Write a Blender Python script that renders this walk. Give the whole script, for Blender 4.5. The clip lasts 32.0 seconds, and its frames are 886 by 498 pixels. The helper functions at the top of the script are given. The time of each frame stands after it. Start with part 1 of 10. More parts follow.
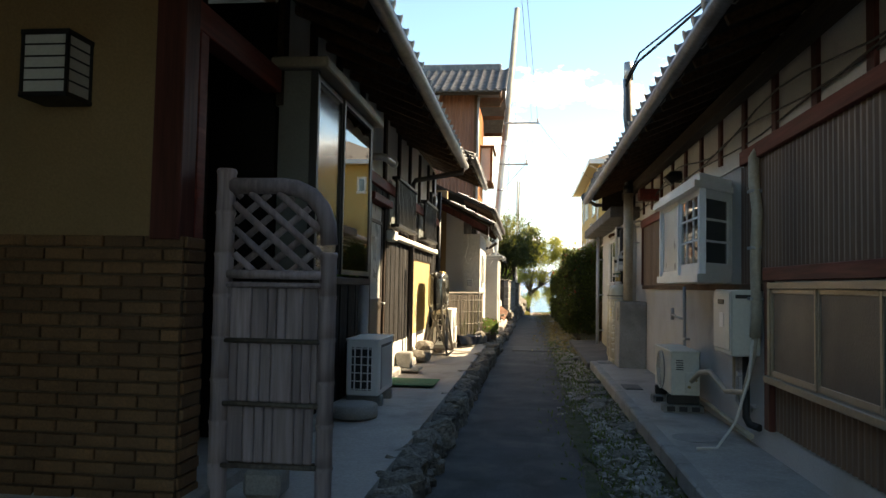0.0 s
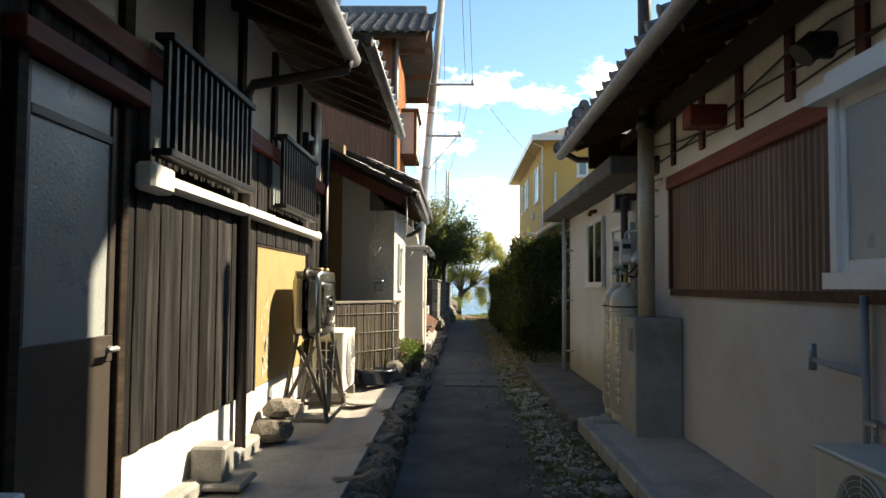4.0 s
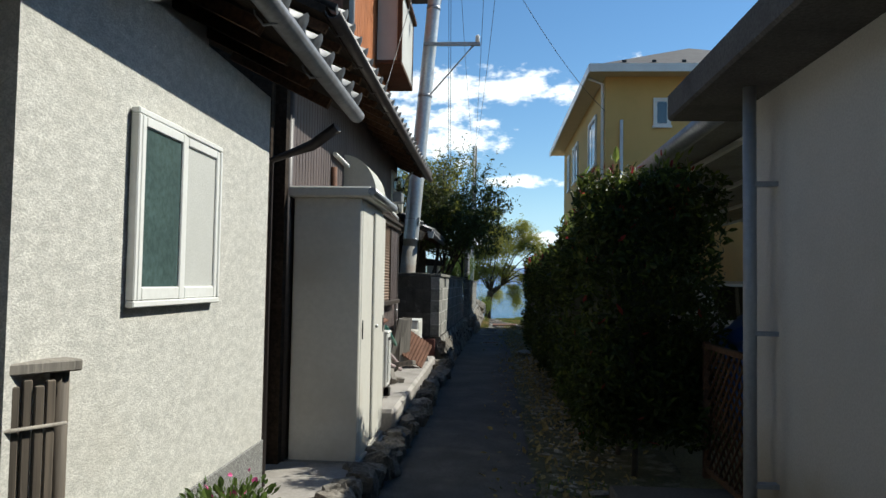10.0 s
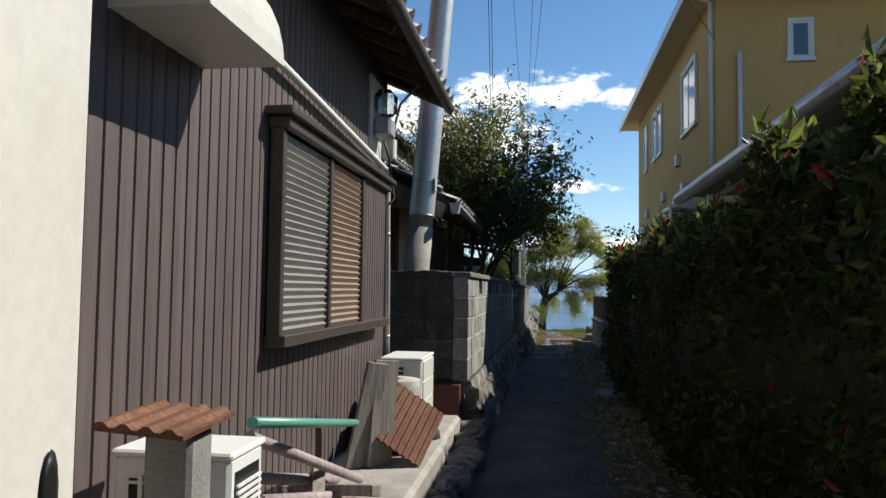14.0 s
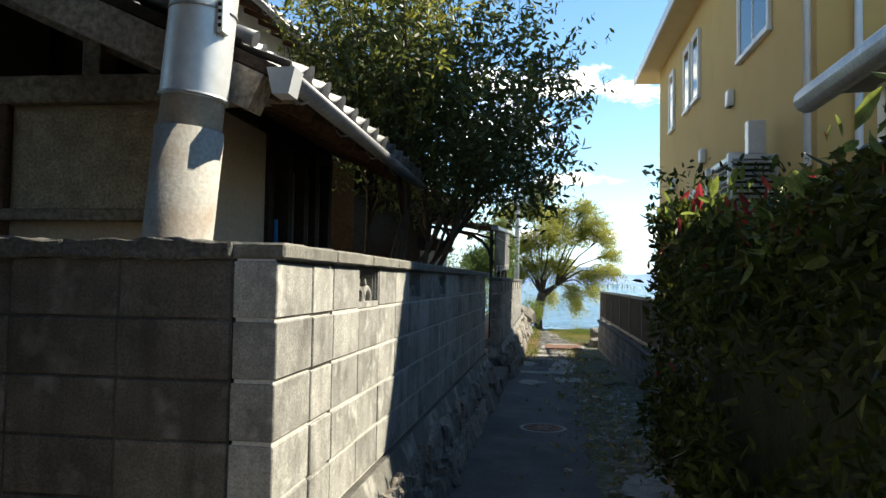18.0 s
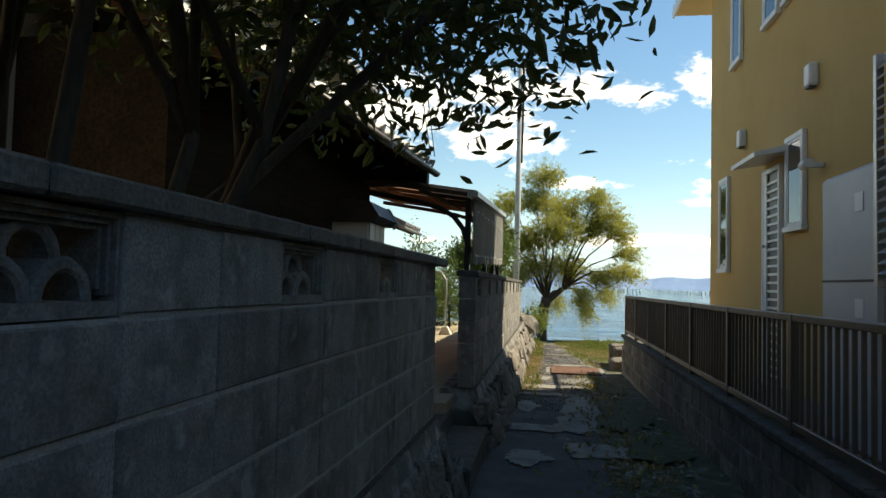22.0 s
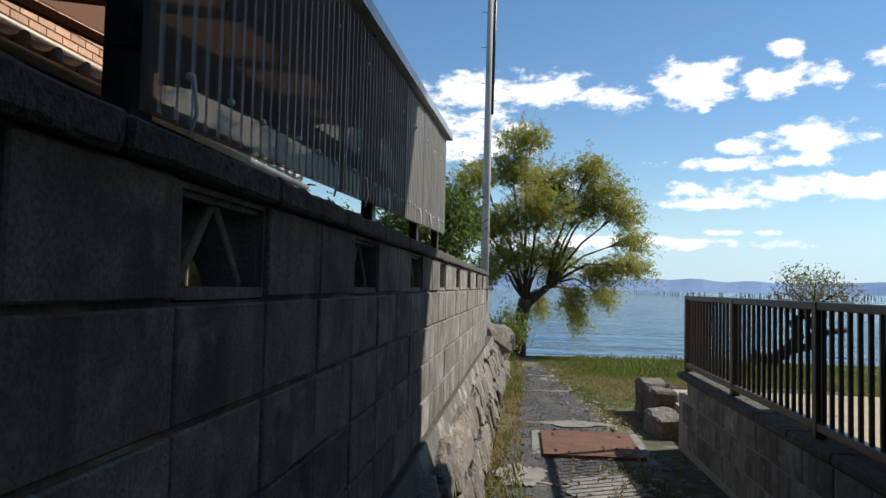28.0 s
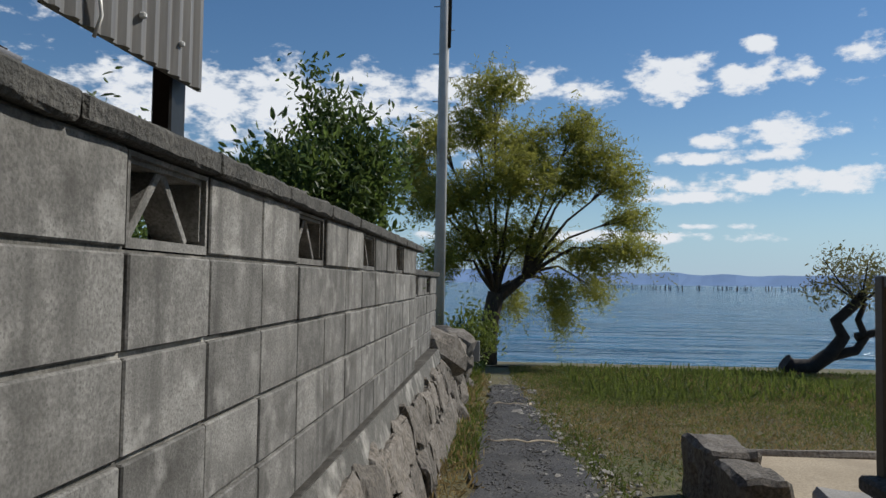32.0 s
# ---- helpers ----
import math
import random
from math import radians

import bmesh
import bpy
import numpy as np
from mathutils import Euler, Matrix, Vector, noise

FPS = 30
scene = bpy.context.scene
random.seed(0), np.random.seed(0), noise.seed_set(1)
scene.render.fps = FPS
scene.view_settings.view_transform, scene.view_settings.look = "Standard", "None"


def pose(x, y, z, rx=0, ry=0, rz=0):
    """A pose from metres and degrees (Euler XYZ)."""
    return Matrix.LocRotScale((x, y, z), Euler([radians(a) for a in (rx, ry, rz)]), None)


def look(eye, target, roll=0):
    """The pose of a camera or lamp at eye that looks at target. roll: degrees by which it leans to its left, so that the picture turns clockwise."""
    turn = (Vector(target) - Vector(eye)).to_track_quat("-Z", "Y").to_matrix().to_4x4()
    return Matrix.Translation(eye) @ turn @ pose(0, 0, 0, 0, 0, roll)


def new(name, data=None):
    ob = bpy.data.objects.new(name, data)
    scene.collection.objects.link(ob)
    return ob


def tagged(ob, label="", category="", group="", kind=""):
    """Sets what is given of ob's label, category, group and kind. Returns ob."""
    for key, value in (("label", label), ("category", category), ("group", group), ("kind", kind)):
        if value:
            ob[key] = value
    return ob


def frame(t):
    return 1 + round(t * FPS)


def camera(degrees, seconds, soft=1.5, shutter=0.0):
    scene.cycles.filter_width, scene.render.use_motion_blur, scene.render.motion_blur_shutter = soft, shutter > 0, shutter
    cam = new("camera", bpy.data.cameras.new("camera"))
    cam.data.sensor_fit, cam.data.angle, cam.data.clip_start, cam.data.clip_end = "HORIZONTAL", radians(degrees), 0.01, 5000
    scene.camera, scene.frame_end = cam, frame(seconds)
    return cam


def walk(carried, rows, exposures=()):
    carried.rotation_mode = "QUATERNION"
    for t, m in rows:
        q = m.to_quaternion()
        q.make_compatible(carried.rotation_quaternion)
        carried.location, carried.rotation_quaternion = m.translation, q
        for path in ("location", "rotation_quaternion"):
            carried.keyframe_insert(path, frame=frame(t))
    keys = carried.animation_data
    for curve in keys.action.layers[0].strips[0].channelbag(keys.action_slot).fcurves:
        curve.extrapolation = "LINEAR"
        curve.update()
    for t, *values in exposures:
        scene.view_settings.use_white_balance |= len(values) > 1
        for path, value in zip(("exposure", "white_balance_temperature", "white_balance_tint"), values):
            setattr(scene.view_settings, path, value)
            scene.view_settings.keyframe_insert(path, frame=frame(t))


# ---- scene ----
cam = camera(62.0, 32.0)
METRES, EYE, TILT, LEAN, TURN = 39.5, 1.36, 0.0, 0.0, 6.6
ROWS = [
    (0.0, 0.0, 0.0, 0.0, -0.05, 2.83, -1.07),
    (0.5, 0.001, 0.0164, 0.0001, -0.86, 2.43, -0.88),
    (1.0, 0.0023, 0.0321, 0.0007, -1.48, 3.17, -1.01),
    (1.5, 0.0032, 0.0488, 0.0006, -2.22, 3.05, -0.79),
    (2.0, 0.0045, 0.0656, 0.0009, -3.0, 2.95, -0.79),
    (2.5, 0.0054, 0.0821, 0.0015, -3.88, 2.98, -0.59),
    (3.0, 0.0073, 0.0986, 0.0017, -4.59, 2.93, -0.83),
    (3.5, 0.0094, 0.1151, 0.0018, -5.19, 2.8, -0.69),
    (5.5, 0.0168, 0.1815, 0.0017, -6.26, 3.15, -0.53),
    (6.0, 0.0192, 0.1974, 0.0016, -6.44, 2.91, -0.85),
    (6.5, 0.0201, 0.2138, 0.002, -6.15, 2.99, -0.55),
    (7.0, 0.0217, 0.2296, 0.0025, -5.99, 3.01, -0.77),
    (7.5, 0.0236, 0.2459, 0.0027, -5.68, 2.76, -0.54),
    (8.0, 0.0274, 0.2622, 0.0028, -5.48, 3.08, -0.77),
    (8.5, 0.0313, 0.2781, 0.0026, -4.9, 2.78, -0.61),
    (9.0, 0.0364, 0.2941, 0.0031, -4.48, 3.21, -0.97),
    (9.5, 0.0397, 0.3109, 0.0026, -3.56, 2.77, -0.84),
    (10.0, 0.0429, 0.3276, 0.0024, -2.89, 2.62, -0.97),
    (10.5, 0.044, 0.3442, 0.0023, -1.4, 2.56, -0.92),
    (11.0, 0.0446, 0.3609, 0.0023, -0.59, 2.57, -0.81),
    (11.5, 0.044, 0.3776, 0.0018, -0.05, 2.04, -0.65),
    (12.0, 0.0456, 0.3936, 0.0021, 0.22, 3.09, -0.81),
    (12.5, 0.0478, 0.4097, 0.0019, 0.56, 3.06, -0.83),
    (13.0, 0.0509, 0.4258, 0.0021, 0.4, 3.23, -0.88),
    (13.5, 0.0527, 0.4422, 0.0018, 0.8, 3.05, -0.79),
    (15.5, 0.0618, 0.5021, 0.0032, 1.33, 3.13, -0.78),
    (16.0, 0.0653, 0.5174, 0.0031, 0.77, 2.61, -1.19),
    (16.5, 0.0679, 0.5325, 0.003, 1.23, 3.1, -1.22),
    (17.0, 0.07, 0.5483, 0.003, 1.21, 2.5, -1.4),
    (17.5, 0.0708, 0.5642, 0.0028, 1.06, 2.32, -1.04),
    (18.0, 0.0721, 0.5797, 0.0033, 1.06, 2.44, -1.01),
    (18.5, 0.073, 0.5945, 0.0035, 1.43, 2.39, -0.91),
    (19.0, 0.075, 0.6098, 0.003, 1.14, 2.67, -1.11),
    (19.5, 0.0763, 0.6254, 0.0026, 1.39, 2.26, -1.11),
    (20.0, 0.078, 0.641, 0.0024, 1.31, 2.37, -1.22),
    (20.5, 0.0795, 0.6574, 0.0015, 1.68, 1.87, -1.19),
    (21.0, 0.0819, 0.6723, 0.0014, 1.52, 2.56, -1.08),
    (21.5, 0.084, 0.687, 0.0016, 1.51, 2.6, -1.54),
    (22.0, 0.0859, 0.702, 0.0017, 1.37, 2.72, -1.37),
    (22.5, 0.0879, 0.7169, 0.0011, 1.11, 2.34, -1.25),
    (23.0, 0.0902, 0.7317, 0.0011, 1.24, 2.52, -1.21),
    (23.5, 0.092, 0.7457, 0.001, 1.3, 2.49, -1.32),
    (24.0, 0.0942, 0.76, 0.0002, 1.0, 2.63, -1.4),
    (24.5, 0.095, 0.775, -0.0004, 1.4, 1.76, -1.65),
    (26.5, 0.0985, 0.8336, -0.0004, 1.2, 2.46, -1.34),
    (27.0, 0.1006, 0.848, -0.0004, 0.65, 2.5, -1.3),
    (27.5, 0.1019, 0.8629, -0.0006, 0.35, 2.35, -1.43),
    (28.0, 0.1036, 0.8767, -0.0006, -0.5, 2.86, -1.29),
    (28.5, 0.1046, 0.8911, -0.0008, -0.73, 2.7, -1.19),
    (29.0, 0.1061, 0.9057, -0.0009, -1.26, 2.63, -1.16),
    (29.5, 0.1079, 0.9204, -0.001, -1.36, 2.77, -1.49),
    (30.0, 0.1102, 0.9351, -0.0015, -1.71, 2.33, -1.2),
    (30.5, 0.1125, 0.9488, -0.0019, -1.67, 2.27, -1.4),
    (31.0, 0.1148, 0.9634, -0.0025, -1.94, 2.14, -1.02),
    (31.5, 0.1181, 0.977, -0.0026, -2.01, 2.44, -1.36),
    (32.0, 0.1214, 0.9906, -0.0028, -2.23, 2.51, -0.89),
]
walk(cam, [(t, pose(0, 0, EYE, TILT, LEAN, TURN) @ pose(METRES * x, METRES * y, METRES * z, 90 + pitch, roll, yaw)) for t, x, y, z, yaw, pitch, roll in ROWS],
     exposures=[(0.0, 2.0, 9900, 10), (2.0, 1.72, 8900, 8), (3.5, 1.52, 8500, 8), (6.0, 1.15, 8000, 5), (8.0, 0.85, 7700, -3), (9.0, 0.75, 7300, 2), (10.0, 0.4, 6450, 4), (12.0, 0.62, 6400, 5), (13.0, 0.3, 6500, 8), (16.0, 0.98, 6800, 6), (18.0, 1.35, 7300, 5), (20.0, 0.75, 7200, 8), (21.0, 0.75, 7700, 7), (22.0, 0.82, 8300, 5), (24.0, 0.5, 7100, 8), (27.0, 0.33, 6800, 9), (30.0, 0.0, 6500, 9), (32.0, -0.32, 6400, 10)])

# ---- light ----
SUN_AZ, SUN_EL = radians(61), radians(43)          # clockwise from +y
world = bpy.data.worlds.new("sky_world")
scene.world = world
world.use_nodes = True


def sky_nodes():
    nt = world.node_tree
    nt.nodes.clear()
    N, L = nt.nodes.new, nt.links.new

    def mth(op, a, b=None, c=None):
        n = N("ShaderNodeMath")
        n.operation = op
        for i, v in enumerate((a, b, c)):
            if v is None:
                continue
            if isinstance(v, (int, float)):
                n.inputs[i].default_value = v
            else:
                L(v, n.inputs[i])
        return n.outputs[0]

    sky = N("ShaderNodeTexSky")
    sky.sky_type = "NISHITA"
    sky.sun_disc = False
    sky.sun_elevation, sky.sun_rotation = SUN_EL, SUN_AZ
    sky.air_density, sky.dust_density, sky.ozone_density = 1.0, 0.05, 3.0
    tc = N("ShaderNodeTexCoord")
    sep = N("ShaderNodeSeparateXYZ")
    L(tc.outputs["Generated"], sep.inputs[0])
    az = mth("ARCTAN2", sep.outputs[0], sep.outputs[1])
    el = mth("ARCSINE", sep.outputs[2])
    field = None
    # azimuth, elevation, half width, half height of each cloud bank, degrees
    for a, e, wa, we in ((-4, 15, 3.6, 1.5), (1.5, 15, 3.7, 1.9), (6.5, 14.3, 3.7, 1.2), (12.8, 15.1, 3.5, 2.1), (18, 14.8, 3.3, 1.2), (21.3, 14.9, 1.7, 1.0), (18.9, 17.1, 1.3, 0.9), (25.6, 16, 1.9, 1.2),
                         (20, 11.0, 4.3, 1.3), (16, 10.4, 2.2, 0.7), (16, 9.3, 7.5, 0.55), (20, 7.4, 11, 0.95), (14, 6.5, 5, 0.55), (-25, 12.5, 8, 4.2), (-17, 13.2, 5, 3.6), (-10.5, 13.5, 5, 3.1), (-3.5, 11.3, 5, 2.3),
                         (2.3, 7.9, 4, 0.5), (16, 4.3, 2.5, 0.3), (5, 3.5, 14, 0.6), (-60, 16, 25, 8), (60, 14, 30, 7)):
        da = mth("DIVIDE", mth("SUBTRACT", az, radians(a)), radians(wa))
        de = mth("DIVIDE", mth("SUBTRACT", el, radians(e)), radians(we))
        g = mth("SUBTRACT", 1.0, mth("ADD", mth("MULTIPLY", da, da), mth("MULTIPLY", de, de)))
        g = mth("MAXIMUM", g, -1.2)
        field = g if field is None else mth("MAXIMUM", field, g)
    mp = N("ShaderNodeMapping")
    mp.inputs["Scale"].default_value = (1, 1, 2.0)
    L(tc.outputs["Generated"], mp.inputs[0])
    no = N("ShaderNodeTexNoise")
    no.inputs["Scale"].default_value, no.inputs["Detail"].default_value, no.inputs["Roughness"].default_value = 24, 9, 0.6
    L(mp.outputs[0], no.inputs["Vector"])
    f = mth("ADD", mth("MULTIPLY", field, 0.72), mth("MULTIPLY", mth("SUBTRACT", no.outputs[0], 0.5), 3.5))
    ramp = N("ShaderNodeMapRange")
    ramp.interpolation_type = "SMOOTHSTEP"
    ramp.inputs[1].default_value, ramp.inputs[2].default_value = 0.02, 0.72
    L(f, ramp.inputs[0])
    bg, cl, mix, out = N("ShaderNodeBackground"), N("ShaderNodeBackground"), N("ShaderNodeMixShader"), N("ShaderNodeOutputWorld")
    bg.inputs[1].default_value = SKY
    cl.inputs[0].default_value, cl.inputs[1].default_value = (0.93, 0.96, 1.0, 1), CLOUD
    haze = N("ShaderNodeMix")
    haze.data_type = "RGBA"
    fall = N("ShaderNodeMapRange")
    fall.interpolation_type = "SMOOTHSTEP"
    fall.inputs[1].default_value, fall.inputs[2].default_value, fall.inputs[3].default_value, fall.inputs[4].default_value = 0.0, radians(8), 0.7, 0.0
    L(el, fall.inputs[0])
    L(fall.outputs[0], haze.inputs[0])
    deep = N("ShaderNodeHueSaturation")
    deep.inputs["Saturation"].default_value = 1.16
    L(sky.outputs[0], deep.inputs["Color"])
    L(deep.outputs[0], haze.inputs[6])
    haze.inputs[7].default_value = (3.6, 5.9, 8.6, 1)
    L(haze.outputs[2], bg.inputs[0])
    L(ramp.outputs[0], mix.inputs[0])
    L(bg.outputs[0], mix.inputs[1])
    L(cl.outputs[0], mix.inputs[2])
    L(mix.outputs[0], out.inputs[0])


SKY, CLOUD = 0.1, 1.05
sky_nodes()
sun = new("sun", bpy.data.lights.new("sun", "SUN"))
sun.data.energy, sun.data.angle, sun.data.color = 5.0, radians(0.55), (1, 0.95, 0.87)
sun.matrix_world = look((40 * math.sin(SUN_AZ), 40 * math.cos(SUN_AZ), 40 * math.tan(SUN_EL)), (0, 0, 0))

# ---- materials ----
MATS = {}


def mat(name, col, rough=0.7, metal=0.0, var=0.18, fine=60.0, coarse=3.0, bump=0.15, stretch=(1, 1, 1), stain=None, stain_amt=0.5, stain_scale=2.0, rnd=0.0, spec=0.5, trans=0.0, sheen=0.0, soft=0.15, speck=0.0, streak=0.0, rise=None, edge=0.5, bloom=None):
    """A procedural surface: base colour with fine grain, broad mottling, stains of another colour and relief."""
    m = bpy.data.materials.new(name)
    m.use_nodes = True
    nt = m.node_tree
    N, L = nt.nodes.new, nt.links.new
    b = nt.nodes["Principled BSDF"]
    b.inputs["Roughness"].default_value, b.inputs["Metallic"].default_value = rough, metal
    b.inputs["Specular IOR Level"].default_value = spec
    if trans:
        b.inputs["Transmission Weight"].default_value = trans
    geo = N("ShaderNodeNewGeometry")
    mp = N("ShaderNodeMapping")
    mp.inputs["Scale"].default_value = stretch
    if rnd:
        # each piece takes its own stretch of the pattern
        own, shift = N("ShaderNodeObjectInfo"), N("ShaderNodeVectorMath")
        shift.operation = "MULTIPLY_ADD"
        shift.inputs[1].default_value = (37, 37, 37)
        L(own.outputs["Random"], shift.inputs[0])
        L(geo.outputs["Position"], shift.inputs[2])
        L(shift.outputs[0], mp.inputs[0])
    else:
        L(geo.outputs["Position"], mp.inputs[0])

    def noise_at(scale, detail=4):
        n = N("ShaderNodeTexNoise")
        n.inputs["Scale"].default_value, n.inputs["Detail"].default_value, n.inputs["Roughness"].default_value = scale, detail, 0.6
        L(mp.outputs[0], n.inputs["Vector"])
        return n.outputs[0]

    def mixc(fac, a, c, blend="MIX"):
        n = N("ShaderNodeMix")
        n.data_type, n.blend_type = "RGBA", blend
        for s, v in ((0, fac), (6, a), (7, c)):
            if isinstance(v, (int, float)):
                n.inputs[s].default_value = v
            elif isinstance(v, tuple):
                n.inputs[s].default_value = (*v, 1)
            else:
                L(v, n.inputs[s])
        return n.outputs[2]

    f, c = noise_at(fine), noise_at(coarse, 6)
    lo, hi = tuple(max(0, v * (1 - var)) for v in col), tuple(min(1, v * (1 + var)) for v in col)
    lo2 = tuple(v * (1 - var) for v in lo)
    grain = N("ShaderNodeMapRange")
    grain.inputs[1].default_value, grain.inputs[2].default_value = 0.36, 0.64
    L(f, grain.inputs[0])
    colour = mixc(grain.outputs[0], lo, hi)
    ra = N("ShaderNodeMapRange")
    ra.inputs[1].default_value, ra.inputs[2].default_value = 0.5 - soft, 0.5 + soft
    L(c, ra.inputs[0])
    mot = N("ShaderNodeMath")
    mot.operation = "MULTIPLY"
    mot.inputs[1].default_value = 0.55
    L(ra.outputs[0], mot.inputs[0])
    colour = mixc(mot.outputs[0], colour, lo2)
    if stain is not None:
        s = noise_at(stain_scale, 8)
        rs = N("ShaderNodeMapRange")
        rs.inputs[1].default_value, rs.inputs[2].default_value, rs.inputs[4].default_value = edge, edge + 0.18 + 2 * (0.5 - edge), stain_amt
        L(s, rs.inputs[0])
        colour = mixc(rs.outputs[0], colour, stain)
    if streak:
        # rain streaks that run down the face
        mv = N("ShaderNodeMapping")
        mv.inputs["Scale"].default_value = (9, 9, 0.9)
        L(geo.outputs["Position"], mv.inputs[0])
        ns, rk = N("ShaderNodeTexNoise"), N("ShaderNodeMapRange")
        ns.inputs["Scale"].default_value, ns.inputs["Detail"].default_value = 1.6, 5
        L(mv.outputs[0], ns.inputs["Vector"])
        rk.inputs[1].default_value, rk.inputs[2].default_value, rk.inputs[4].default_value = 0.48, 0.75, streak
        L(ns.outputs[0], rk.inputs[0])
        colour = mixc(rk.outputs[0], colour, tuple(v * 0.32 for v in col))
    if bloom is not None:
        # pale lime bloom in small ragged flecks
        nb_, rb = noise_at(bloom[1], 9), N("ShaderNodeMapRange")
        rb.inputs[1].default_value, rb.inputs[2].default_value, rb.inputs[4].default_value = 0.56, 0.68, bloom[2]
        L(nb_, rb.inputs[0])
        colour = mixc(rb.outputs[0], colour, bloom[0])
    if speck:
        # small dark pits
        vo, rv = N("ShaderNodeTexVoronoi"), N("ShaderNodeMapRange")
        vo.inputs["Scale"].default_value = 95
        L(mp.outputs[0], vo.inputs["Vector"])
        rv.inputs[1].default_value, rv.inputs[2].default_value, rv.inputs[3].default_value, rv.inputs[4].default_value = 0.12, 0.3, speck, 0.0
        L(vo.outputs["Distance"], rv.inputs[0])
        colour = mixc(rv.outputs[0], colour, tuple(v * 0.35 for v in col))
    if rise is not None:
        # rising damp with a ragged upper edge: its colour, its height, its raggedness
        sz, nz, az_, rz_ = N("ShaderNodeSeparateXYZ"), N("ShaderNodeTexNoise"), N("ShaderNodeMath"), N("ShaderNodeMapRange")
        L(geo.outputs["Position"], sz.inputs[0])
        nz.inputs["Scale"].default_value, nz.inputs["Detail"].default_value = 2.2, 7
        L(geo.outputs["Position"], nz.inputs["Vector"])
        az_.operation = "MULTIPLY_ADD"
        az_.inputs[1].default_value = rise[2]
        L(nz.outputs[0], az_.inputs[0])
        L(sz.outputs[2], az_.inputs[2])
        rz_.interpolation_type = "SMOOTHSTEP"
        rz_.inputs[1].default_value, rz_.inputs[2].default_value, rz_.inputs[3].default_value, rz_.inputs[4].default_value = rise[1] - 0.3, rise[1] + 0.3, 0.85, 0.0
        L(az_.outputs[0], rz_.inputs[0])
        colour = mixc(rz_.outputs[0], colour, rise[0])
    if rnd:
        oi = N("ShaderNodeObjectInfo")
        rr = N("ShaderNodeMapRange")
        rr.inputs[3].default_value, rr.inputs[4].default_value = 1 - rnd, 1 + rnd
        L(oi.outputs["Random"], rr.inputs[0])
        hs = N("ShaderNodeHueSaturation")
        L(rr.outputs[0], hs.inputs["Value"])
        L(colour, hs.inputs["Color"])
        colour = hs.outputs[0]
    L(colour, b.inputs["Base Color"])
    rg = N("ShaderNodeMapRange")
    rg.inputs[3].default_value, rg.inputs[4].default_value = max(0.02, rough - 0.12), min(1, rough + 0.12)
    L(c, rg.inputs[0])
    L(rg.outputs[0], b.inputs["Roughness"])
    if bump:
        bp = N("ShaderNodeBump")
        bp.inputs["Strength"].default_value, bp.inputs["Distance"].default_value = bump, 0.01
        L(f, bp.inputs["Height"])
        L(bp.outputs[0], b.inputs["Normal"])
    MATS[name] = m
    return m


def leaf(name, col, rough=0.42, var=0.4, thin=0.4, spec=0.3):
    """A leaf that lets some light through."""
    m = mat(name, col, rough, var=var, fine=25, coarse=2.5, bump=0, spec=spec)
    nt = m.node_tree
    N, L = nt.nodes.new, nt.links.new
    b = nt.nodes["Principled BSDF"]
    tr, mx = N("ShaderNodeBsdfTranslucent"), N("ShaderNodeMixShader")
    bright = N("ShaderNodeHueSaturation")
    bright.inputs["Value"].default_value, bright.inputs["Hue"].default_value = 1.7, 0.48
    L(b.inputs["Base Color"].links[0].from_socket, bright.inputs["Color"])
    L(bright.outputs[0], tr.inputs[0])
    mx.inputs[0].default_value = thin
    L(b.outputs[0], mx.inputs[1])
    L(tr.outputs[0], mx.inputs[2])
    L(mx.outputs[0], nt.nodes["Material Output"].inputs[0])
    return m


def glass(name, tint, rough=0.02, alpha=0.2, spec=0.8):
    """A pane: mirror-like gloss over a tinted, partly clear body."""
    m = bpy.data.materials.new(name)
    m.use_nodes = True
    nt = m.node_tree
    N, L = nt.nodes.new, nt.links.new
    out = nt.nodes["Material Output"]
    gl, tr, mx, fr = N("ShaderNodeBsdfGlossy"), N("ShaderNodeBsdfTransparent"), N("ShaderNodeMixShader"), N("ShaderNodeFresnel")
    gl.inputs["Roughness"].default_value = rough
    tr.inputs[0].default_value = (*tint, 1)
    fr.inputs[0].default_value = 1.6
    ad = N("ShaderNodeMath")
    ad.operation = "ADD"
    ad.use_clamp = True
    ad.inputs[1].default_value = alpha
    L(fr.outputs[0], ad.inputs[0])
    L(ad.outputs[0], mx.inputs[0])
    L(tr.outputs[0], mx.inputs[1])
    L(gl.outputs[0], mx.inputs[2])
    L(mx.outputs[0], out.inputs[0])
    return m


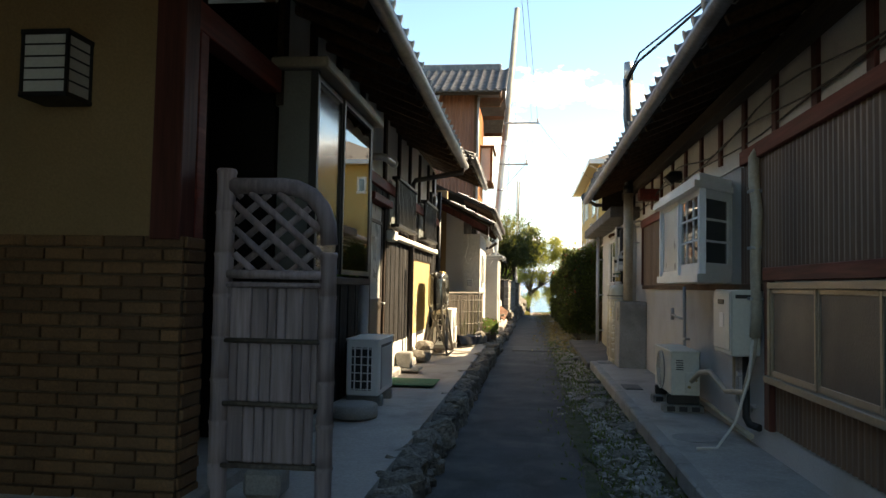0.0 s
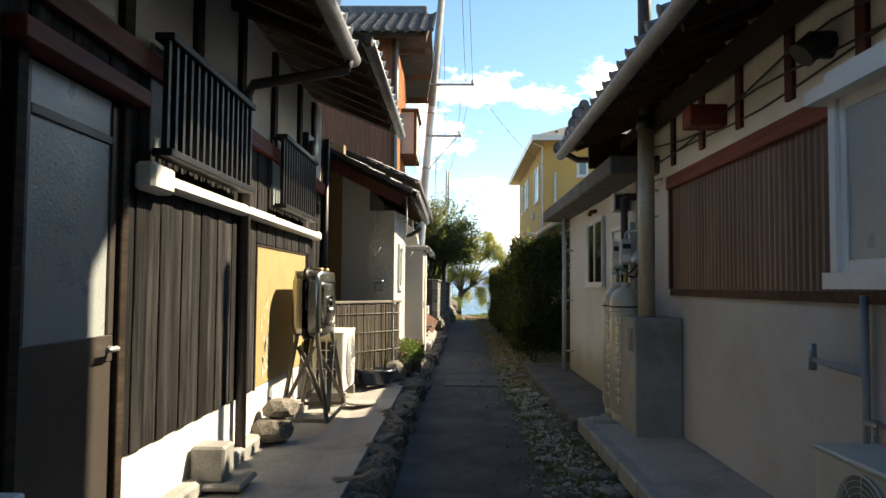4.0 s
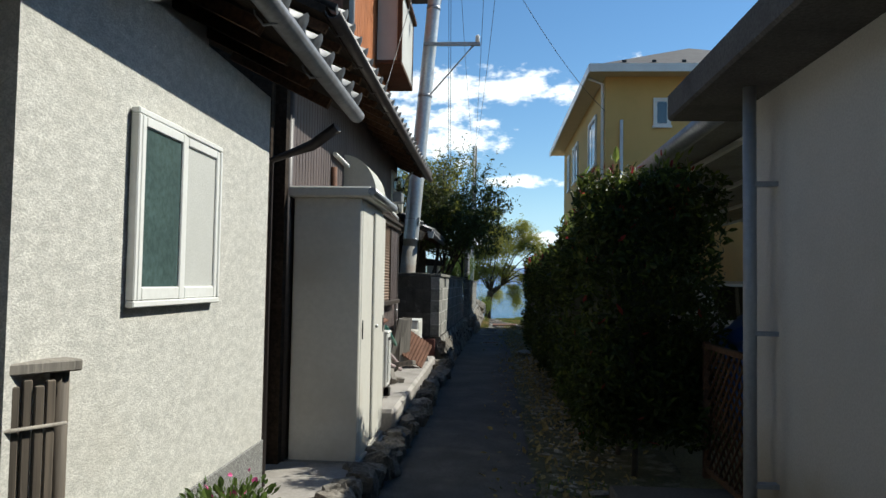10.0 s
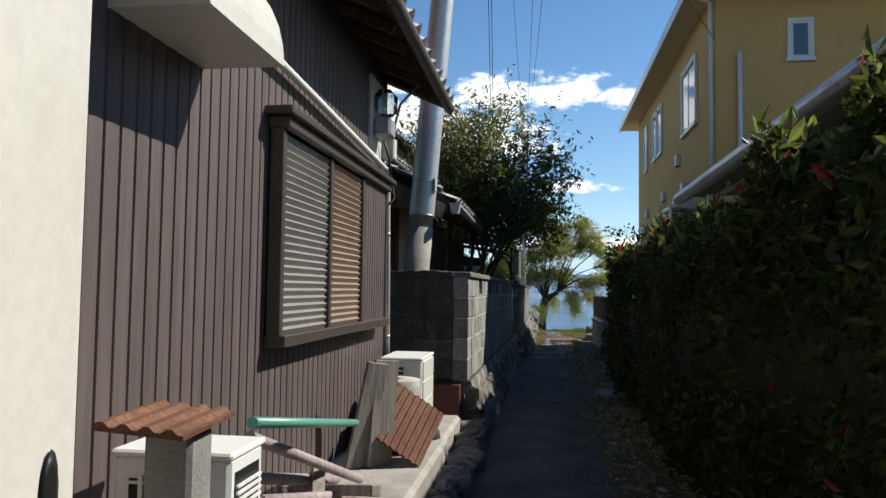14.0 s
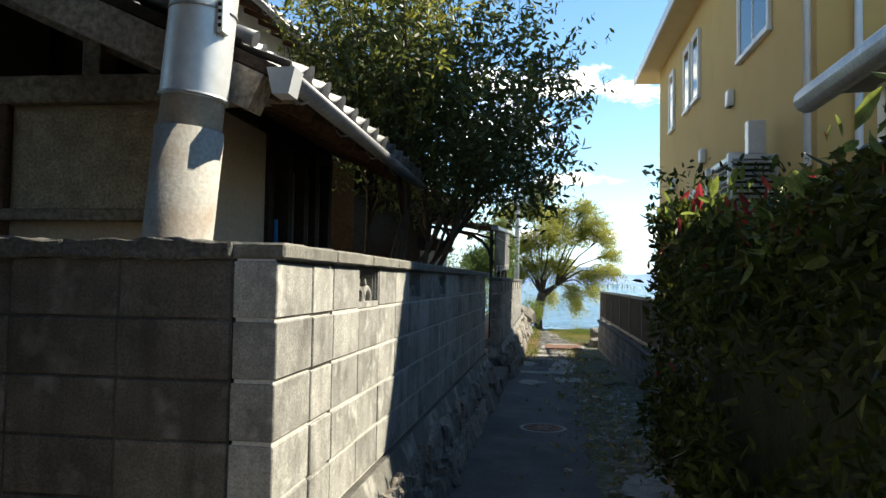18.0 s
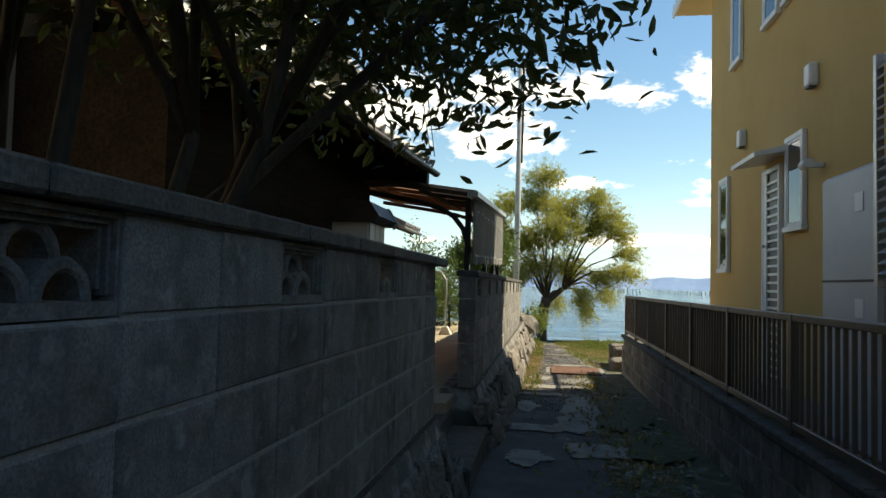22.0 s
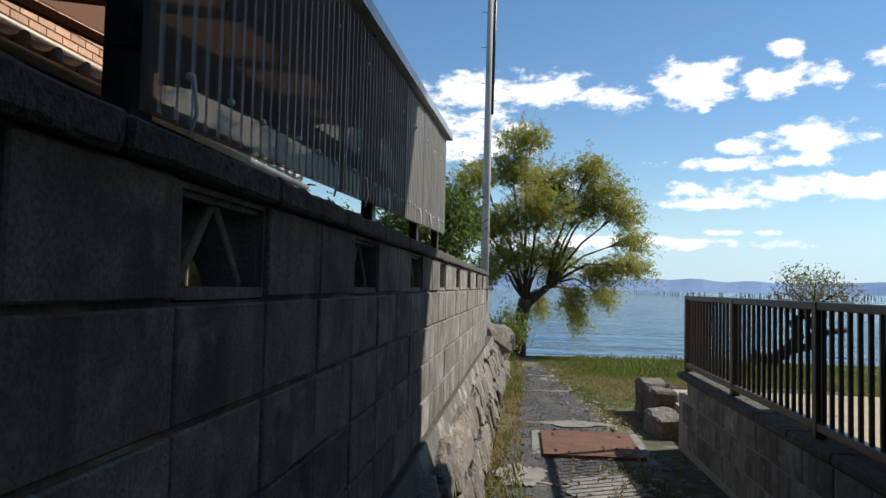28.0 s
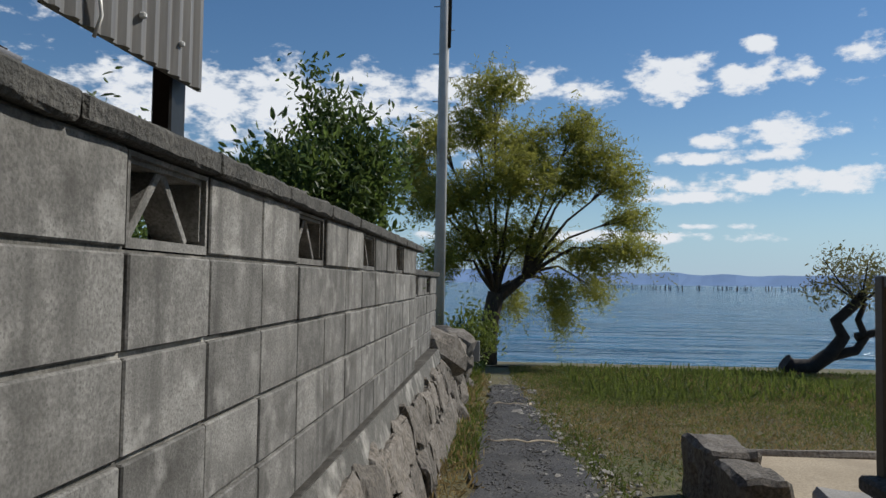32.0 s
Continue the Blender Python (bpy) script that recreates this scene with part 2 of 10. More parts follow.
def sheet(name, col, clear):
    """A ribbed plastic sheet that glows with the light behind it."""
    m = bpy.data.materials.new(name)
    m.use_nodes = True
    nt = m.node_tree
    N, L = nt.nodes.new, nt.links.new
    tl, tr, mx = N("ShaderNodeBsdfTranslucent"), N("ShaderNodeBsdfTransparent"), N("ShaderNodeMixShader")
    geo, wave = N("ShaderNodeNewGeometry"), N("ShaderNodeTexWave")
    wave.inputs["Scale"].default_value, wave.inputs["Distortion"].default_value = 9, 0.6
    L(geo.outputs["Position"], wave.inputs["Vector"])
    tint = N("ShaderNodeMix")
    tint.data_type = "RGBA"
    tint.inputs[6].default_value, tint.inputs[7].default_value = (*[c * 0.6 for c in col], 1), (*col, 1)
    L(wave.outputs["Fac"], tint.inputs[0])
    L(tint.outputs[2], tl.inputs[0])
    tr.inputs[0].default_value = (*col, 1)
    mx.inputs[0].default_value = clear
    L(tl.outputs[0], mx.inputs[1])
    L(tr.outputs[0], mx.inputs[2])
    L(mx.outputs[0], nt.nodes["Material Output"].inputs[0])
    return m


GRAIN_Z, GRAIN_Y = (1, 1, 0.06), (1, 0.06, 1)
ASPHALT = mat("asphalt", (0.058, 0.058, 0.06), 0.88, var=0.5, fine=75, coarse=1.8, bump=0.8, stain=(0.115, 0.108, 0.096), stain_amt=0.55, stain_scale=2.4)
CONCRETE = mat("concrete", (0.3, 0.29, 0.27), 0.85, var=0.2, fine=90, coarse=2.2, bump=0.3, stain=(0.12, 0.115, 0.1), stain_amt=0.6, stain_scale=1.6)
SLAB = mat("slab_concrete", (0.37, 0.34, 0.31), 0.8, var=0.15, fine=50, coarse=1.6, bump=0.2, stain=(0.16, 0.15, 0.13), stain_amt=0.6)
BLOCK = mat("concrete_block", (0.25, 0.243, 0.225), 0.95, var=0.3, fine=130, coarse=9, bump=0.2, stain=(0.06, 0.057, 0.051), stain_amt=0.9, stain_scale=3.6, rnd=0.2, spec=0.15, soft=0.14, speck=0.6, streak=0.75, edge=0.45, bloom=((0.42, 0.41, 0.38), 7, 0.5))
BLOCK_G = mat("mould_stained_block", (0.325, 0.316, 0.29), 0.95, var=0.28, fine=120, coarse=8, bump=0.26, stain=(0.095, 0.092, 0.083), stain_amt=0.85, stain_scale=4.2, rnd=0.2, spec=0.15, soft=0.12, speck=0.5, streak=0.5, edge=0.475, bloom=((0.52, 0.51, 0.47), 8, 0.6))
# stained block, its base colour also darkened to stand for shade
BLOCK_SHADE = mat("shade_and_dirt_block", (0.115, 0.107, 0.094), 0.95, var=0.34, fine=120, coarse=7, bump=0.15, stain=(0.032, 0.03, 0.026), stain_amt=0.85, stain_scale=2.8, rnd=0.15, spec=0.15, soft=0.2, speck=0.5, streak=0.6, edge=0.42, bloom=((0.22, 0.21, 0.195), 6, 0.4))
MORTAR = mat("mortar", (0.13, 0.125, 0.11), 0.95, var=0.3, fine=80, coarse=5, bump=0.4, stain=(0.5, 0.48, 0.43), stain_amt=0.8, stain_scale=4)
MORTAR_W = mat("white_mortar", (0.46, 0.445, 0.41), 0.9, var=0.2, fine=80, coarse=5, bump=0.4)
CAP = mat("wall_coping", (0.1, 0.095, 0.083), 0.95, var=0.45, fine=70, coarse=9, bump=1.0, stain=(0.045, 0.045, 0.04), stain_amt=0.8, stain_scale=14)
STONE = mat("rough_stone", (0.16, 0.14, 0.115), 0.95, var=0.5, fine=45, coarse=9, bump=0.9, stain=(0.34, 0.31, 0.27), stain_amt=0.6, stain_scale=9, rnd=0.3)
PLASTER_Y = mat("ochre_plaster", (0.27, 0.175, 0.085), 0.9, var=0.1, fine=70, coarse=1.5, bump=0.2)
BOARD_Y = mat("ochre_render_board", (0.4, 0.3, 0.13), 0.9, var=0.2, fine=120, coarse=4, bump=0.45, stain=(0.3, 0.22, 0.09), stain_amt=0.5, stain_scale=2.2, soft=0.25)
PEEL = mat("bared_plaster", (0.58, 0.52, 0.4), 0.9, var=0.15, fine=90, coarse=6, bump=0.3, stain=(0.42, 0.33, 0.17), stain_amt=0.7, stain_scale=16)
BRICK = mat("brown_brick", (0.17, 0.085, 0.035), 0.75, var=0.25, fine=90, coarse=5, bump=0.4, rnd=0.3)
BRICK_M = mat("brick_mortar", (0.11, 0.075, 0.045), 0.9, var=0.2)
REDWOOD = mat("red_brown_timber", (0.19, 0.042, 0.03), 0.6, var=0.3, fine=30, coarse=3, bump=0.2, stretch=GRAIN_Y, spec=0.2)
REDPOST = mat("red_brown_post", (0.1, 0.03, 0.022), 0.6, var=0.3, fine=30, coarse=3, bump=0.2, stretch=GRAIN_Z, spec=0.2)
DARKWOOD = mat("dark_stained_wood", (0.04, 0.028, 0.02), 0.7, var=0.4, fine=40, coarse=3, bump=0.3, stretch=GRAIN_Y, spec=0.12)
RAFTER = mat("weathered_rafter", (0.11, 0.06, 0.035), 0.8, var=0.35, fine=40, coarse=3, bump=0.3, spec=0.2)
CHARRED = mat("charred_cedar", (0.021, 0.019, 0.018), 0.75, var=0.6, fine=60, coarse=6, bump=0.7, stretch=GRAIN_Z, stain=(0.13, 0.125, 0.12), stain_amt=0.38, stain_scale=11, rnd=0.4, spec=0.12)
WHITEP = mat("white_plaster", (0.68, 0.66, 0.61), 0.85, var=0.08, fine=80, coarse=1.2, bump=0.15, stain=(0.42, 0.39, 0.33), stain_amt=0.5, stain_scale=1.2)
GREYP = mat("grey_plaster", (0.5, 0.49, 0.47), 0.85, var=0.1, fine=80, coarse=1.2, bump=0.15, stain=(0.33, 0.29, 0.23), stain_amt=0.5, stain_scale=0.9, soft=0.25)
ANNEXP = mat("annex_plaster", (0.48, 0.465, 0.435), 0.88, var=0.09, fine=90, coarse=1.1, bump=0.15, stain=(0.34, 0.31, 0.26), stain_amt=0.4, stain_scale=0.8, soft=0.25, rise=((0.26, 0.215, 0.13), 0.75, 0.55))
GRANITE = mat("granite_chip_render", (0.26, 0.255, 0.24), 0.85, var=0.7, fine=190, coarse=60, bump=0.5)
REDBOARD = mat("red_cedar_boards", (0.235, 0.092, 0.052), 0.7, var=0.22, fine=40, coarse=2.5, bump=0.15, stretch=GRAIN_Z, stain=(0.12, 0.06, 0.045), stain_amt=0.4)
SOOTED = mat("sooted_pipe", (0.05, 0.042, 0.038), 0.6, metal=0.3, var=0.35, fine=40, coarse=5, bump=0.1, stain=(0.12, 0.07, 0.045), stain_amt=0.5)
CAP_L = mat("pale_coping", (0.19, 0.18, 0.155), 0.95, var=0.3, fine=80, coarse=6, bump=0.6, stain=(0.08, 0.078, 0.066), stain_amt=0.75, stain_scale=7)
PATCHM = mat("worn_pale_asphalt", (0.25, 0.24, 0.215), 0.92, var=0.3, fine=80, coarse=4, bump=0.8, stain=(0.07, 0.068, 0.062), stain_amt=0.75, stain_scale=7)
MOSSY = mat("low_moss", (0.045, 0.062, 0.018), 0.95, var=0.5, fine=60, coarse=7, bump=1.0, stain=(0.09, 0.085, 0.06), stain_amt=0.6, stain_scale=8)
STUCCO = mat("cream_stucco", (0.54, 0.525, 0.48), 0.95, var=0.24, fine=190, coarse=30, bump=0.3, stretch=(1, 0.55, 1), stain=(0.43, 0.4, 0.34), stain_amt=0.3)
TILE = mat("grey_roof_tile", (0.09, 0.092, 0.1), 0.42, var=0.25, fine=40, coarse=5, bump=0.15, stain=(0.19, 0.19, 0.18), stain_amt=0.5, stain_scale=7, rnd=0.3)
TILE_L = mat("weathered_roof_tile", (0.2, 0.2, 0.2), 0.55, var=0.25, fine=40, coarse=5, bump=0.15, stain=(0.33, 0.33, 0.31), stain_amt=0.5, stain_scale=7, rnd=0.3)
GUTTER = mat("gutter_plastic", (0.2, 0.2, 0.21), 0.45, var=0.2, fine=30, coarse=4, bump=0.05, stain=(0.09, 0.08, 0.07), stain_amt=0.5)
GUT_BR = mat("brown_gutter", (0.07, 0.055, 0.05), 0.5, var=0.2, fine=30, coarse=4, bump=0.05)
GALV = mat("galvanised_metal", (0.42, 0.43, 0.44), 0.4, metal=0.6, var=0.2, fine=50, coarse=6, bump=0.05, stain=(0.24, 0.22, 0.2), stain_amt=0.5)
CORR_BR = mat("brown_corrugated_metal", (0.2, 0.115, 0.075), 0.55, var=0.2, fine=30, coarse=2, bump=0.05, stretch=GRAIN_Z, stain=(0.08, 0.05, 0.04), stain_amt=0.5)
CORR_DK = mat("dark_corrugated_siding", (0.115, 0.09, 0.085), 0.5, var=0.2, fine=30, coarse=2, bump=0.05, stretch=GRAIN_Z)
CORR_GR = mat("grey_corrugated_sheet", (0.2, 0.195, 0.185), 0.5, var=0.25, fine=40, coarse=1.5, bump=0.05, stretch=GRAIN_Z, stain=(0.1, 0.095, 0.085), stain_amt=0.6, stain_scale=3)
ORANGE = mat("orange_cedar_siding", (0.4, 0.14, 0.05), 0.7, var=0.2, fine=40, coarse=2.5, bump=0.2, stretch=GRAIN_Z, spec=0.2)
YELLOW = mat("yellow_render", (0.6, 0.395, 0.14), 0.9, var=0.05, fine=120, coarse=1.0, bump=0.3, stain=(0.5, 0.35, 0.12), stain_amt=0.4)
WHITEM = mat("white_enamel", (0.74, 0.74, 0.71), 0.35, var=0.04, fine=40, coarse=3, bump=0.02, stain=(0.55, 0.53, 0.47), stain_amt=0.35)
IVORY = mat("ivory_enamel", (0.6, 0.58, 0.5), 0.4, var=0.06, fine=40, coarse=3, bump=0.02, stain=(0.42, 0.38, 0.3), stain_amt=0.4)
ALU = mat("bronze_aluminium", (0.3, 0.26, 0.2), 0.4, metal=0.5, var=0.1, bump=0.02)
ALU_S = mat("silver_aluminium", (0.55, 0.55, 0.55), 0.38, metal=0.6, var=0.1, bump=0.02)
BLACKM = mat("black_metal", (0.02, 0.02, 0.02), 0.45, metal=0.3, var=0.2, bump=0.03)
BROWNM = mat("brown_painted_metal", (0.085, 0.07, 0.06), 0.42, metal=0.3, var=0.12, bump=0.03)
# near-black that paints the darkness of unlit interiors
DARK = mat("unlit_interior_black", (0.015, 0.014, 0.013), 0.9, var=0.2, spec=0.1)
PVC = mat("white_pvc", (0.72, 0.71, 0.66), 0.35, var=0.05, fine=30, coarse=3, bump=0.02, stain=(0.5, 0.47, 0.4), stain_amt=0.3)
PVC_G = mat("grey_pvc", (0.3, 0.31, 0.32), 0.4, var=0.08, fine=30, coarse=3, bump=0.02)
BEIGE_PIPE = mat("beige_pipe", (0.42, 0.36, 0.27), 0.45, var=0.12, fine=30, coarse=4, bump=0.03, stain=(0.25, 0.19, 0.12), stain_amt=0.5)
RUST = mat("rusty_steel", (0.17, 0.075, 0.042), 0.8, metal=0.3, var=0.35, fine=60, coarse=6, bump=0.3, stain=(0.085, 0.045, 0.03), stain_amt=0.7)
MOSS = mat("moss_and_soil", (0.07, 0.072, 0.03), 0.95, var=0.5, fine=90, coarse=5, bump=1.0, stain=(0.2, 0.18, 0.14), stain_amt=0.85, stain_scale=6)
SOIL = mat("dry_soil_and_grass", (0.13, 0.115, 0.055), 0.95, var=0.35, fine=40, coarse=1.2, bump=0.7, stain=(0.08, 0.1, 0.03), stain_amt=0.8, stain_scale=0.9)
SAND = mat("sandy_gravel", (0.4, 0.33, 0.23), 0.95, var=0.2, fine=60, coarse=2, bump=0.5)
BAMBOO = mat("weathered_bamboo", (0.31, 0.25, 0.25), 0.7, var=0.25, fine=35, coarse=3, bump=0.2, stretch=GRAIN_Z, rnd=0.2, spec=0.25)
LEAF_H = leaf("hedge_leaf", (0.036, 0.052, 0.01), 0.45, thin=0.3, spec=0.2)
LEAF_R = leaf("young_red_leaf", (0.24, 0.04, 0.025))
LEAF_L = leaf("young_green_leaf", (0.13, 0.18, 0.04))
LEAF_D = leaf("evergreen_leaf", (0.062, 0.086, 0.022), 0.45, thin=0.35, spec=0.45)
# lighter copy of the evergreen leaf, with sunlight put into its colour
LEAF_D2 = leaf("sun_toned_olive_leaf", (0.17, 0.185, 0.04), 0.45, thin=0.5, spec=0.4)
LEAF_W = leaf("willow_leaf", (0.25, 0.27, 0.055), 0.5, thin=0.5)
BARK = mat("bark", (0.07, 0.055, 0.04), 0.9, var=0.4, fine=30, coarse=5, bump=0.8, stretch=(1, 1, 0.25))
GRASS = leaf("grass_blade", (0.1, 0.14, 0.03), 0.6)
STRAW = leaf("dry_grass", (0.3, 0.24, 0.1), 0.8, 0.35, 0.25)
GLASS_D = glass("dark_window_glass", (0.12, 0.13, 0.13), 0.03, 0.12)
GLASS_C = glass("clear_window_glass", (0.75, 0.78, 0.77), 0.02, 0.05)
FROST = mat("frosted_glass", (0.35, 0.38, 0.37), 0.3, var=0.08, bump=0.3, spec=0.7)
CURTAIN = mat("net_curtain", (0.5, 0.5, 0.47), 0.9, var=0.1, fine=150)
POLE_M = mat("pole_concrete", (0.5, 0.5, 0.48), 0.8, var=0.1, fine=60, coarse=2, bump=0.1, stain=(0.3, 0.28, 0.25), stain_amt=0.4)

# ---- building helpers ----
ORI = {}
SWING = [None]          # a turn laid on parts while one slanting wall is built


def origin(ob):
    return ORI.get(ob.name, Vector((0, 0, 0)))


def thing(name, x, y, z, label, category, group="", kind=""):
    e = tagged(new(name), label, category, group, kind)
    e.location = (x, y, z)
    e.empty_display_size = 0.1
    ORI[e.name] = Vector((x, y, z))
    return e


def to_mesh(bm, name, material, recalc=True):
    if recalc:
        bmesh.ops.recalc_face_normals(bm, faces=bm.faces)
    me = bpy.data.meshes.new(name)
    bm.to_mesh(me)
    bm.free()
    me.materials.append(material)
    return me


def part(name, bm, material, parent, label="", recalc=True, kind=""):
    """Links a bmesh in world metres as one mesh under a thing or part."""
    o = origin(parent)
    bm.transform(Matrix.Translation(-o) @ SWING[0] if SWING[0] else Matrix.Translation(-o))
    ob = new(name, to_mesh(bm, name, material, recalc))
    ob.parent = parent
    ORI[ob.name] = o.copy()
    return tagged(ob, label, kind=kind)


def solo(name, bm, material, label, category, group="", kind="", at=(0, 0, 0)):
    """A thing that is one mesh."""
    bm.transform(Matrix.Translation(-Vector(at)))
    ob = new(name, to_mesh(bm, name, material))
    ob.location = at
    ORI[ob.name] = Vector(at)
    return tagged(ob, label, category, group, kind)


def piece(name, me, parent, m):
    """An object on shared mesh data, at the world pose m, under a parent."""
    ob = new(name, me)
    ob.parent = parent
    ob.matrix_basis = Matrix.Translation(-origin(parent)) @ m
    return ob


def nb():
    return bmesh.new()


def bx(bm, x0, x1, y0, y1, z0, z1, b=0.0, m=None):
    """A box, with chamfered edges where b is given."""
    c = Vector(((x0 + x1) / 2, (y0 + y1) / 2, (z0 + z1) / 2))
    h = (abs(x1 - x0) / 2, abs(y1 - y0) / 2, abs(z1 - z0) / 2)
    b = min(b, min(h) * 0.9)
    V = {}

    def vert(s, ax):
        p = Vector([s[i] * (h[i] - (0 if (i == ax or b == 0) else b)) for i in range(3)]) + c
        return bm.verts.new(m @ p if m else p)

    S = [(i, j, k) for i in (-1, 1) for j in (-1, 1) for k in (-1, 1)]
    for s in S:
        if b == 0:
            v = vert(s, 0)
            V[s] = (v, v, v)
        else:
            V[s] = tuple(vert(s, ax) for ax in range(3))
    for ax in range(3):
        u, w = [i for i in range(3) if i != ax]
        for sg in (-1, 1):
            q = []
            for a, d in ((-1, -1), (1, -1), (1, 1), (-1, 1)):
                s = [0, 0, 0]
                s[ax], s[u], s[w] = sg, a, d
                q.append(V[tuple(s)][ax])
            bm.faces.new(q)
        if b:
            for a in (-1, 1):
                for d in (-1, 1):
                    s0, s1 = [0, 0, 0], [0, 0, 0]
                    s0[u] = s1[u] = a
                    s0[w] = s1[w] = d
                    s0[ax], s1[ax] = -1, 1
                    s0, s1 = tuple(s0), tuple(s1)
                    bm.faces.new((V[s0][u], V[s1][u], V[s1][w], V[s0][w]))
    if b:
        for s in S:
            bm.faces.new(V[s])
    return bm


def tube(bm, pts, r, n=10, r1=None, cap=True):
    """A round bar through the points, tapering from r to r1."""
    pts = [Vector(p) for p in pts]
    r1 = r if r1 is None else r1
    rings = []
    for i, p in enumerate(pts):
        d = (pts[min(i + 1, len(pts) - 1)] - pts[max(i - 1, 0)]).normalized()
        a = d.orthogonal().normalized() if i == 0 else (rings_a - d * rings_a.dot(d)).normalized()
        rings_a = a
        e = d.cross(a)
        rr = r + (r1 - r) * i / max(1, len(pts) - 1)
        rings.append([bm.verts.new(p + rr * (math.cos(t) * a + math.sin(t) * e)) for t in [2 * math.pi * k / n for k in range(n)]])
    for A, B in zip(rings, rings[1:]):
        for k in range(n):
            f = bm.faces.new((A[k], A[(k + 1) % n], B[(k + 1) % n], B[k]))
            f.smooth = True
    if cap:
        bm.faces.new(rings[0][::-1])
        bm.faces.new(rings[-1])
    return bm


def lathe(bm, x, y, prof, n=20):
    """A body of revolution about a vertical axis; prof is (radius, z) from below."""
    rings = [[bm.verts.new((x + r * math.cos(2 * math.pi * k / n), y + r * math.sin(2 * math.pi * k / n), z)) for k in range(n)] for r, z in prof]
    for A, B in zip(rings, rings[1:]):
        for k in range(n):
            f = bm.faces.new((A[k], A[(k + 1) % n], B[(k + 1) % n], B[k]))
            f.smooth = True
    bm.faces.new(rings[0][::-1])
    bm.faces.new(rings[-1])
    return bm


def prism(bm, poly, ax, a0, a1):
    """A polygon in the two other axes, drawn out along axis ax."""
    def at(p, a):
        q = list(p)
        q.insert(ax, a)
        return bm.verts.new(q)
    A, B = [at(p, a0) for p in poly], [at(p, a1) for p in poly]
    bm.faces.new(A[::-1])
    bm.faces.new(B)
    for i in range(len(poly)):
        j = (i + 1) % len(poly)
        bm.faces.new((A[i], A[j], B[j], B[i]))
    return bm


def half_pipe(bm, p0, p1, r, t=0.006, n=8):
    """An open half-round gutter between two points."""
    p0, p1 = Vector(p0), Vector(p1)
    d = (p1 - p0).normalized()
    s = d.cross(Vector((0, 0, 1))).normalized()
    prof = [(rr * math.cos(a), rr * math.sin(a)) for rr, seq in ((r, range(n + 1)), (r - t, range(n, -1, -1))) for a in [math.pi + math.pi * k / n for k in seq]]
    A, B = [[bm.verts.new(p + s * u + Vector((0, 0, w))) for u, w in prof] for p in (p0, p1)]
    k = len(prof)
    for i in range(k):
        f = bm.faces.new((A[i], A[(i + 1) % k], B[(i + 1) % k], B[i]))
        f.smooth = i < n
    for R in (A, B):
        for i in range(n):
            bm.faces.new((R[i], R[i + 1], R[k - 2 - i], R[k - 1 - i]))
    return bm


def corrugated(bm, ax, w, u0, u1, z0, z1, pitch=0.06, amp=0.012, z0b=None, z1b=None, back=0.012):
    """An upright ribbed sheet in the plane ax = w, from u0 to u1 along the other level axis; its foot and head may slope."""
    n = max(2, int(abs(u1 - u0) / pitch) * 4)
    z0b, z1b = z0 if z0b is None else z0b, z1 if z1b is None else z1b
    sgn = 1 if w >= 0 else -1
    F, Bk = [], []
    for i in range(n + 1):
        t = i / n
        u = u0 + (u1 - u0) * t
        o = amp if i % 4 in (1, 2) else 0.0
        for lst, off in ((F, o), (Bk, -back)):
            ww = w - sgn * off if ax == 0 else w - off
            p = (lambda zz: (ww, u, zz) if ax == 0 else (u, ww, zz))
            lst.append((bm.verts.new(p(z0 + (z0b - z0) * t)), bm.verts.new(p(z1 + (z1b - z1) * t))))
    for i in range(n):
        for lst in (F, Bk):
            bm.faces.new((lst[i][0], lst[i + 1][0], lst[i + 1][1], lst[i][1]))
        for k in (0, 1):
            bm.faces.new((F[i][k], F[i + 1][k], Bk[i + 1][k], Bk[i][k]))
    for i in (0, n):
        bm.faces.new((F[i][0], F[i][1], Bk[i][1], Bk[i][0]))
    return bm


def grooved(bm, x, y0, y1, z0, z1, pitch=0.09, w=0.016, d=0.011):
    """Upright ribs with narrow dark grooves on a wall facing +x."""
    prof = []
    y = y0
    while y < y1 - 0.001:
        e = min(y + pitch, y1)
        prof += [(x, y), (x + 0.002, (y + e - w) / 2), (x, max(y, e - w)), (x - d, max(y, e - w * 0.7)), (x - d, max(y, e - w * 0.3))]
        y = e
    prof.append((x, y1))
    A = [bm.verts.new((a, b, z0)) for a, b in prof]
    B = [bm.verts.new((a, b, z1)) for a, b in prof]
    for i in range(len(prof) - 1):
        bm.faces.new((A[i], A[i + 1], B[i + 1], B[i]))
    return bm


def stone_mesh(name, material, seed, sub=2, rough=0.3):
    bm = nb()
    bmesh.ops.create_icosphere(bm, subdivisions=sub, radius=1)
    for v in bm.verts:
        k = 1 + rough * noise.noise(v.co * 1.3 + Vector((seed * 7.1, 0, seed)))
        v.co = Vector([math.copysign(abs(c) ** 0.75, c) for c in v.co]) * k
    return to_mesh(bm, name, material)


def crag_mesh(name, material, seed):
    """A boxy, broken rock face."""
    bm = nb()
    bmesh.ops.create_icosphere(bm, subdivisions=3, radius=1)
    o = Vector((seed * 5.3, seed * 1.7, 0))
    for v in bm.verts:
        c = v.co.copy()
        k = 1 + 0.3 * noise.noise(c * 1.4 + o) + 0.16 * noise.noise(c * 4 + o) + 0.07 * noise.noise(c * 9 + o)
        v.co = Vector([math.copysign(abs(a) ** 0.5, a) for a in c]) * k * 0.95
    return to_mesh(bm, name, material)


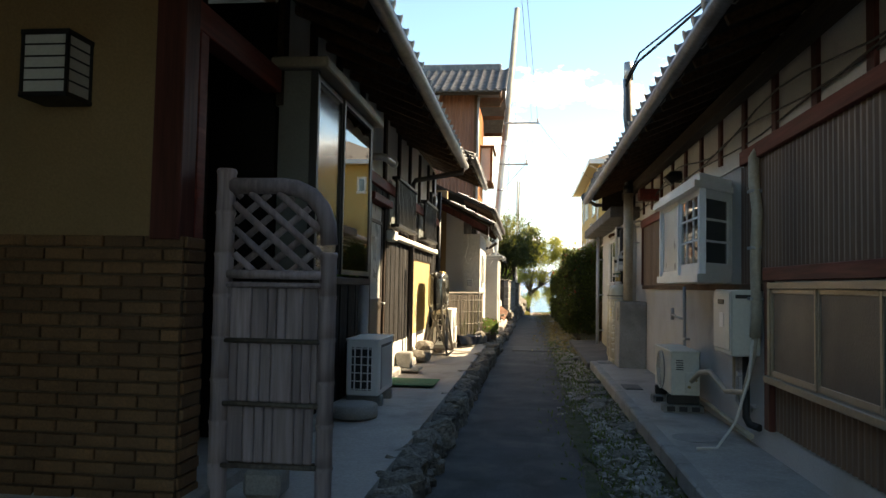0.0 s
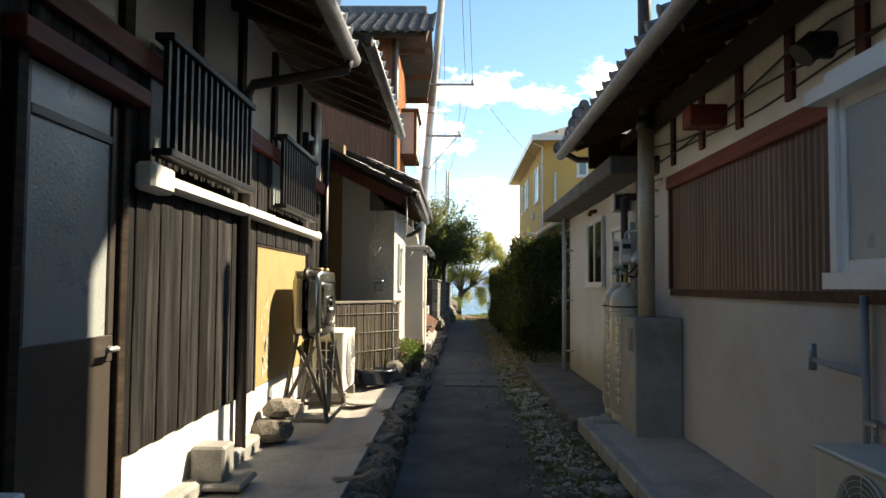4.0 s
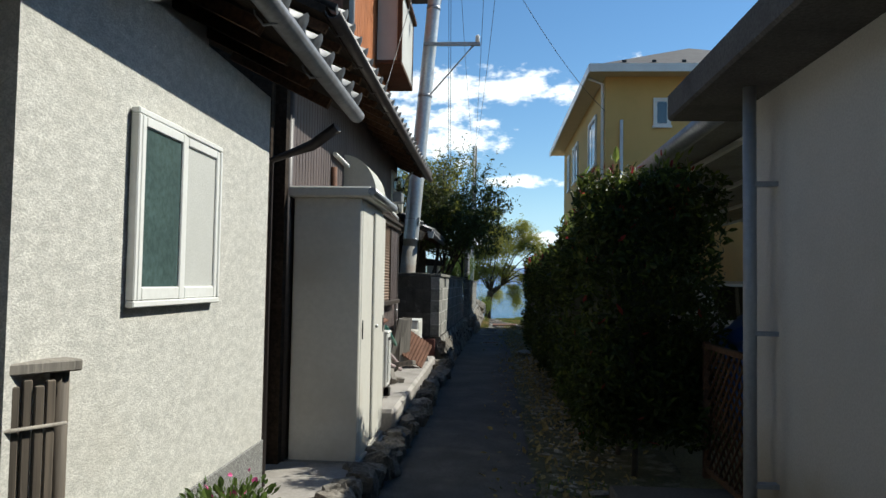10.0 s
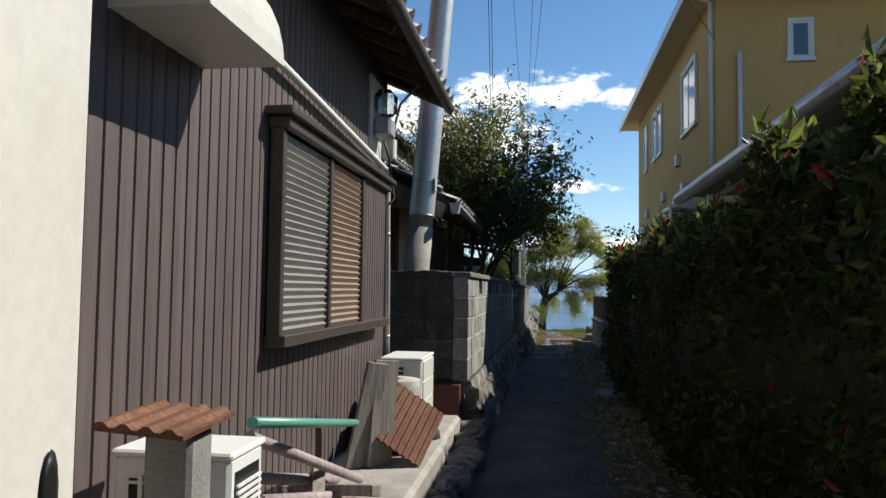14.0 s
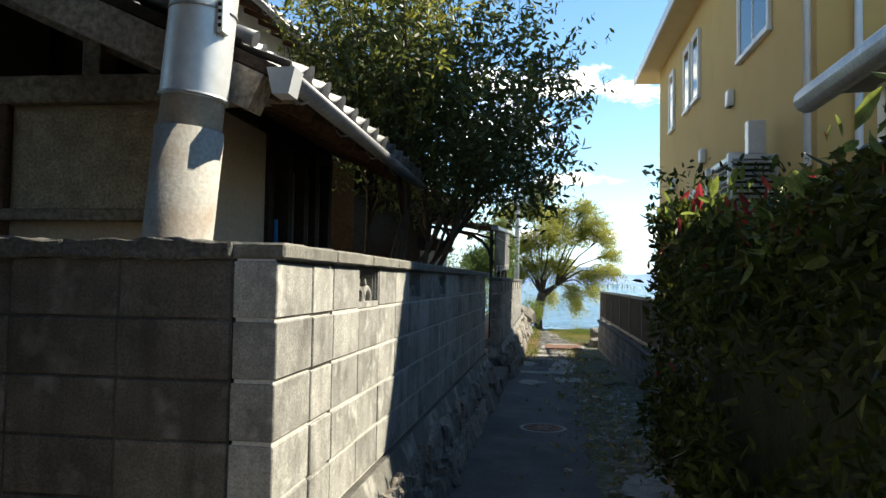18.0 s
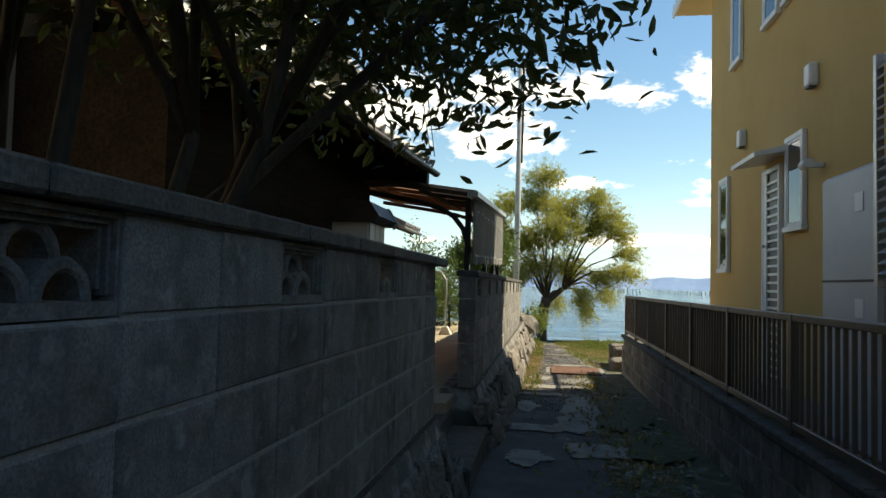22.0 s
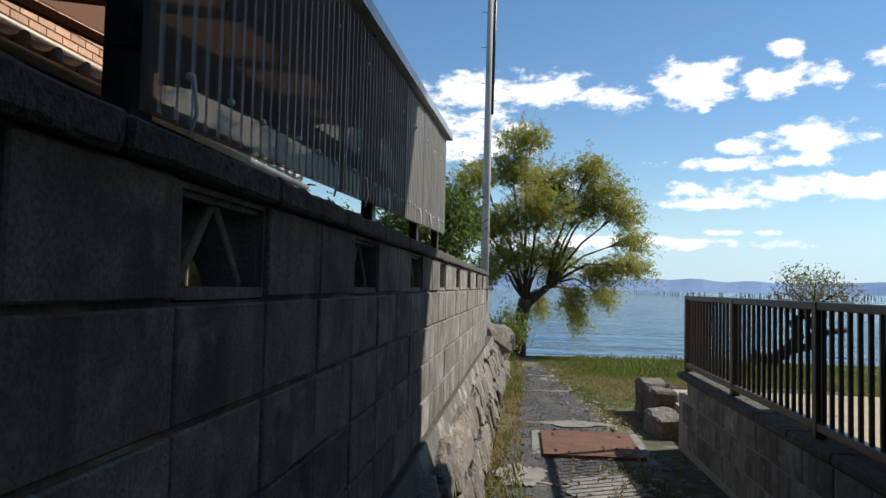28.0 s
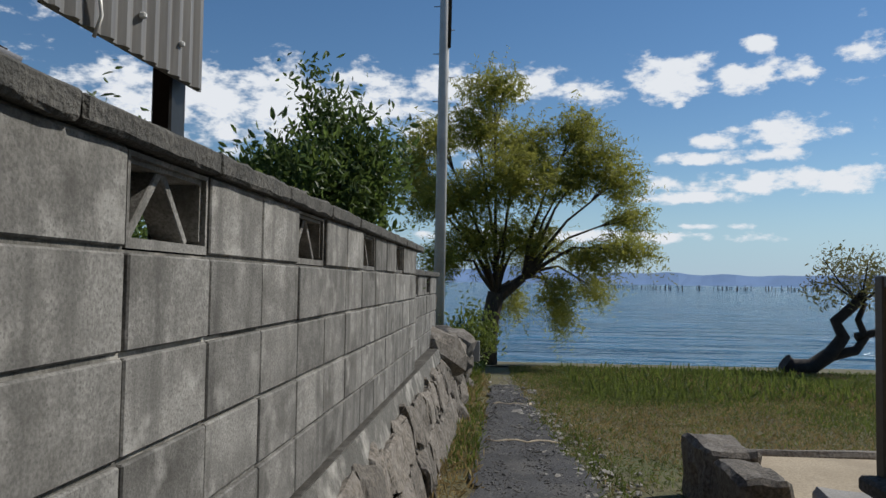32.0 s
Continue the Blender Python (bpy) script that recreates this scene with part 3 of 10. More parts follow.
def leaves(name, pts, size, aspect, material, parent, droop=0.0, jitter=0.35, kind="stuff", label="", seed=1):
    """One mesh of small folded leaves at the given places (n x 3 array)."""
    rng = np.random.default_rng(seed)
    n = len(pts)
    d = rng.normal(size=(n, 3))
    d[:, 2] = d[:, 2] * (1 - droop) - droop * 2.2
    d /= np.linalg.norm(d, axis=1)[:, None]
    s = np.cross(d, rng.normal(size=(n, 3)))
    s /= np.linalg.norm(s, axis=1)[:, None] + 1e-9
    nn = np.cross(d, s)
    L = size * (1 + jitter * rng.normal(size=n))[:, None]
    W = L * aspect
    p = pts - np.array(origin(parent))
    v = np.empty((n, 6, 3))
    v[:, 0] = p
    v[:, 1] = p + d * L * 0.35 + s * W * 0.5 + nn * W * 0.18
    v[:, 2] = p + d * L * 0.35 - s * W * 0.5 + nn * W * 0.18
    v[:, 3] = p + d * L * 0.75 + s * W * 0.36 + nn * W * 0.1
    v[:, 4] = p + d * L * 0.75 - s * W * 0.36 + nn * W * 0.1
    v[:, 5] = p + d * L - nn * W * 0.1
    base = (np.arange(n) * 6)[:, None]
    q = np.concatenate([base + np.array([[0, 1, 3, 5]]), base + np.array([[0, 5, 4, 2]])]).tolist()
    me = bpy.data.meshes.new(name)
    me.from_pydata(v.reshape(-1, 3).tolist(), [], q)
    me.materials.append(material)
    ob = new(name, me)
    ob.parent = parent
    ORI[ob.name] = origin(parent)
    return tagged(ob, label, kind=kind)


def pebbles(name, pts, size, material, parent, seed=1, flat=0.5):
    """One mesh of many small broken stones."""
    rng = np.random.default_rng(seed)
    g = (1 + 5 ** 0.5) / 2
    V = np.array([(-1, g, 0), (1, g, 0), (-1, -g, 0), (1, -g, 0), (0, -1, g), (0, 1, g), (0, -1, -g), (0, 1, -g), (g, 0, -1), (g, 0, 1), (-g, 0, -1), (-g, 0, 1)]) / 1.9
    F = np.array([(0, 11, 5), (0, 5, 1), (0, 1, 7), (0, 7, 10), (0, 10, 11), (1, 5, 9), (5, 11, 4), (11, 10, 2), (10, 7, 6), (7, 1, 8), (3, 9, 4), (3, 4, 2), (3, 2, 6), (3, 6, 8), (3, 8, 9), (4, 9, 5), (2, 4, 11), (6, 2, 10), (8, 6, 7), (9, 8, 1)])
    n = len(pts)
    s = size * np.exp(0.5 * rng.normal(size=(n, 1, 1)))
    a = rng.uniform(0, 6.28, n)
    v = V[None] * (1 + 0.3 * rng.normal(size=(n, 12, 1))) * s * np.stack([rng.uniform(0.7, 1.4, n), rng.uniform(0.7, 1.4, n), np.full(n, flat)], 1)[:, None]
    x, y = v[..., 0] * np.cos(a)[:, None] - v[..., 1] * np.sin(a)[:, None], v[..., 0] * np.sin(a)[:, None] + v[..., 1] * np.cos(a)[:, None]
    v = np.stack([x, y, v[..., 2]], 2) + (pts - np.array(origin(parent)))[:, None]
    me = bpy.data.meshes.new(name)
    me.from_pydata(v.reshape(-1, 3).tolist(), [], (F[None] + 12 * np.arange(n)[:, None, None]).reshape(-1, 3).tolist())
    me.materials.append(material)
    ob = new(name, me)
    ob.parent = parent
    ORI[ob.name] = origin(parent)
    return tagged(ob, kind="stuff")


def tile_mesh(name, material, w=0.265, l=0.27, front=False):
    """One S-shaped clay tile: x across, y up the slope, z outwards."""
    bm = nb()
    prof = [(-0.5, 0.012), (-0.3, -0.006), (-0.1, -0.004), (0.1, 0.012), (0.24, 0.045), (0.38, 0.052), (0.5, 0.03)]
    lip = 0.03 if front else 0.018
    top = [[bm.verts.new((u * w, y, h + (0.018 if y == 0 else 0.0))) for u, h in prof] for y in (0.0, l * 1.06)]
    low = [bm.verts.new((u * w, 0.0, h + 0.018 - lip)) for u, h in prof]
    for i in range(len(prof) - 1):
        f = bm.faces.new((top[0][i], top[0][i + 1], top[1][i + 1], top[1][i]))
        f.smooth = True
        bm.faces.new((low[i], low[i + 1], top[0][i + 1], top[0][i]))
    if front:
        c = bm.verts.new((0.31 * w, -0.012, 0.03))
        ring = [bm.verts.new((0.31 * w + 0.056 * math.cos(a), -0.006, 0.024 + 0.056 * math.sin(a))) for a in [2 * math.pi * k / 10 for k in range(10)]]
        for k in range(10):
            bm.faces.new((c, ring[k], ring[(k + 1) % 10]))
    return to_mesh(bm, name, material, False)


TILE_SETS = {}


def tiles(parent, o, u, v, nu, nv, material, w=0.265, l=0.24):
    """Rows of tiles on a slope: o the eave's corner, u along the eave, v up the slope."""
    key = material.name
    if key not in TILE_SETS:
        TILE_SETS[key] = (tile_mesh("roof_tile", material), tile_mesh("eave_tile", material, front=True))
    o, u, v = Vector(o), Vector(u).normalized(), Vector(v).normalized()
    nrm = u.cross(v).normalized()
    flip = nrm.z < 0
    if flip:
        nrm = -nrm
    base = Matrix((u if not flip else u, v, nrm)).transposed().to_4x4()
    for j in range(nv):
        for i in range(nu):
            p = o + u * (w * (i + 0.5)) + v * (l * j) + nrm * 0.01
            piece("roof_tile", TILE_SETS[key][1 if j == 0 else 0], parent, Matrix.Translation(p) @ base)


def slope_slab(bm, o, u, v, lu, lv, t):
    """A thick sloping board: lu along u, lv along v, t thick downwards."""
    o, u, v = Vector(o), Vector(u).normalized(), Vector(v).normalized()
    nrm = u.cross(v).normalized()
    if nrm.z < 0:
        nrm = -nrm
    P = [o, o + u * lu, o + u * lu + v * lv, o + v * lv]
    A, B = [bm.verts.new(p) for p in P], [bm.verts.new(p - nrm * t) for p in P]
    bm.faces.new(A)
    bm.faces.new(B[::-1])
    for i in range(4):
        j = (i + 1) % 4
        bm.faces.new((A[i], A[j], B[j], B[i]))
    return bm

# ---- ground ----
def road_z(y):
    return float(np.interp(y, [-60, 16, 20, 30, 34, 40, 44, 50, 56, 58, 62, 70], [0, 0, 0.03, 0.07, 0.0, -0.14, -0.2, -0.36, -0.56, -0.72, -0.95, -1.6]))


def build_ground():
    xs = [-900, -300, -80, -30, -12, -6, -4, -3, -2, -1.2, -0.7, 0, 0.7, 1.2, 2, 3, 4, 6, 9, 14, 22, 40, 100, 300, 900]
    ys = [-900, -300, -60, -20, -5] + [float(v) for v in range(0, 72, 2)] + [80, 120]
    bm = nb()
    V = []
    for y in ys:
        row = []
        for x in xs:
            z = road_z(min(y, 75)) - 0.03
            if y > 42:
                z += 0.02 * noise.noise(Vector((x * 0.5, y * 0.5, 0)))
            if y > 72:
                z = -3
            row.append(bm.verts.new((x, y, z)))
        V.append(row)
    for a, b in zip(V, V[1:]):
        for i in range(len(xs) - 1):
            bm.faces.new((a[i], a[i + 1], b[i + 1], b[i]))
    solo("ground", bm, SOIL, "dry soil and thin grass between the houses and the lake", "ground", kind="structure")

    def strip(name, material, left, right, y0, y1, dz, step, label, nx=8, wob=0.05, seed=0.0):
        bm = nb()
        V = []
        n = int((y1 - y0) / step)
        for j in range(n + 1):
            y = y0 + (y1 - y0) * j / n
            rag = wob * (2.2 if y > 43 else 1.0)
            l = left(y) + rag * (noise.noise(Vector((seed, y * 2.2, 1))) + 0.7 * noise.noise(Vector((seed, y * 7, 4))))
            r = right(y) + rag * (noise.noise(Vector((seed, y * 2.2, 9))) + 0.7 * noise.noise(Vector((seed, y * 7, 12))))
            V.append([bm.verts.new((l + (r - l) * i / nx, y, road_z(y) + dz + 0.008 * noise.noise(Vector((i * 0.7, y * 0.8, seed))))) for i in range(nx + 1)])
        for a, b in zip(V, V[1:]):
            for i in range(nx):
                f = bm.faces.new((a[i], a[i + 1], b[i + 1], b[i]))
                f.smooth = True
        return solo(name, bm, material, label, name, kind="structure")

    strip("road", ASPHALT, lambda y: float(np.interp(y, [-8, 4, 12, 20, 25, 34, 44, 50], [-0.72, -0.7, -0.66, -0.5, -0.45, -0.3, 0.05, 0.15])),
          lambda y: float(np.interp(y, [-8, 4, 14, 22, 30, 38, 42.4, 44.9, 47, 51.5], [0.42, 0.42, 0.5, 0.55, 0.62, 0.75, 1.0, 1.02, 0.82, 0.56])), -8, 51.5, 0.0, 0.1, "narrow worn asphalt lane leading down to the lake", seed=1)
    strip("verge", MOSS, lambda y: 0.3, lambda y: float(np.interp(y, [-8, 17, 19, 42], [1.25, 1.2, 1.7, 1.65])), -8, 43, -0.012, 0.2, "mossy strip of soil and broken stone beside the lane", seed=2)
    bm = nb()
    bx(bm, -2500, 2500, 57, 4500, -1.3, -0.78)
    solo("water", bm, WATER, "blue rippled lake water reaching the horizon", "lake", kind="structure")


WATER = mat("lake_water", (0.025, 0.13, 0.23), 0.1, var=0.45, fine=0.55, coarse=0.3, bump=1.0, stretch=(0.32, 1.5, 1))
MATS["lake_water"].node_tree.nodes["Bump"].inputs["Distance"].default_value = 1.6
build_ground()


def mountains():
    # distance haze is painted into the hills' blue base colours
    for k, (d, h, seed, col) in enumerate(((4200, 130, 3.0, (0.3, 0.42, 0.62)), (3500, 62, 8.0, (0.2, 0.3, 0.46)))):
        m = mat("hazed_hills_%s" % ("pale" if k == 0 else "dark"), col, 1.0, var=0.06, fine=0.01, coarse=0.002, bump=0, spec=0)
        bm = nb()
        prev = None
        for i in range(181):
            a = radians(-70 + 140 * i / 180)
            hh = h * (0.45 + 0.55 * abs(noise.noise(Vector((i * 0.06, seed, 0)))) + 0.25 * noise.noise(Vector((i * 0.25, seed, 2))))
            if k == 1:
                hh *= max(0.0, min(1.0, (math.degrees(a) - 17.5) / 7))
            p = (d * math.sin(a), d * math.cos(a))
            q = (p[0] * 1.08, p[1] * 1.08)
            cur = (bm.verts.new((*p, -3)), bm.verts.new((p[0] * 1.03, p[1] * 1.03, hh)), bm.verts.new((*q, -3)))
            if prev:
                bm.faces.new((prev[0], cur[0], cur[1], prev[1]))
                bm.faces.new((prev[1], cur[1], cur[2], prev[2]))
            prev = cur
        solo("backdrop", bm, m, "far-shore hills coloured with blue haze", "hills", kind="structure")


mountains()


# ---- house with the charred planks ----
def stones_along(parent, x_of, y0, y1, z, size, seed, name="edging_stone"):
    rng = random.Random(seed)
    y = y0
    while y < y1:
        s = size * rng.uniform(0.7, 1.3)
        m = Matrix.Translation((x_of(y) + rng.uniform(-0.03, 0.03), y + s, z(y))) @ Euler((rng.uniform(-.3, .3), rng.uniform(-.3, .3), rng.uniform(0, 6))).to_matrix().to_4x4() @ Matrix.Diagonal((s * 0.75, s, s * rng.uniform(0.65, 0.95), 1))
        piece(name, rng.choice(CRAGS), parent, m)
        y += s * 1.6


STONES = [stone_mesh("edging_stone", STONE, i) for i in range(7)]
CRAGS = [crag_mesh("stone", STONE, i) for i in range(6)]


def platform_left():
    p = tagged(thing("platform", -1.2, 5, 0, "concrete apron along the dark house, edged with rough stones", "pavement"), kind="structure")
    bm = nb()
    pts = [(-3.2, -6), (-0.86, -6), (-0.84, 4), (-0.8, 9), (-0.78, 14), (-0.74, 18.3), (-1.4, 18.3), (-3.2, 18.3)]
    A, B = [bm.verts.new((x, y, 0.24 if y < 17 else 0.16)) for x, y in pts], [bm.verts.new((x, y, -0.1)) for x, y in pts]
    bm.faces.new(A)
    for i in range(len(pts)):
        j = (i + 1) % len(pts)
        bm.faces.new((A[i], A[j], B[j], B[i]))
    part("apron", bm, SLAB, p)
    stones_along(p, lambda y: float(np.interp(y, [0, 9, 18], [-0.79, -0.74, -0.67])), -2, 18, lambda y: 0.12, 0.13, 3)
    stones_along(p, lambda y: float(np.interp(y, [0, 9, 18], [-0.74, -0.69, -0.62])), -1, 16, lambda y: 0.03, 0.085, 5)
    p2 = tagged(thing("ledge", -0.9, 21, 0, "concrete ledge with stone edging below the brown house", "pavement"), kind="structure")
    bm = nb()
    bx(bm, -1.6, -0.62, 18.3, 19.6, -0.1, 0.13, 0.02)
    part("apron", bm, SLAB, p2)
    bm = nb()
    bx(bm, -1.6, -0.64, 19.6, 23.8, -0.1, 0.32, 0.03)
    bx(bm, -1.6, -0.7, 23.8, 25.2, -0.1, 0.25, 0.03)
    part("raised_apron", bm, SLAB, p2)
    stones_along(p2, lambda y: float(np.interp(y, [18, 25], [-0.6, -0.56])), 18.2, 25.5, lambda y: 0.08, 0.12, 7)


platform_left()


def plank_wall(parent, x, y0, y1, z0, z1, w=0.15, hole=()):
    """Upright planks with lapped joints on a wall facing +x."""
    n = int((y1 - y0) / w)
    w = (y1 - y0) / n
    cache = {}
    for i in range(n):
        y = y0 + w * i
        segs = [(z0, z1)]
        for hy0, hy1, hz0, hz1 in hole:
            if hy0 < y + w / 2 < hy1:
                segs = [s for a, b in segs for s in ((a, min(b, hz0)), (max(a, hz1), b)) if s[1] - s[0] > 0.02]
        for a, b in segs:
            key = round(b - a, 2)
            if key not in cache:
                bm = nb()
                bx(bm, -0.012, 0.012, -w / 2 + 0.003, w / 2 - 0.003, 0, b - a, 0.004)
                cache[key] = to_mesh(bm, "plank", CHARRED)
            piece("plank", cache[key], parent, Matrix.Translation((x + (0.006 if i % 2 else 0), y + w / 2, a)))


def eave(parent, xe, ze, y0, y1, inward, slope, material, gut=GUTTER, rows=3, depth=2.6, gr=0.055, rafters=True, overhang=0.5):
    """A tiled roof edge along y: slab, tiles, rafters, fascia and gutter. inward is -1 for roofs rising towards -x."""
    v = Vector((inward, 0, slope)).normalized()
    o = Vector((xe, y0, ze))
    roof = part("roof", slope_slab(nb(), o, (0, 1, 0), v, y1 - y0, depth, 0.05), DARKWOOD, parent)
    nu = int((y1 - y0) / 0.265)
    tiles(roof, o - v * 0.06, (0, 1, 0), v, nu, rows, material)
    if rafters:
        bmr = nb()
        bx(bmr, -0.022, 0.022, -0.03, 0.03, -0.04, 0.0)
        n = int((y1 - y0) / 0.42)
        me = None
        L = min(depth, overhang * 1.6)
        ang = math.atan2(slope, 1)
        for i in range(n):
            if me is None:
                b = nb()
                bx(b, 0, L, -0.022, 0.022, -0.06, 0)
                me = to_mesh(b, "rafter", RAFTER)
                bmr.free()
            m = Matrix.Translation((xe + inward * 0.03, y0 + 0.2 + i * 0.42, ze - 0.055)) @ Matrix.Rotation(0 if inward > 0 else math.pi, 4, "Z") @ Matrix.Rotation(-ang, 4, "Y")
            piece("rafter", me, roof, m)
    if gut:
        gx = xe - inward * 0.04
        g = part("gutter", half_pipe(nb(), (gx, y0, ze - 0.03), (gx, y1, ze - 0.05), gr), gut, parent)
        hk = nb()
        tube(hk, [(0, 0, 0.03), (-inward * 0.012, 0, -0.03), (inward * -0.005, 0, -0.07), (inward * 0.05, 0, -0.075), (inward * 0.085, 0, -0.03), (inward * 0.09, 0, 0.03)], 0.006, 5)
        hm = to_mesh(hk, "gutter_hook", gut)
        for i in range(int((y1 - y0) / 0.75)):
            piece("gutter_hook", hm, g, Matrix.Translation((gx, y0 + 0.3 + i * 0.75, ze - 0.02)))
    return roof


def framed_window(parent, name, ax, w, u0, u1, z0, z1, frame_m, pane_m, split=2, fr=0.045, depth=0.07, inner=None, sill=True):
    """A sliding window set in a wall plane ax = w (0: facing +-x, 1: facing -y); depth may be negative to face the other way."""
    def B(bm, a0, a1, c0, c1, d0, d1, b=0.004):
        return bx(bm, *((d0, d1, a0, a1) if ax == 0 else (a0, a1, d0, d1)), c0, c1, b)
    win = part(name, B(nb(), u0 - fr, u1 + fr, z1, z1 + fr, w, w + depth), frame_m, parent)
    for j0, j1 in ((u0 - fr, u0), (u1, u1 + fr)):
        part("jamb", B(nb(), j0, j1, z0, z1, w, w + depth), frame_m, win)
    bm = nb()
    B(bm, u0 - fr * (1.4 if sill else 1), u1 + fr * (1.4 if sill else 1), z0 - fr, z0, w, w + depth * (1.35 if sill else 1))
    part("window_sill", bm, frame_m, win)
    step = (u1 - u0) / split
    for i in range(split):
        a, b = u0 + step * i, u0 + step * (i + 1)
        o = w + depth * (0.45 if i % 2 else 0.62)
        t = 0.012 if depth > 0 else -0.012
        bm = nb()
        B(bm, a, a + 0.03, z0, z1, o - t, o + t)
        B(bm, b - 0.03, b, z0, z1, o - t, o + t)
        B(bm, a + 0.03, b - 0.03, z1 - 0.035, z1, o - t, o + t)
        B(bm, a + 0.03, b - 0.03, z0, z0 + 0.045, o - t, o + t)
        part("sash", bm, frame_m, win)
        bm = nb()
        B(bm, a + 0.025, b - 0.025, z0 + 0.04, z1 - 0.03, o - t * 0.3, o + t * 0.3, 0)
        part("pane", bm, pane_m if not isinstance(pane_m, tuple) else pane_m[i % len(pane_m)], win)
    if inner:
        bm = nb()
        B(bm, u0, u1, z0, z1, w + depth * 0.02, w + depth * 0.12, 0)
        part("curtain", bm, inner, win)
    return win


def house_a():
    h = thing("timber_house", -2.4, 6, 0.2, "dark charred-plank house with ochre plaster, brick plinth and tiled eaves", "house")
    # inner body that closes the house, near-black in place of unlit rooms
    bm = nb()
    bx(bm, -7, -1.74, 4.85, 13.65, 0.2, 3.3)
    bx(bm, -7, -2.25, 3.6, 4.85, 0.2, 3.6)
    wall = part("wall", bm, DARK, h, "near-black inner body standing in for unlit rooms")
    # entrance front: ochre plaster over brick
    bm = nb()
    bx(bm, -7, -1.83, 3.46, 3.7, 1.56, 3.6)
    part("plaster_wall", bm, PLASTER_Y, h, "ochre yellow plaster wall")
    bm = nb()
    bx(bm, -7, -1.69, 3.455, 3.7, 0.26, 1.56)
    bw = part("brick_wall", bm, BRICK_M, h, "brown brick plinth wall")
    b = nb()
    bx(b, -0.1, 0.1, -0.012, 0.012, -0.0275, 0.0275, 0.004)
    full = to_mesh(b, "brick", BRICK)
    b = nb()
    bx(b, -0.047, 0.047, -0.012, 0.012, -0.0275, 0.0275, 0.004)
    half = to_mesh(b, "brick", BRICK)
    b = nb()
    bx(b, -0.012, 0.012, -0.1, 0.1, -0.0275, 0.0275, 0.004)
    side = to_mesh(b, "brick", BRICK)
    rng = random.Random(4)
    for r in range(20):
        z = 0.305 + r * 0.0655
        x = -1.68 - 0.1 - (0.0 if r % 2 else 0.105)
        if r % 2 == 0:
            piece("brick", half, bw, Matrix.Translation((-1.729, 3.446 + rng.uniform(-.004, .003), z)))
        piece("brick", side, bw, Matrix.Translation((-1.682, 3.56 + (0.0 if r % 2 else 0.02), z)))
        for i in range(8):
            if x < -3.3:
                break
            piece("brick", full, bw, Matrix.Translation((x, 3.446 + rng.uniform(-.004, .004), z)))
            x -= 0.21
    bm = nb()
    bx(bm, -1.85, -1.695, 3.42, 3.58, 1.56, 3.6, 0.006)
    part("post", bm, REDPOST, h, "red-brown corner post")
    bm = nb()
    bx(bm, -7, -1.62, 3.42, 13.2, 0.0, 0.3, 0.02)
    part("footing", bm, CONCRETE, h)
    # entrance recess head and bay window
    bm = nb()
    bx(bm, -1.82, -1.7, 3.58, 4.85, 2.66, 2.82, 0.005)
    bx(bm, -1.8, -1.7, 3.6, 3.7, 0.3, 2.66, 0.005)
    part("door_frame", bm, REDWOOD, h)
    bm = nb()
    for i in range(2):
        bx(bm, -2.24, -2.2, 3.72 + i * 0.56, 4.28 + i * 0.56, 0.32, 2.66, 0.004)
    part("sliding_door", bm, DARKWOOD, h, "dark wooden entrance door")
    bay = part("bay_window", bx(nb(), -1.74, -1.44, 4.85, 6.65, 1.35, 1.41, 0.006), DARKWOOD, h, "projecting bay window with dark frame")
    bm = nb()
    bx(bm, -1.76, -1.36, 4.79, 6.72, 2.82, 2.9, 0.01)
    part("hood", bm, ALU, bay)
    for y0 in (4.85, 6.595):
        bm = nb()
        bx(bm, -1.495, -1.44, y0, y0 + 0.055, 1.41, 2.82, 0.004)
        part("bay_post", bm, BLACKM, bay)
    bm = nb()
    bx(bm, -1.72, -1.495, 4.87, 4.89, 1.41, 2.82)
    part("side_pane", bm, FROST_D, bay)
    bm = nb()
    bx(bm, -1.72, -1.495, 6.61, 6.63, 1.41, 2.82)
    part("side_pane", bm, FROST_D, bay)
    for i, (a, c, g) in enumerate(((4.905, 5.62, 0), (5.6, 6.595, 1))):
        o = -1.47 + 0.018 * i
        bm = nb()
        bx(bm, o - .012, o + .012, a, a + 0.035, 1.43, 2.81)
        bx(bm, o - .012, o + .012, c - 0.035, c, 1.43, 2.81)
        bx(bm, o - .012, o + .012, a + .035, c - .035, 2.77, 2.81)
        bx(bm, o - .012, o + .012, a + .035, c - .035, 1.43, 1.47)
        part("sash", bm, BLACKM, bay)
        bm = nb()
        bx(bm, o - .004, o + .004, a + 0.03, c - 0.03, 1.46, 2.78)
        part("pane", bm, GLASS_M if i else GLASS_B, bay)
    # black board behind the glass, painted as the room's darkness
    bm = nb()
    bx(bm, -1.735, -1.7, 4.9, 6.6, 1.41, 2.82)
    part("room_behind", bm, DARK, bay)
    # green panel imitates greenery mirrored in the bay glass
    bm = nb()
    bx(bm, -1.54, -1.53, 4.95, 6.58, 1.42, 2.0)
    part("leafy_blind", bm, GREEN_REFLECTION, bay, "green panel standing in for foliage reflected in the pane")
    # plank wall with its openings
    holes = ((7.7, 8.6, 0.25, 2.3), (10.92, 12.83, 0.61, 1.75))
    plank_wall(wall, -1.715, 4.9, 13.64, 0.62, 2.46, 0.152, holes)
    plank_wall(wall, -1.715, 4.9, 7.7, 0.3, 0.62, 0.152)
    bm = nb()
    bx(bm, -1.74, -1.715, 8.62, 13.64, 0.24, 0.62, 0.004)
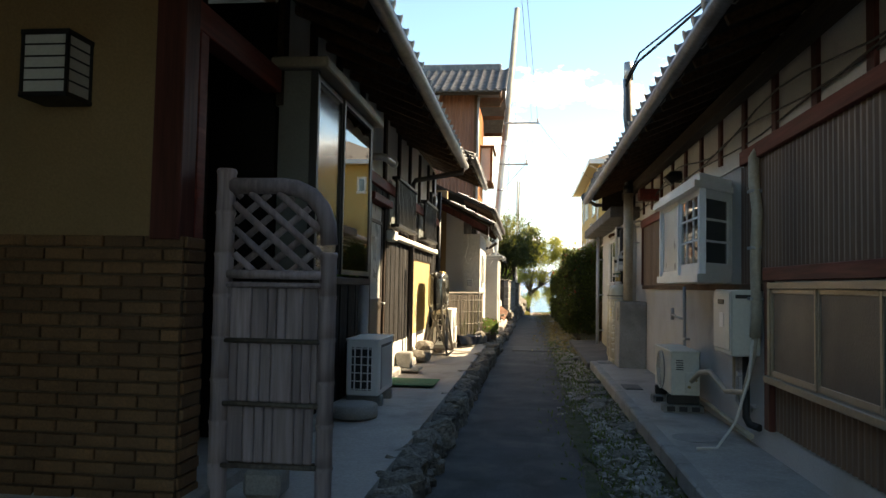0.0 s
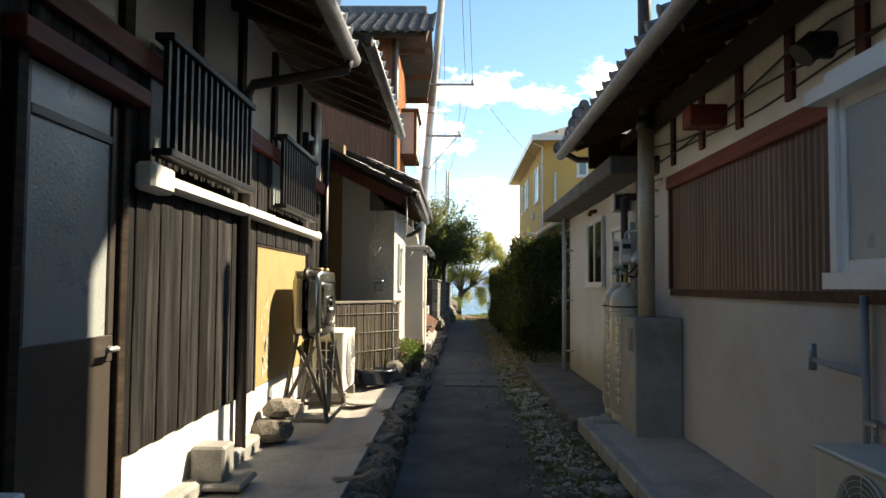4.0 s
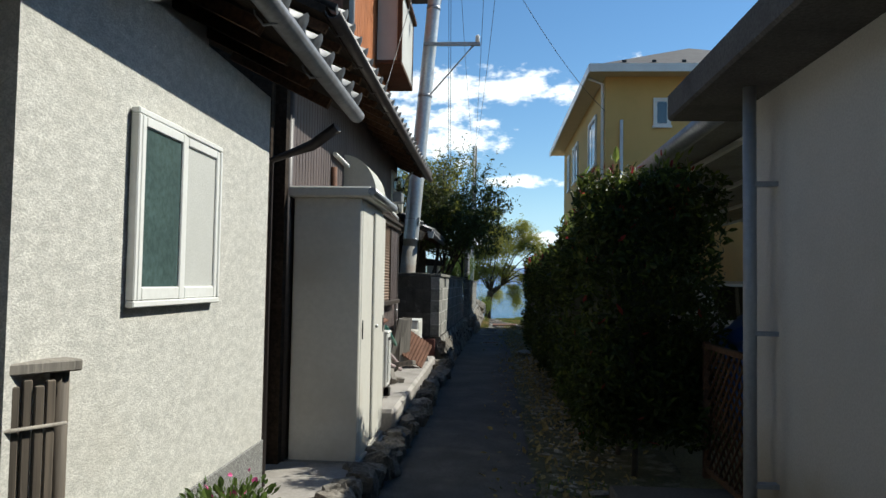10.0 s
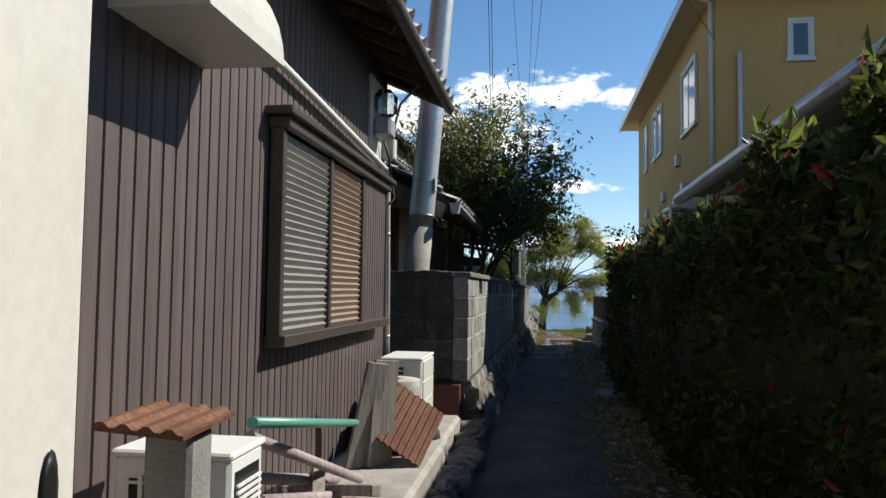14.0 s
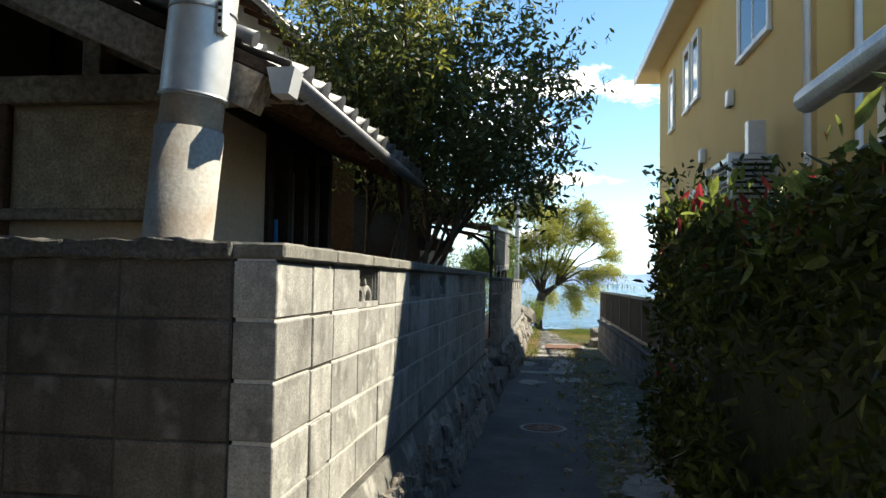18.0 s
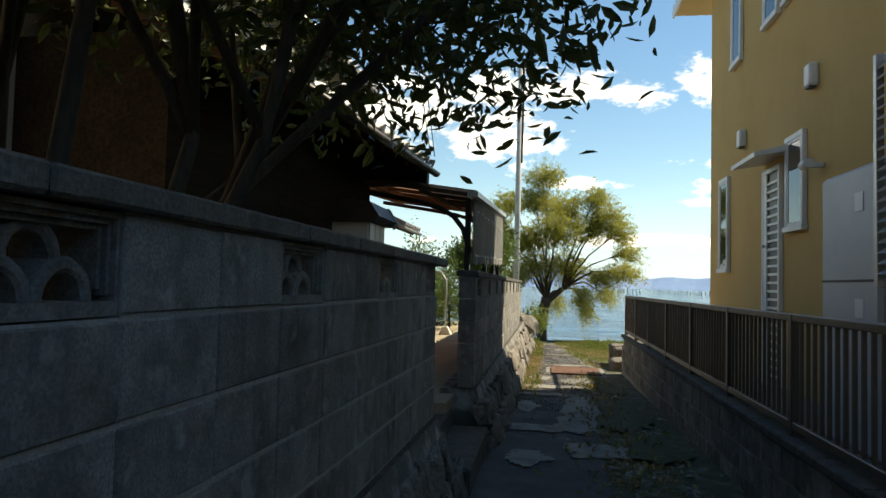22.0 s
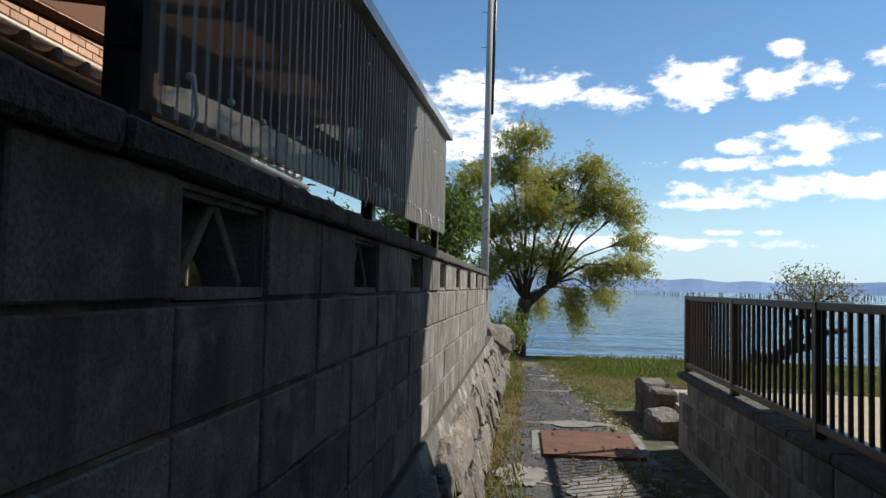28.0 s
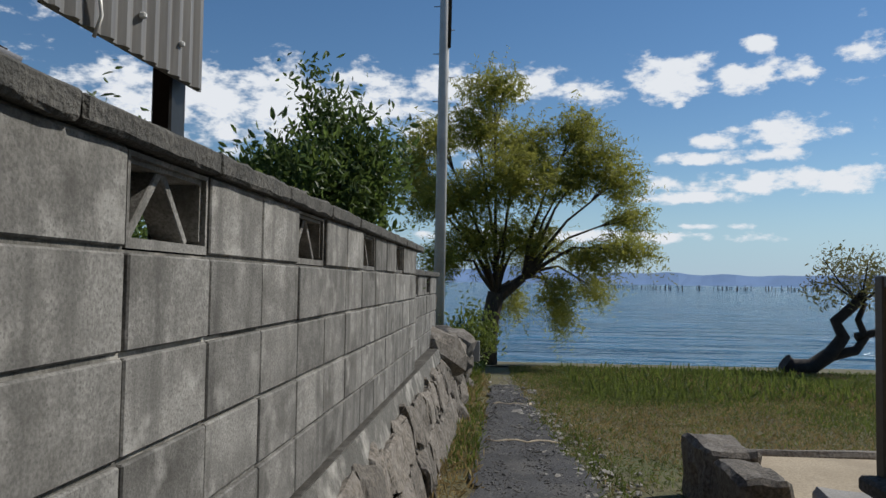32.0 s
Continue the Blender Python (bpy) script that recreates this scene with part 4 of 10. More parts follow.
    part("plinth", bm, WHITEP, h, "white plastered plinth")
    bm = nb()
    bx(bm, -1.74, -1.66, 6.8, 13.65, 2.46, 2.58, 0.005)
    part("beam", bm, REDWOOD, h, "red-brown timber beam")
    bm = nb()
    bx(bm, -1.76, -1.725, 4.85, 13.64, 2.58, 3.45)
    part("upper_plaster", bm, WHITEP, h, "white plaster band under the eaves")
    for y in (4.9, 5.6, 6.4, 7.35, 8.6, 9.55, 10.45, 11.4, 12.4, 13.1):
        bm = nb()
        bx(bm, -1.74, -1.69, y - 0.055, y + 0.055, 2.58, 3.4, 0.004)
        part("stud", bm, DARKWOOD, h)
    # side door with frosted pane
    d = part("side_door", bx(bx(nb(), -1.76, -1.68, 7.72, 7.79, 0.3, 2.27, 0.005), -1.76, -1.68, 8.55, 8.62, 0.3, 2.27, 0.005), DARKWOOD, h, "narrow brown door with frosted glass")
    bm = nb()
    bx(bm, -1.78, -1.62, 7.66, 8.7, 2.27, 2.35, 0.006)
    part("door_hood", bm, REDWOOD, d)
    bm = nb()
    bx(bm, -1.735, -1.71, 7.79, 8.55, 0.32, 1.08, 0.004)
    bx(bm, -1.735, -1.705, 7.79, 8.55, 1.08, 1.2, 0.004)
    bx(bm, -1.735, -1.705, 7.79, 7.85, 1.2, 2.23, 0.004)
    bx(bm, -1.735, -1.705, 8.49, 8.55, 1.2, 2.23, 0.004)
    bx(bm, -1.735, -1.705, 7.85, 8.49, 2.05, 2.09, 0.004)
    part("door_leaf", bm, BROWNM, d)
    bm = nb()
    bx(bm, -1.727, -1.717, 7.85, 8.49, 1.2, 2.25)
    part("frosted_pane", bm, FROST, d)
    bm = nb()
    tube(bm, [(-1.71, 8.5, 1.14), (-1.66, 8.5, 1.14)], 0.012, 8)
    tube(bm, [(-1.66, 8.5, 1.14), (-1.66, 8.4, 1.14)], 0.011, 8)
    part("door_handle", bm, ALU_S, d)
    # two barred windows
    for y0, y1 in ((8.8, 10.3), (11.25, 12.65)):
        g = part("window_grille", bx(bx(nb(), -1.66, -1.56, y0, y1, 2.06, 2.1, 0.004), -1.66, -1.56, y0, y1, 2.64, 2.68, 0.004), BLACKM, h, "barred window grille")
        n = 15
        b = nb()
        bx(b, -0.014, 0.014, -0.016, 0.016, 2.1, 2.64)
        me = to_mesh(b, "bar", BLACKM)
        for i in range(n):
            piece("bar", me, g, Matrix.Translation((-1.6, y0 + 0.02 + (y1 - y0 - 0.04) * i / (n - 1), 0)))
        bm = nb()
        bx(bm, -1.7, -1.69, y0 + 0.05, y1 - 0.05, 2.1, 2.64)
        part("pane", bm, FROST, g)
    # ochre board
    bm = nb()
    bx(bm, -1.735, -1.712, 10.95, 12.8, 0.63, 1.73, 0.003)
    part("ochre_board", bm, BOARD_Y, h, "yellow wall board with peeling paint")
    bm = nb()
    bx(bm, -1.735, -1.705, 10.92, 10.95, 0.61, 1.75)
    bx(bm, -1.735, -1.705, 12.8, 12.83, 0.61, 1.75)
    bx(bm, -1.735, -1.705, 10.95, 12.8, 1.73, 1.75)
    part("board_trim", bm, DARKWOOD, h)
    # bared patches where the board's paint has come off
    rng = random.Random(12)
    for i in range(34):
        y, z = rng.gauss(11.24, 0.05), rng.uniform(0.72, 1.48)
        ry = rng.uniform(0.004, 0.02) * (1.6 if z < 1.0 else 1)
        rz = ry * rng.uniform(1.0, 2.6)
        o = Vector((rng.uniform(0, 40), 0, 0))
        bm = nb()
        c = bm.verts.new((-1.7085, y, z))
        ring = []
        for k in range(30):
            a = 2 * math.pi * k / 30
            d = Vector((0, math.cos(a), math.sin(a)))
            r = 1 + 0.5 * noise.noise(d * 1.5 + o) + 0.5 * noise.noise(d * 5 + o)
            ring.append(bm.verts.new((-1.7085, y + d.y * ry * r, z + d.z * rz * r)))
        for k in range(30):
            bm.faces.new((c, ring[k], ring[(k + 1) % 30]))
        part("bared_patch", bm, PEEL, h)
    eave(h, -0.97, 3.15, -3.0, 10.6, -1, 0.42, TILE, GUTTER, 3, 4.4, 0.06, True, 0.75)
    eave(h, -0.86, 3.27, 10.62, 13.95, -1, 0.42, TILE, GUTTER, 4, 4.2, 0.05, True, 0.8)
    bm = nb()
    tube(bm, [(-0.93, 10.45, 3.08), (-0.95, 10.45, 2.98), (-1.62, 10.42, 2.86), (-1.66, 10.42, 2.78), (-1.66, 10.42, 0.24)], 0.038, 10)
    part("downpipe", bm, GUT_BR, h, "brown downpipe from the gutter")
    bm = nb()
    tube(bm, [(-1.66, 13.6, 3.1), (-1.66, 13.6, 0.24)], 0.04, 10)
    part("downpipe", bm, BLACKM, h, "black downpipe at the wall's end")
    bm = nb()
    tube(bm, [(-1.6, 7.13, 0.26), (-1.6, 7.13, 3.1)], 0.05, 12)
    part("drain_pipe", bm, PVC_LG, h, "thick grey upright pipe")
    # wall out of view, added to keep light off the entrance plaster
    bm = nb()
    bx(bm, -3.6, -3.4, -3.4, 3.46, 0.0, 4.3)
    bx(bm, -3.6, -2.2, -3.6, -3.4, 0.0, 4.3)
    part("porch_wall", bm, DARKWOOD, h, "unseen dark timber wall added to shade the porch")
    return h


GLASS_B = glass("milky_bay_glass", (0.75, 0.78, 0.77), 0.12, 0.16)
FAN_GREY = mat("shaded_fan_grey", (0.2, 0.205, 0.205), 0.5, var=0.15, fine=30, coarse=5, bump=0.02)
PVC_LG = mat("pale_grey_pvc", (0.42, 0.43, 0.44), 0.35, var=0.08, fine=30, coarse=3, bump=0.02)
# mottled green that paints a reflection of foliage
GREEN_REFLECTION = mat("painted_leaf_reflection", (0.12, 0.36, 0.04), 0.8, var=0.6, fine=18, coarse=9, bump=0.4, stain=(0.42, 0.68, 0.15), stain_amt=0.9, stain_scale=13)
GLASS_M = glass("reflecting_bay_glass", (0.8, 0.82, 0.81), 0.01, 0.16)
FROST_D = mat("dim_frosted_glass", (0.12, 0.13, 0.12), 0.35, var=0.1, bump=0.2)
house_a()


# ---- house with brown ribbed cladding, opposite ----
FROST_W = mat("grey_frosted_pane", (0.06, 0.064, 0.064), 0.4, var=0.15, fine=60, coarse=3, bump=0.15, spec=0.25)


def house_d():
    h = thing("clad_house", 3, 6, 0.1, "old house with white plaster base, brown ribbed cladding and red-brown beams", "house")
    X = 1.84
    bm = nb()
    bx(bm, X, 7.5, -6, 12.95, 0.0, 3.25)
    wall = part("wall", bm, GREYP, h, "grey-white plastered wall")
    # unseen upper storey set back, added with its roof to shade the lane
    bm = nb()
    bx(bm, 2.95, 8, -6, 10.95, 3.3, 7.0)
    part("upper_storey", bm, PLASTER_Y, h, "unseen ochre upper storey added to cast shade")
    bm = nb()
    for o, v in (((2.4, -6.5, 6.9), (1, 0, 0.45)), ((8.5, -6.5, 6.9), (-1, 0, 0.45))):
        slope_slab(bm, o, (0, 1, 0), v, 18, 3.4, 0.08)
    part("upper_roof", bm, TILE, h)
    # ribbed cladding panels between the openings
    for a, c, z0, z1 in ((-6, 5.9, 1.54, 2.42), (5.9, 6.62, 1.42, 2.42), (8.42, 12.0, 1.42, 2.33), (-6, 5.74, 0.34, 0.68)):
        part("cladding", corrugated(nb(), 0, X - 0.008, a, c, z0, z1, 0.075, 0.014), CORR_BR, h, "brown ribbed metal cladding")
    for a, c, z0, z1 in ((-6, 6.5, 2.42, 2.54), (8.42, 12.05, 2.33, 2.45), (-6, 5.88, 1.44, 1.54)):
        bm = nb()
        bx(bm, X - 0.06, X - 0.002, a, c, z0, z1, 0.005)
        part("beam", bm, REDWOOD, h, "red-brown timber beam")
    bm = nb()
    bx(bm, X - 0.05, X - 0.002, 5.76, 5.88, 0.32, 1.44, 0.005)
    part("post", bm, REDPOST, h)
    bm = nb()
    bx(bm, X - 0.03, X - 0.002, 5.9, 8.42, 1.36, 1.42, 0.004)
    bx(bm, X - 0.03, X - 0.002, 8.42, 12.05, 1.36, 1.42, 0.004)
    part("trim", bm, RAFTER, h)
    for y in (8.45, 12.02):
        bm = nb()
        bx(bm, X - 0.045, X - 0.002, y - 0.03, y + 0.03, 1.42, 2.33, 0.004)
        part("edge_board", bm, REDPOST, h)
    for y in [0.2 + i * 0.78 for i in range(16)]:
        bm = nb()
        bx(bm, X - 0.045, X - 0.002, y - 0.05, y + 0.05, 2.54, 3.2, 0.004)
        part("stud", bm, REDPOST, h)
    bm = nb()
    bx(bm, X - 0.02, X - 0.002, -6, 12.9, 2.45, 3.25)
    part("plaster_band", bm, WHITEP, h, "white plaster panels between dark studs")
    bm = nb()
    bx(bm, X - 0.2, X - 0.08, -6, 13.6, 2.92, 3.06, 0.006)
    part("purlin", bm, DARKWOOD, h)
    bm = nb()
    bx(bm, X, 7.0, 12.95, 13.45, 2.74, 3.3)
    part("gable_wall", bm, DARKWOOD, h)
    bm = nb()
    bx(bm, 1.3, X, 13.3, 13.38, 2.74, 3.12)
    part("eave_board", bm, DARKWOOD, h)
    # sliding window low in the wall
    framed_window(h, "window", 0, X - 0.004, 3.15, 5.68, 0.74, 1.38, ALU, FROST_W, 3, 0.05, -0.07, inner=CURTAIN)
    # white bay window, its near side set at a slant
    F = X - 0.39
    b = part("bay_window", prism(nb(), [(X, 6.97), (F - 0.02, 6.47), (F - 0.02, 8.45), (X, 8.45)], 2, 1.43, 1.5), WHITEM, h, "white boxed bay window with small panes")
    bm = nb()
    prism(bm, [(X, 6.9), (F - 0.06, 6.4), (F - 0.06, 8.5), (X, 8.5)], 2, 2.24, 2.3)
    prism(bm, [(X, 6.96), (F, 6.48), (F, 8.44), (X, 8.44)], 2, 2.3, 2.37)
    part("bay_roof", bm, WHITEM, b)
    for y in (6.53, 7.42, 8.39):
        bm = nb()
        bx(bm, F, F + 0.06, y - 0.03, y + 0.03, 1.5, 2.24, 0.004)
        part("bay_post", bm, WHITEM, b)
    for y0, y1, nx, nz in ((6.56, 7.39, 3, 3), (7.45, 8.36, 1, 1)):
        bm = nb()
        bx(bm, F + 0.02, F + 0.04, y0, y1, 1.5, 1.6 if nx > 1 else 1.55)
        bx(bm, F + 0.02, F + 0.04, y0, y1, 2.19, 2.24)
        for yy in (y0 + 0.025, y1 - 0.025):
            bx(bm, F + 0.019, F + 0.041, yy - 0.025, yy + 0.025, 1.5, 2.24)
        for i in range(1, nx):
            yy = y0 + (y1 - y0) * i / nx
            bx(bm, F + 0.02, F + 0.04, yy - 0.009, yy + 0.009, 1.55, 2.2)
        for i in range(1, nz):
            zz = 1.6 + 0.6 * i / nz
            bx(bm, F + 0.022, F + 0.038, y0, y1, zz - 0.009, zz + 0.009)
        part("sash", bm, WHITEM, b)
        bm = nb()
        bx(bm, F + 0.027, F + 0.033, y0, y1, 1.55, 2.2)
        part("pane", bm, GLASS_C if nx > 1 else FROST, b)
    turn = pose(F + 0.02, 6.51, 0, 0, 0, math.degrees(math.atan2(0.46, 0.39)))
    L = math.hypot(0.46, 0.36)
    bm = nb()
    bx(bm, 0, L, 0, 0.03, 1.5, 1.6, 0, turn)
    bx(bm, 0, L, 0, 0.03, 2.16, 2.24, 0, turn)
    bx(bm, L - 0.1, L, 0, 0.03, 1.6, 2.16, 0, turn)
    bx(bm, 0, 0.06, 0, 0.03, 1.6, 2.16, 0, turn)
    for zz in (1.79, 1.98):
        bx(bm, 0.06, L - 0.1, 0.004, 0.026, zz - 0.01, zz + 0.01, 0, turn)
    part("side_frame", bm, WHITEM, b)
    bm = nb()
    bx(bm, 0.05, L - 0.09, 0.01, 0.016, 1.6, 2.16, 0, turn)
    part("side_pane", bm, GLASS_D, b)
    bm = nb()
    bx(bm, X - 0.06, X - 0.01, 7.0, 8.36, 1.5, 2.24)
    part("net_curtain", bm, CURTAIN, b)
    eave(h, 1.08, 3.0, -3.0, 13.7, 1, 0.42, TILE, GUTTER, 3, 4.6, 0.06, True, 0.7)
    bm = nb()
    tube(bm, [(1.06, 13.55, 2.95), (1.2, 13.5, 2.86), (2.2, 13.3, 2.84)], 0.035, 8)
    part("gutter_outlet", bm, GUT_BR, h)
    return h


house_d()


# ---- flat-roofed white annex ----
def annex_e():
    h = thing("white_annex", 2.6, 15, 0.0, "low white plastered annex with a flat concrete roof", "house")
    X = 1.72
    bm = nb()
    bx(bm, X, 6, 12.96, 17.4, 0.0, 2.54)
    part("wall", bm, ANNEXP, h, "white plastered wall stained near the ground")
    bm = nb()
    bx(bm, 1.34, 6.3, 12.39, 17.95, 2.54, 2.72, 0.015)
    part("roof", bm, DARKCON, h, "flat concrete roof slab with dark stained edge")
    framed_window(h, "window", 0, X - 0.004, 14.53, 15.64, 1.45, 2.31, ALU_S, (GLASS_E, GLASS_E), 2, 0.025, -0.05, inner=CURTAIN)
    d = part("door", bx(bx(bx(nb(), X - 0.06, X, 12.98, 13.03, 0.12, 2.12, 0.004), X - 0.06, X, 13.85, 13.9, 0.12, 2.12, 0.004), X - 0.06, X, 13.03, 13.85, 2.07, 2.12, 0.004), ALU_S, h, "aluminium door with frosted glass")
    bm = nb()
    bx(bm, X - 0.035, X - 0.005, 13.03, 13.85, 0.14, 0.85, 0.004)
    bx(bm, X - 0.04, X - 0.01, 13.03, 13.1, 0.85, 2.07)
    bx(bm, X - 0.04, X - 0.01, 13.78, 13.85, 0.85, 2.07)
    bx(bm, X - 0.04, X - 0.01, 13.1, 13.78, 1.99, 2.07)
    part("door_leaf", bm, ALU_S, d)
    bm = nb()
    bx(bm, X - 0.03, X - 0.015, 13.1, 13.78, 0.85, 1.99)
    part("frosted_pane", bm, FROST, d)
    bm = nb()
    lathe(bm, 0, 0, [(0.012, 0), (0.012, 0.03), (0.032, 0.04), (0.034, 0.06), (0.02, 0.075)], 12)
    bm.transform(pose(X - 0.04, 13.81, 1.05, 0, -90, 0))
    part("door_knob", bm, ALU_S, d)
    bm = nb()
    tube(bm, [(1.58, 17.1, 0.0), (1.58, 17.1, 2.54)], 0.035, 10)
    for z in (0.4, 1.2, 2.0):
        bx(bm, 1.58, 1.73, 17.07, 17.13, z, z + 0.025)
    part("downpipe", bm, PVC_G, h, "grey downpipe at the corner")
    bm = nb()
    tube(bm, [(X, 15.1, 2.45), (X - 0.08, 15.1, 2.43), (X - 0.1, 15.1, 2.38)], 0.03, 8)
    part("wall_spout", bm, RUST, h)
    return h


GLASS_E = glass("annex_glass", (0.6, 0.64, 0.63), 0.08, 0.1)

DARKCON = mat("stained_concrete", (0.1, 0.092, 0.084), 0.9, var=0.3, fine=50, coarse=2, bump=0.2, stain=(0.03, 0.029, 0.027), stain_amt=0.85, stain_scale=1.8)
annex_e()


# ---- stucco annex on the dark house's side ----
TEALPANE = mat("teal_frosted_pane", (0.07, 0.11, 0.105), 0.2, var=0.2, fine=40, coarse=4, bump=0.1, spec=0.6)


def annex_b():
    h = thing("stucco_annex", -1.4, 15.5, 0.2, "cream stucco lean-to with a tiled roof", "house")
    bm = nb()
    bx(bm, -1.3, -0.96, 14.75, 16.78, 0.15, 2.4)
    part("wall", bm, STUCCO, h, "rough cream stucco wall")
    bm = nb()
    bx(bm, -1.28, -0.952, 14.744, 16.786, 0.15, 0.64, 0.004)
    part("plinth", bm, GRANITE, h, "speckled granite-chip plinth")
    bm = nb()
    bx(bm, -5, -1.3, 15.1, 16.78, 0.15, 2.9)
    part("inner_wall", bm, GREYP, h)
    bm = nb()
    bx(bm, -5, -1.28, 18.2, 18.32, 0.15, 3.1)
    part("recess_wall", bm, DARKWOOD, h)
    bm = nb()
    bx(bm, -5, -2.75, 16.9, 18.2, 0.15, 3.1)
    part("recess_side", bm, DARKWOOD, h)
    bm = nb()
    bx(bm, -2.52, -1.64, 18.15, 18.2, 0.2, 1.15, 0.004)
    d = part("recess_door", bm, IVORY, h, "cream aluminium door in the recess")
    for x0, x1, z0, z1 in ((-2.6, -2.52, 0.2, 2.13), (-1.64, -1.56, 0.2, 2.13), (-2.52, -1.64, 2.06, 2.13)):
        bm = nb()
        bx(bm, x0, x1, 18.15, 18.2, z0, z1, 0.004)
        part("door_frame", bm, IVORY, d)
    bm = nb()
    bx(bm, -2.52, -1.64, 18.17, 18.18, 1.15, 2.06)
    part("pane", bm, GLASS_D, d)
    bm = nb()
    bx(bm, -1.72, -1.68, 18.12, 18.15, 1.1, 1.24, 0.006)
    part("door_pull", bm, BLACKM, d)
    bm = nb()
    bx(bm, -1.5, -1.36, 18.1, 18.2, 0.15, 3.1, 0.005)
    part("recess_post", bm, DARKWOOD, h)
    bm = nb()
    bx(bm, -4.0, -1.66, 14.9, 15.1, 0.2, 3.3)
    part("plaster_panel", bm, PLASTER_Y, h, "beige plaster panel")
    bm = nb()
    bx(bm, -1.66, -1.3, 14.86, 15.1, 0.2, 3.0)
    part("grey_panel", bm, GREYP, h, "grey plaster panel")
    framed_window(h, "window", 0, -0.956, 15.33, 16.02, 1.38, 1.98, WHITEM, (TEALPANE, CURTAIN), 2, 0.022, 0.03, sill=False)
    eave(h, -0.7, 2.55, 14.05, 17.6, -1, 0.5, TILE, GUTTER, 4, 3.2, 0.05, True, 0.4)
    bm = nb()
    bx(bm, -4.2, -2.95, 13.6, 14.9, 0.2, 3.4)
    part("side_wall", bm, DARKWOOD, h, "dark wall closing the recess")
    bm = nb()
    slope_slab(bm, (-0.78, 14.02, 2.5), (0, 1, 0), (-1, 0, 0.5), 0.05, 3.1, 0.12)
    part("verge_board", bm, REDPOST, h, "red-brown verge board")
    v = Vector((-1, 0, 0.5)).normalized()
    for k in range(10):
        bm = nb()
        slope_slab(bm, Vector((-0.68, 13.94, 2.585)) + v * (0.3 * k), (0, 1, 0), Vector((-1, 0, 0.44)), 0.2, 0.33, 0.045)
        part("verge_tile", bm, TILE, h)
    return h


annex_b()


# ---- brown two-storey house ----
def house_c():
    h = thing("brown_house", -2.5, 21, 0.1, "two-storey house with dark ribbed siding below and orange cedar above", "house")
    X = -1.3
    # closing body behind the siding, in the painted interior darkness
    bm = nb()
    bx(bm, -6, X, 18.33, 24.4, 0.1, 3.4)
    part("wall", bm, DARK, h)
    part("siding", grooved(nb(), X + 0.016, 18.33, 24.4, 0.13, 3.3), CORR_DK, h, "dark brown ribbed siding")
    w = part("shutter_window", bx(bx(nb(), X + .02, X + 0.13, 21.65, 24.1, 1.14, 1.2, 0.005), X + .02, X + 0.13, 21.65, 24.1, 2.22, 2.28, 0.005), BROWNM, h, "shuttered window with brown louvres")
    for y in (21.65, 22.48, 23.28, 24.06):
        bm = nb()
        bx(bm, X + 0.03, X + 0.1, y, y + 0.05, 1.2, 2.22, 0.004)
        part("shutter_post", bm, BROWNM, w)
    b = nb()
    bx(b, -0.018, 0.018, -0.4, 0.4, -0.016, 0.016, 0, pose(0, 0, 0, 0, 35, 0))
    grey = to_mesh(b, "louvre", LOUVRE_G)
    tan = grey.copy()
    tan.materials.clear()
    tan.materials.append(LOUVRE)
    for k, me in enumerate((grey, tan)):
        for i in range(26):
            piece("louvre", me, w, Matrix.Translation((X + 0.065, 22.1 + 0.8 * k, 1.22 + i * 0.039)))
    part("shutter_box", grooved(nb(), X + 0.09, 23.33, 24.06, 1.2, 2.22, 0.075), CORR_DK, w)
    bm = nb()
    bx(bm, X + .005, X + 0.16, 21.6, 24.15, 2.28, 2.32, 0.005)
    part("shutter_hood", bm, BROWNM, w)
    eave(h, -0.87, 3.2, 17.6, 25.1, -1, 0.45, TILE, GUT_BR, 4, 2.0, 0.05, True, 0.45)
    # upper storey
    bm = nb()
    bx(bm, -6, -1.62, 21.9, 24.4, 3.2, 7.1)
    bx(bm, -6, -1.622, 24.4, 25.8, 4.3, 7.1)
    up = part("upper_wall", bm, ORANGE, h, "orange cedar boards on the upper storey")
    b = nb()
    bx(b, -0.008, 0.008, -0.055, 0.055, 3.9, 7.1)
    me = to_mesh(b, "board", ORANGE)
    for i in range(31):
        piece("board", me, up, Matrix.Translation((-1.615, 22.0 + i * 0.122, 0)))
    part("south_siding", corrugated(nb(), 1, 21.89, -6, -1.6, 3.2, 7.1, 0.11, 0.02), REDBOARD, h, "red-brown ribbed boards")
    bm = nb()
    bx(bm, -1.66, -1.56, 21.84, 21.96, 3.2, 7.1, 0.005)
    part("corner_post", bm, RAFTER, h)
    bb = part("bay_window", bx(nb(), -1.62, -1.2, 24.0, 25.6, 4.75, 4.82, 0.01), RAFTER, h, "boxed upstairs bay window")
    part("bay_roof", bx(nb(), -1.62, -1.15, 23.95, 25.65, 5.9, 5.98, 0.01), RAFTER, bb)
    for x0, y0 in ((-1.24, 24.0), (-1.24, 25.52)):
        bm = nb()
        bx(bm, x0 - 0.03, x0 + 0.04, y0, y0 + 0.07, 4.82, 5.9, 0.005)
        part("bay_post", bm, RAFTER, bb)
    bm = nb()
    bx(bm, -1.58, -1.24, 24.02, 24.05, 4.82, 5.9)
    bx(bm, -1.24, -1.21, 24.07, 25.52, 4.82, 5.9)
    part("bay_screen", bm, CURTAIN, bb)
    rf = part("upper_roof", slope_slab(nb(), (-6, 21.2, 7.0), (1, 0, 0), (0, 1, 0.5), 5.15, 3.3, 0.08), DARKWOOD, h, "grey tiled gable roof")
    slope = Vector((0, 1, 0.5))
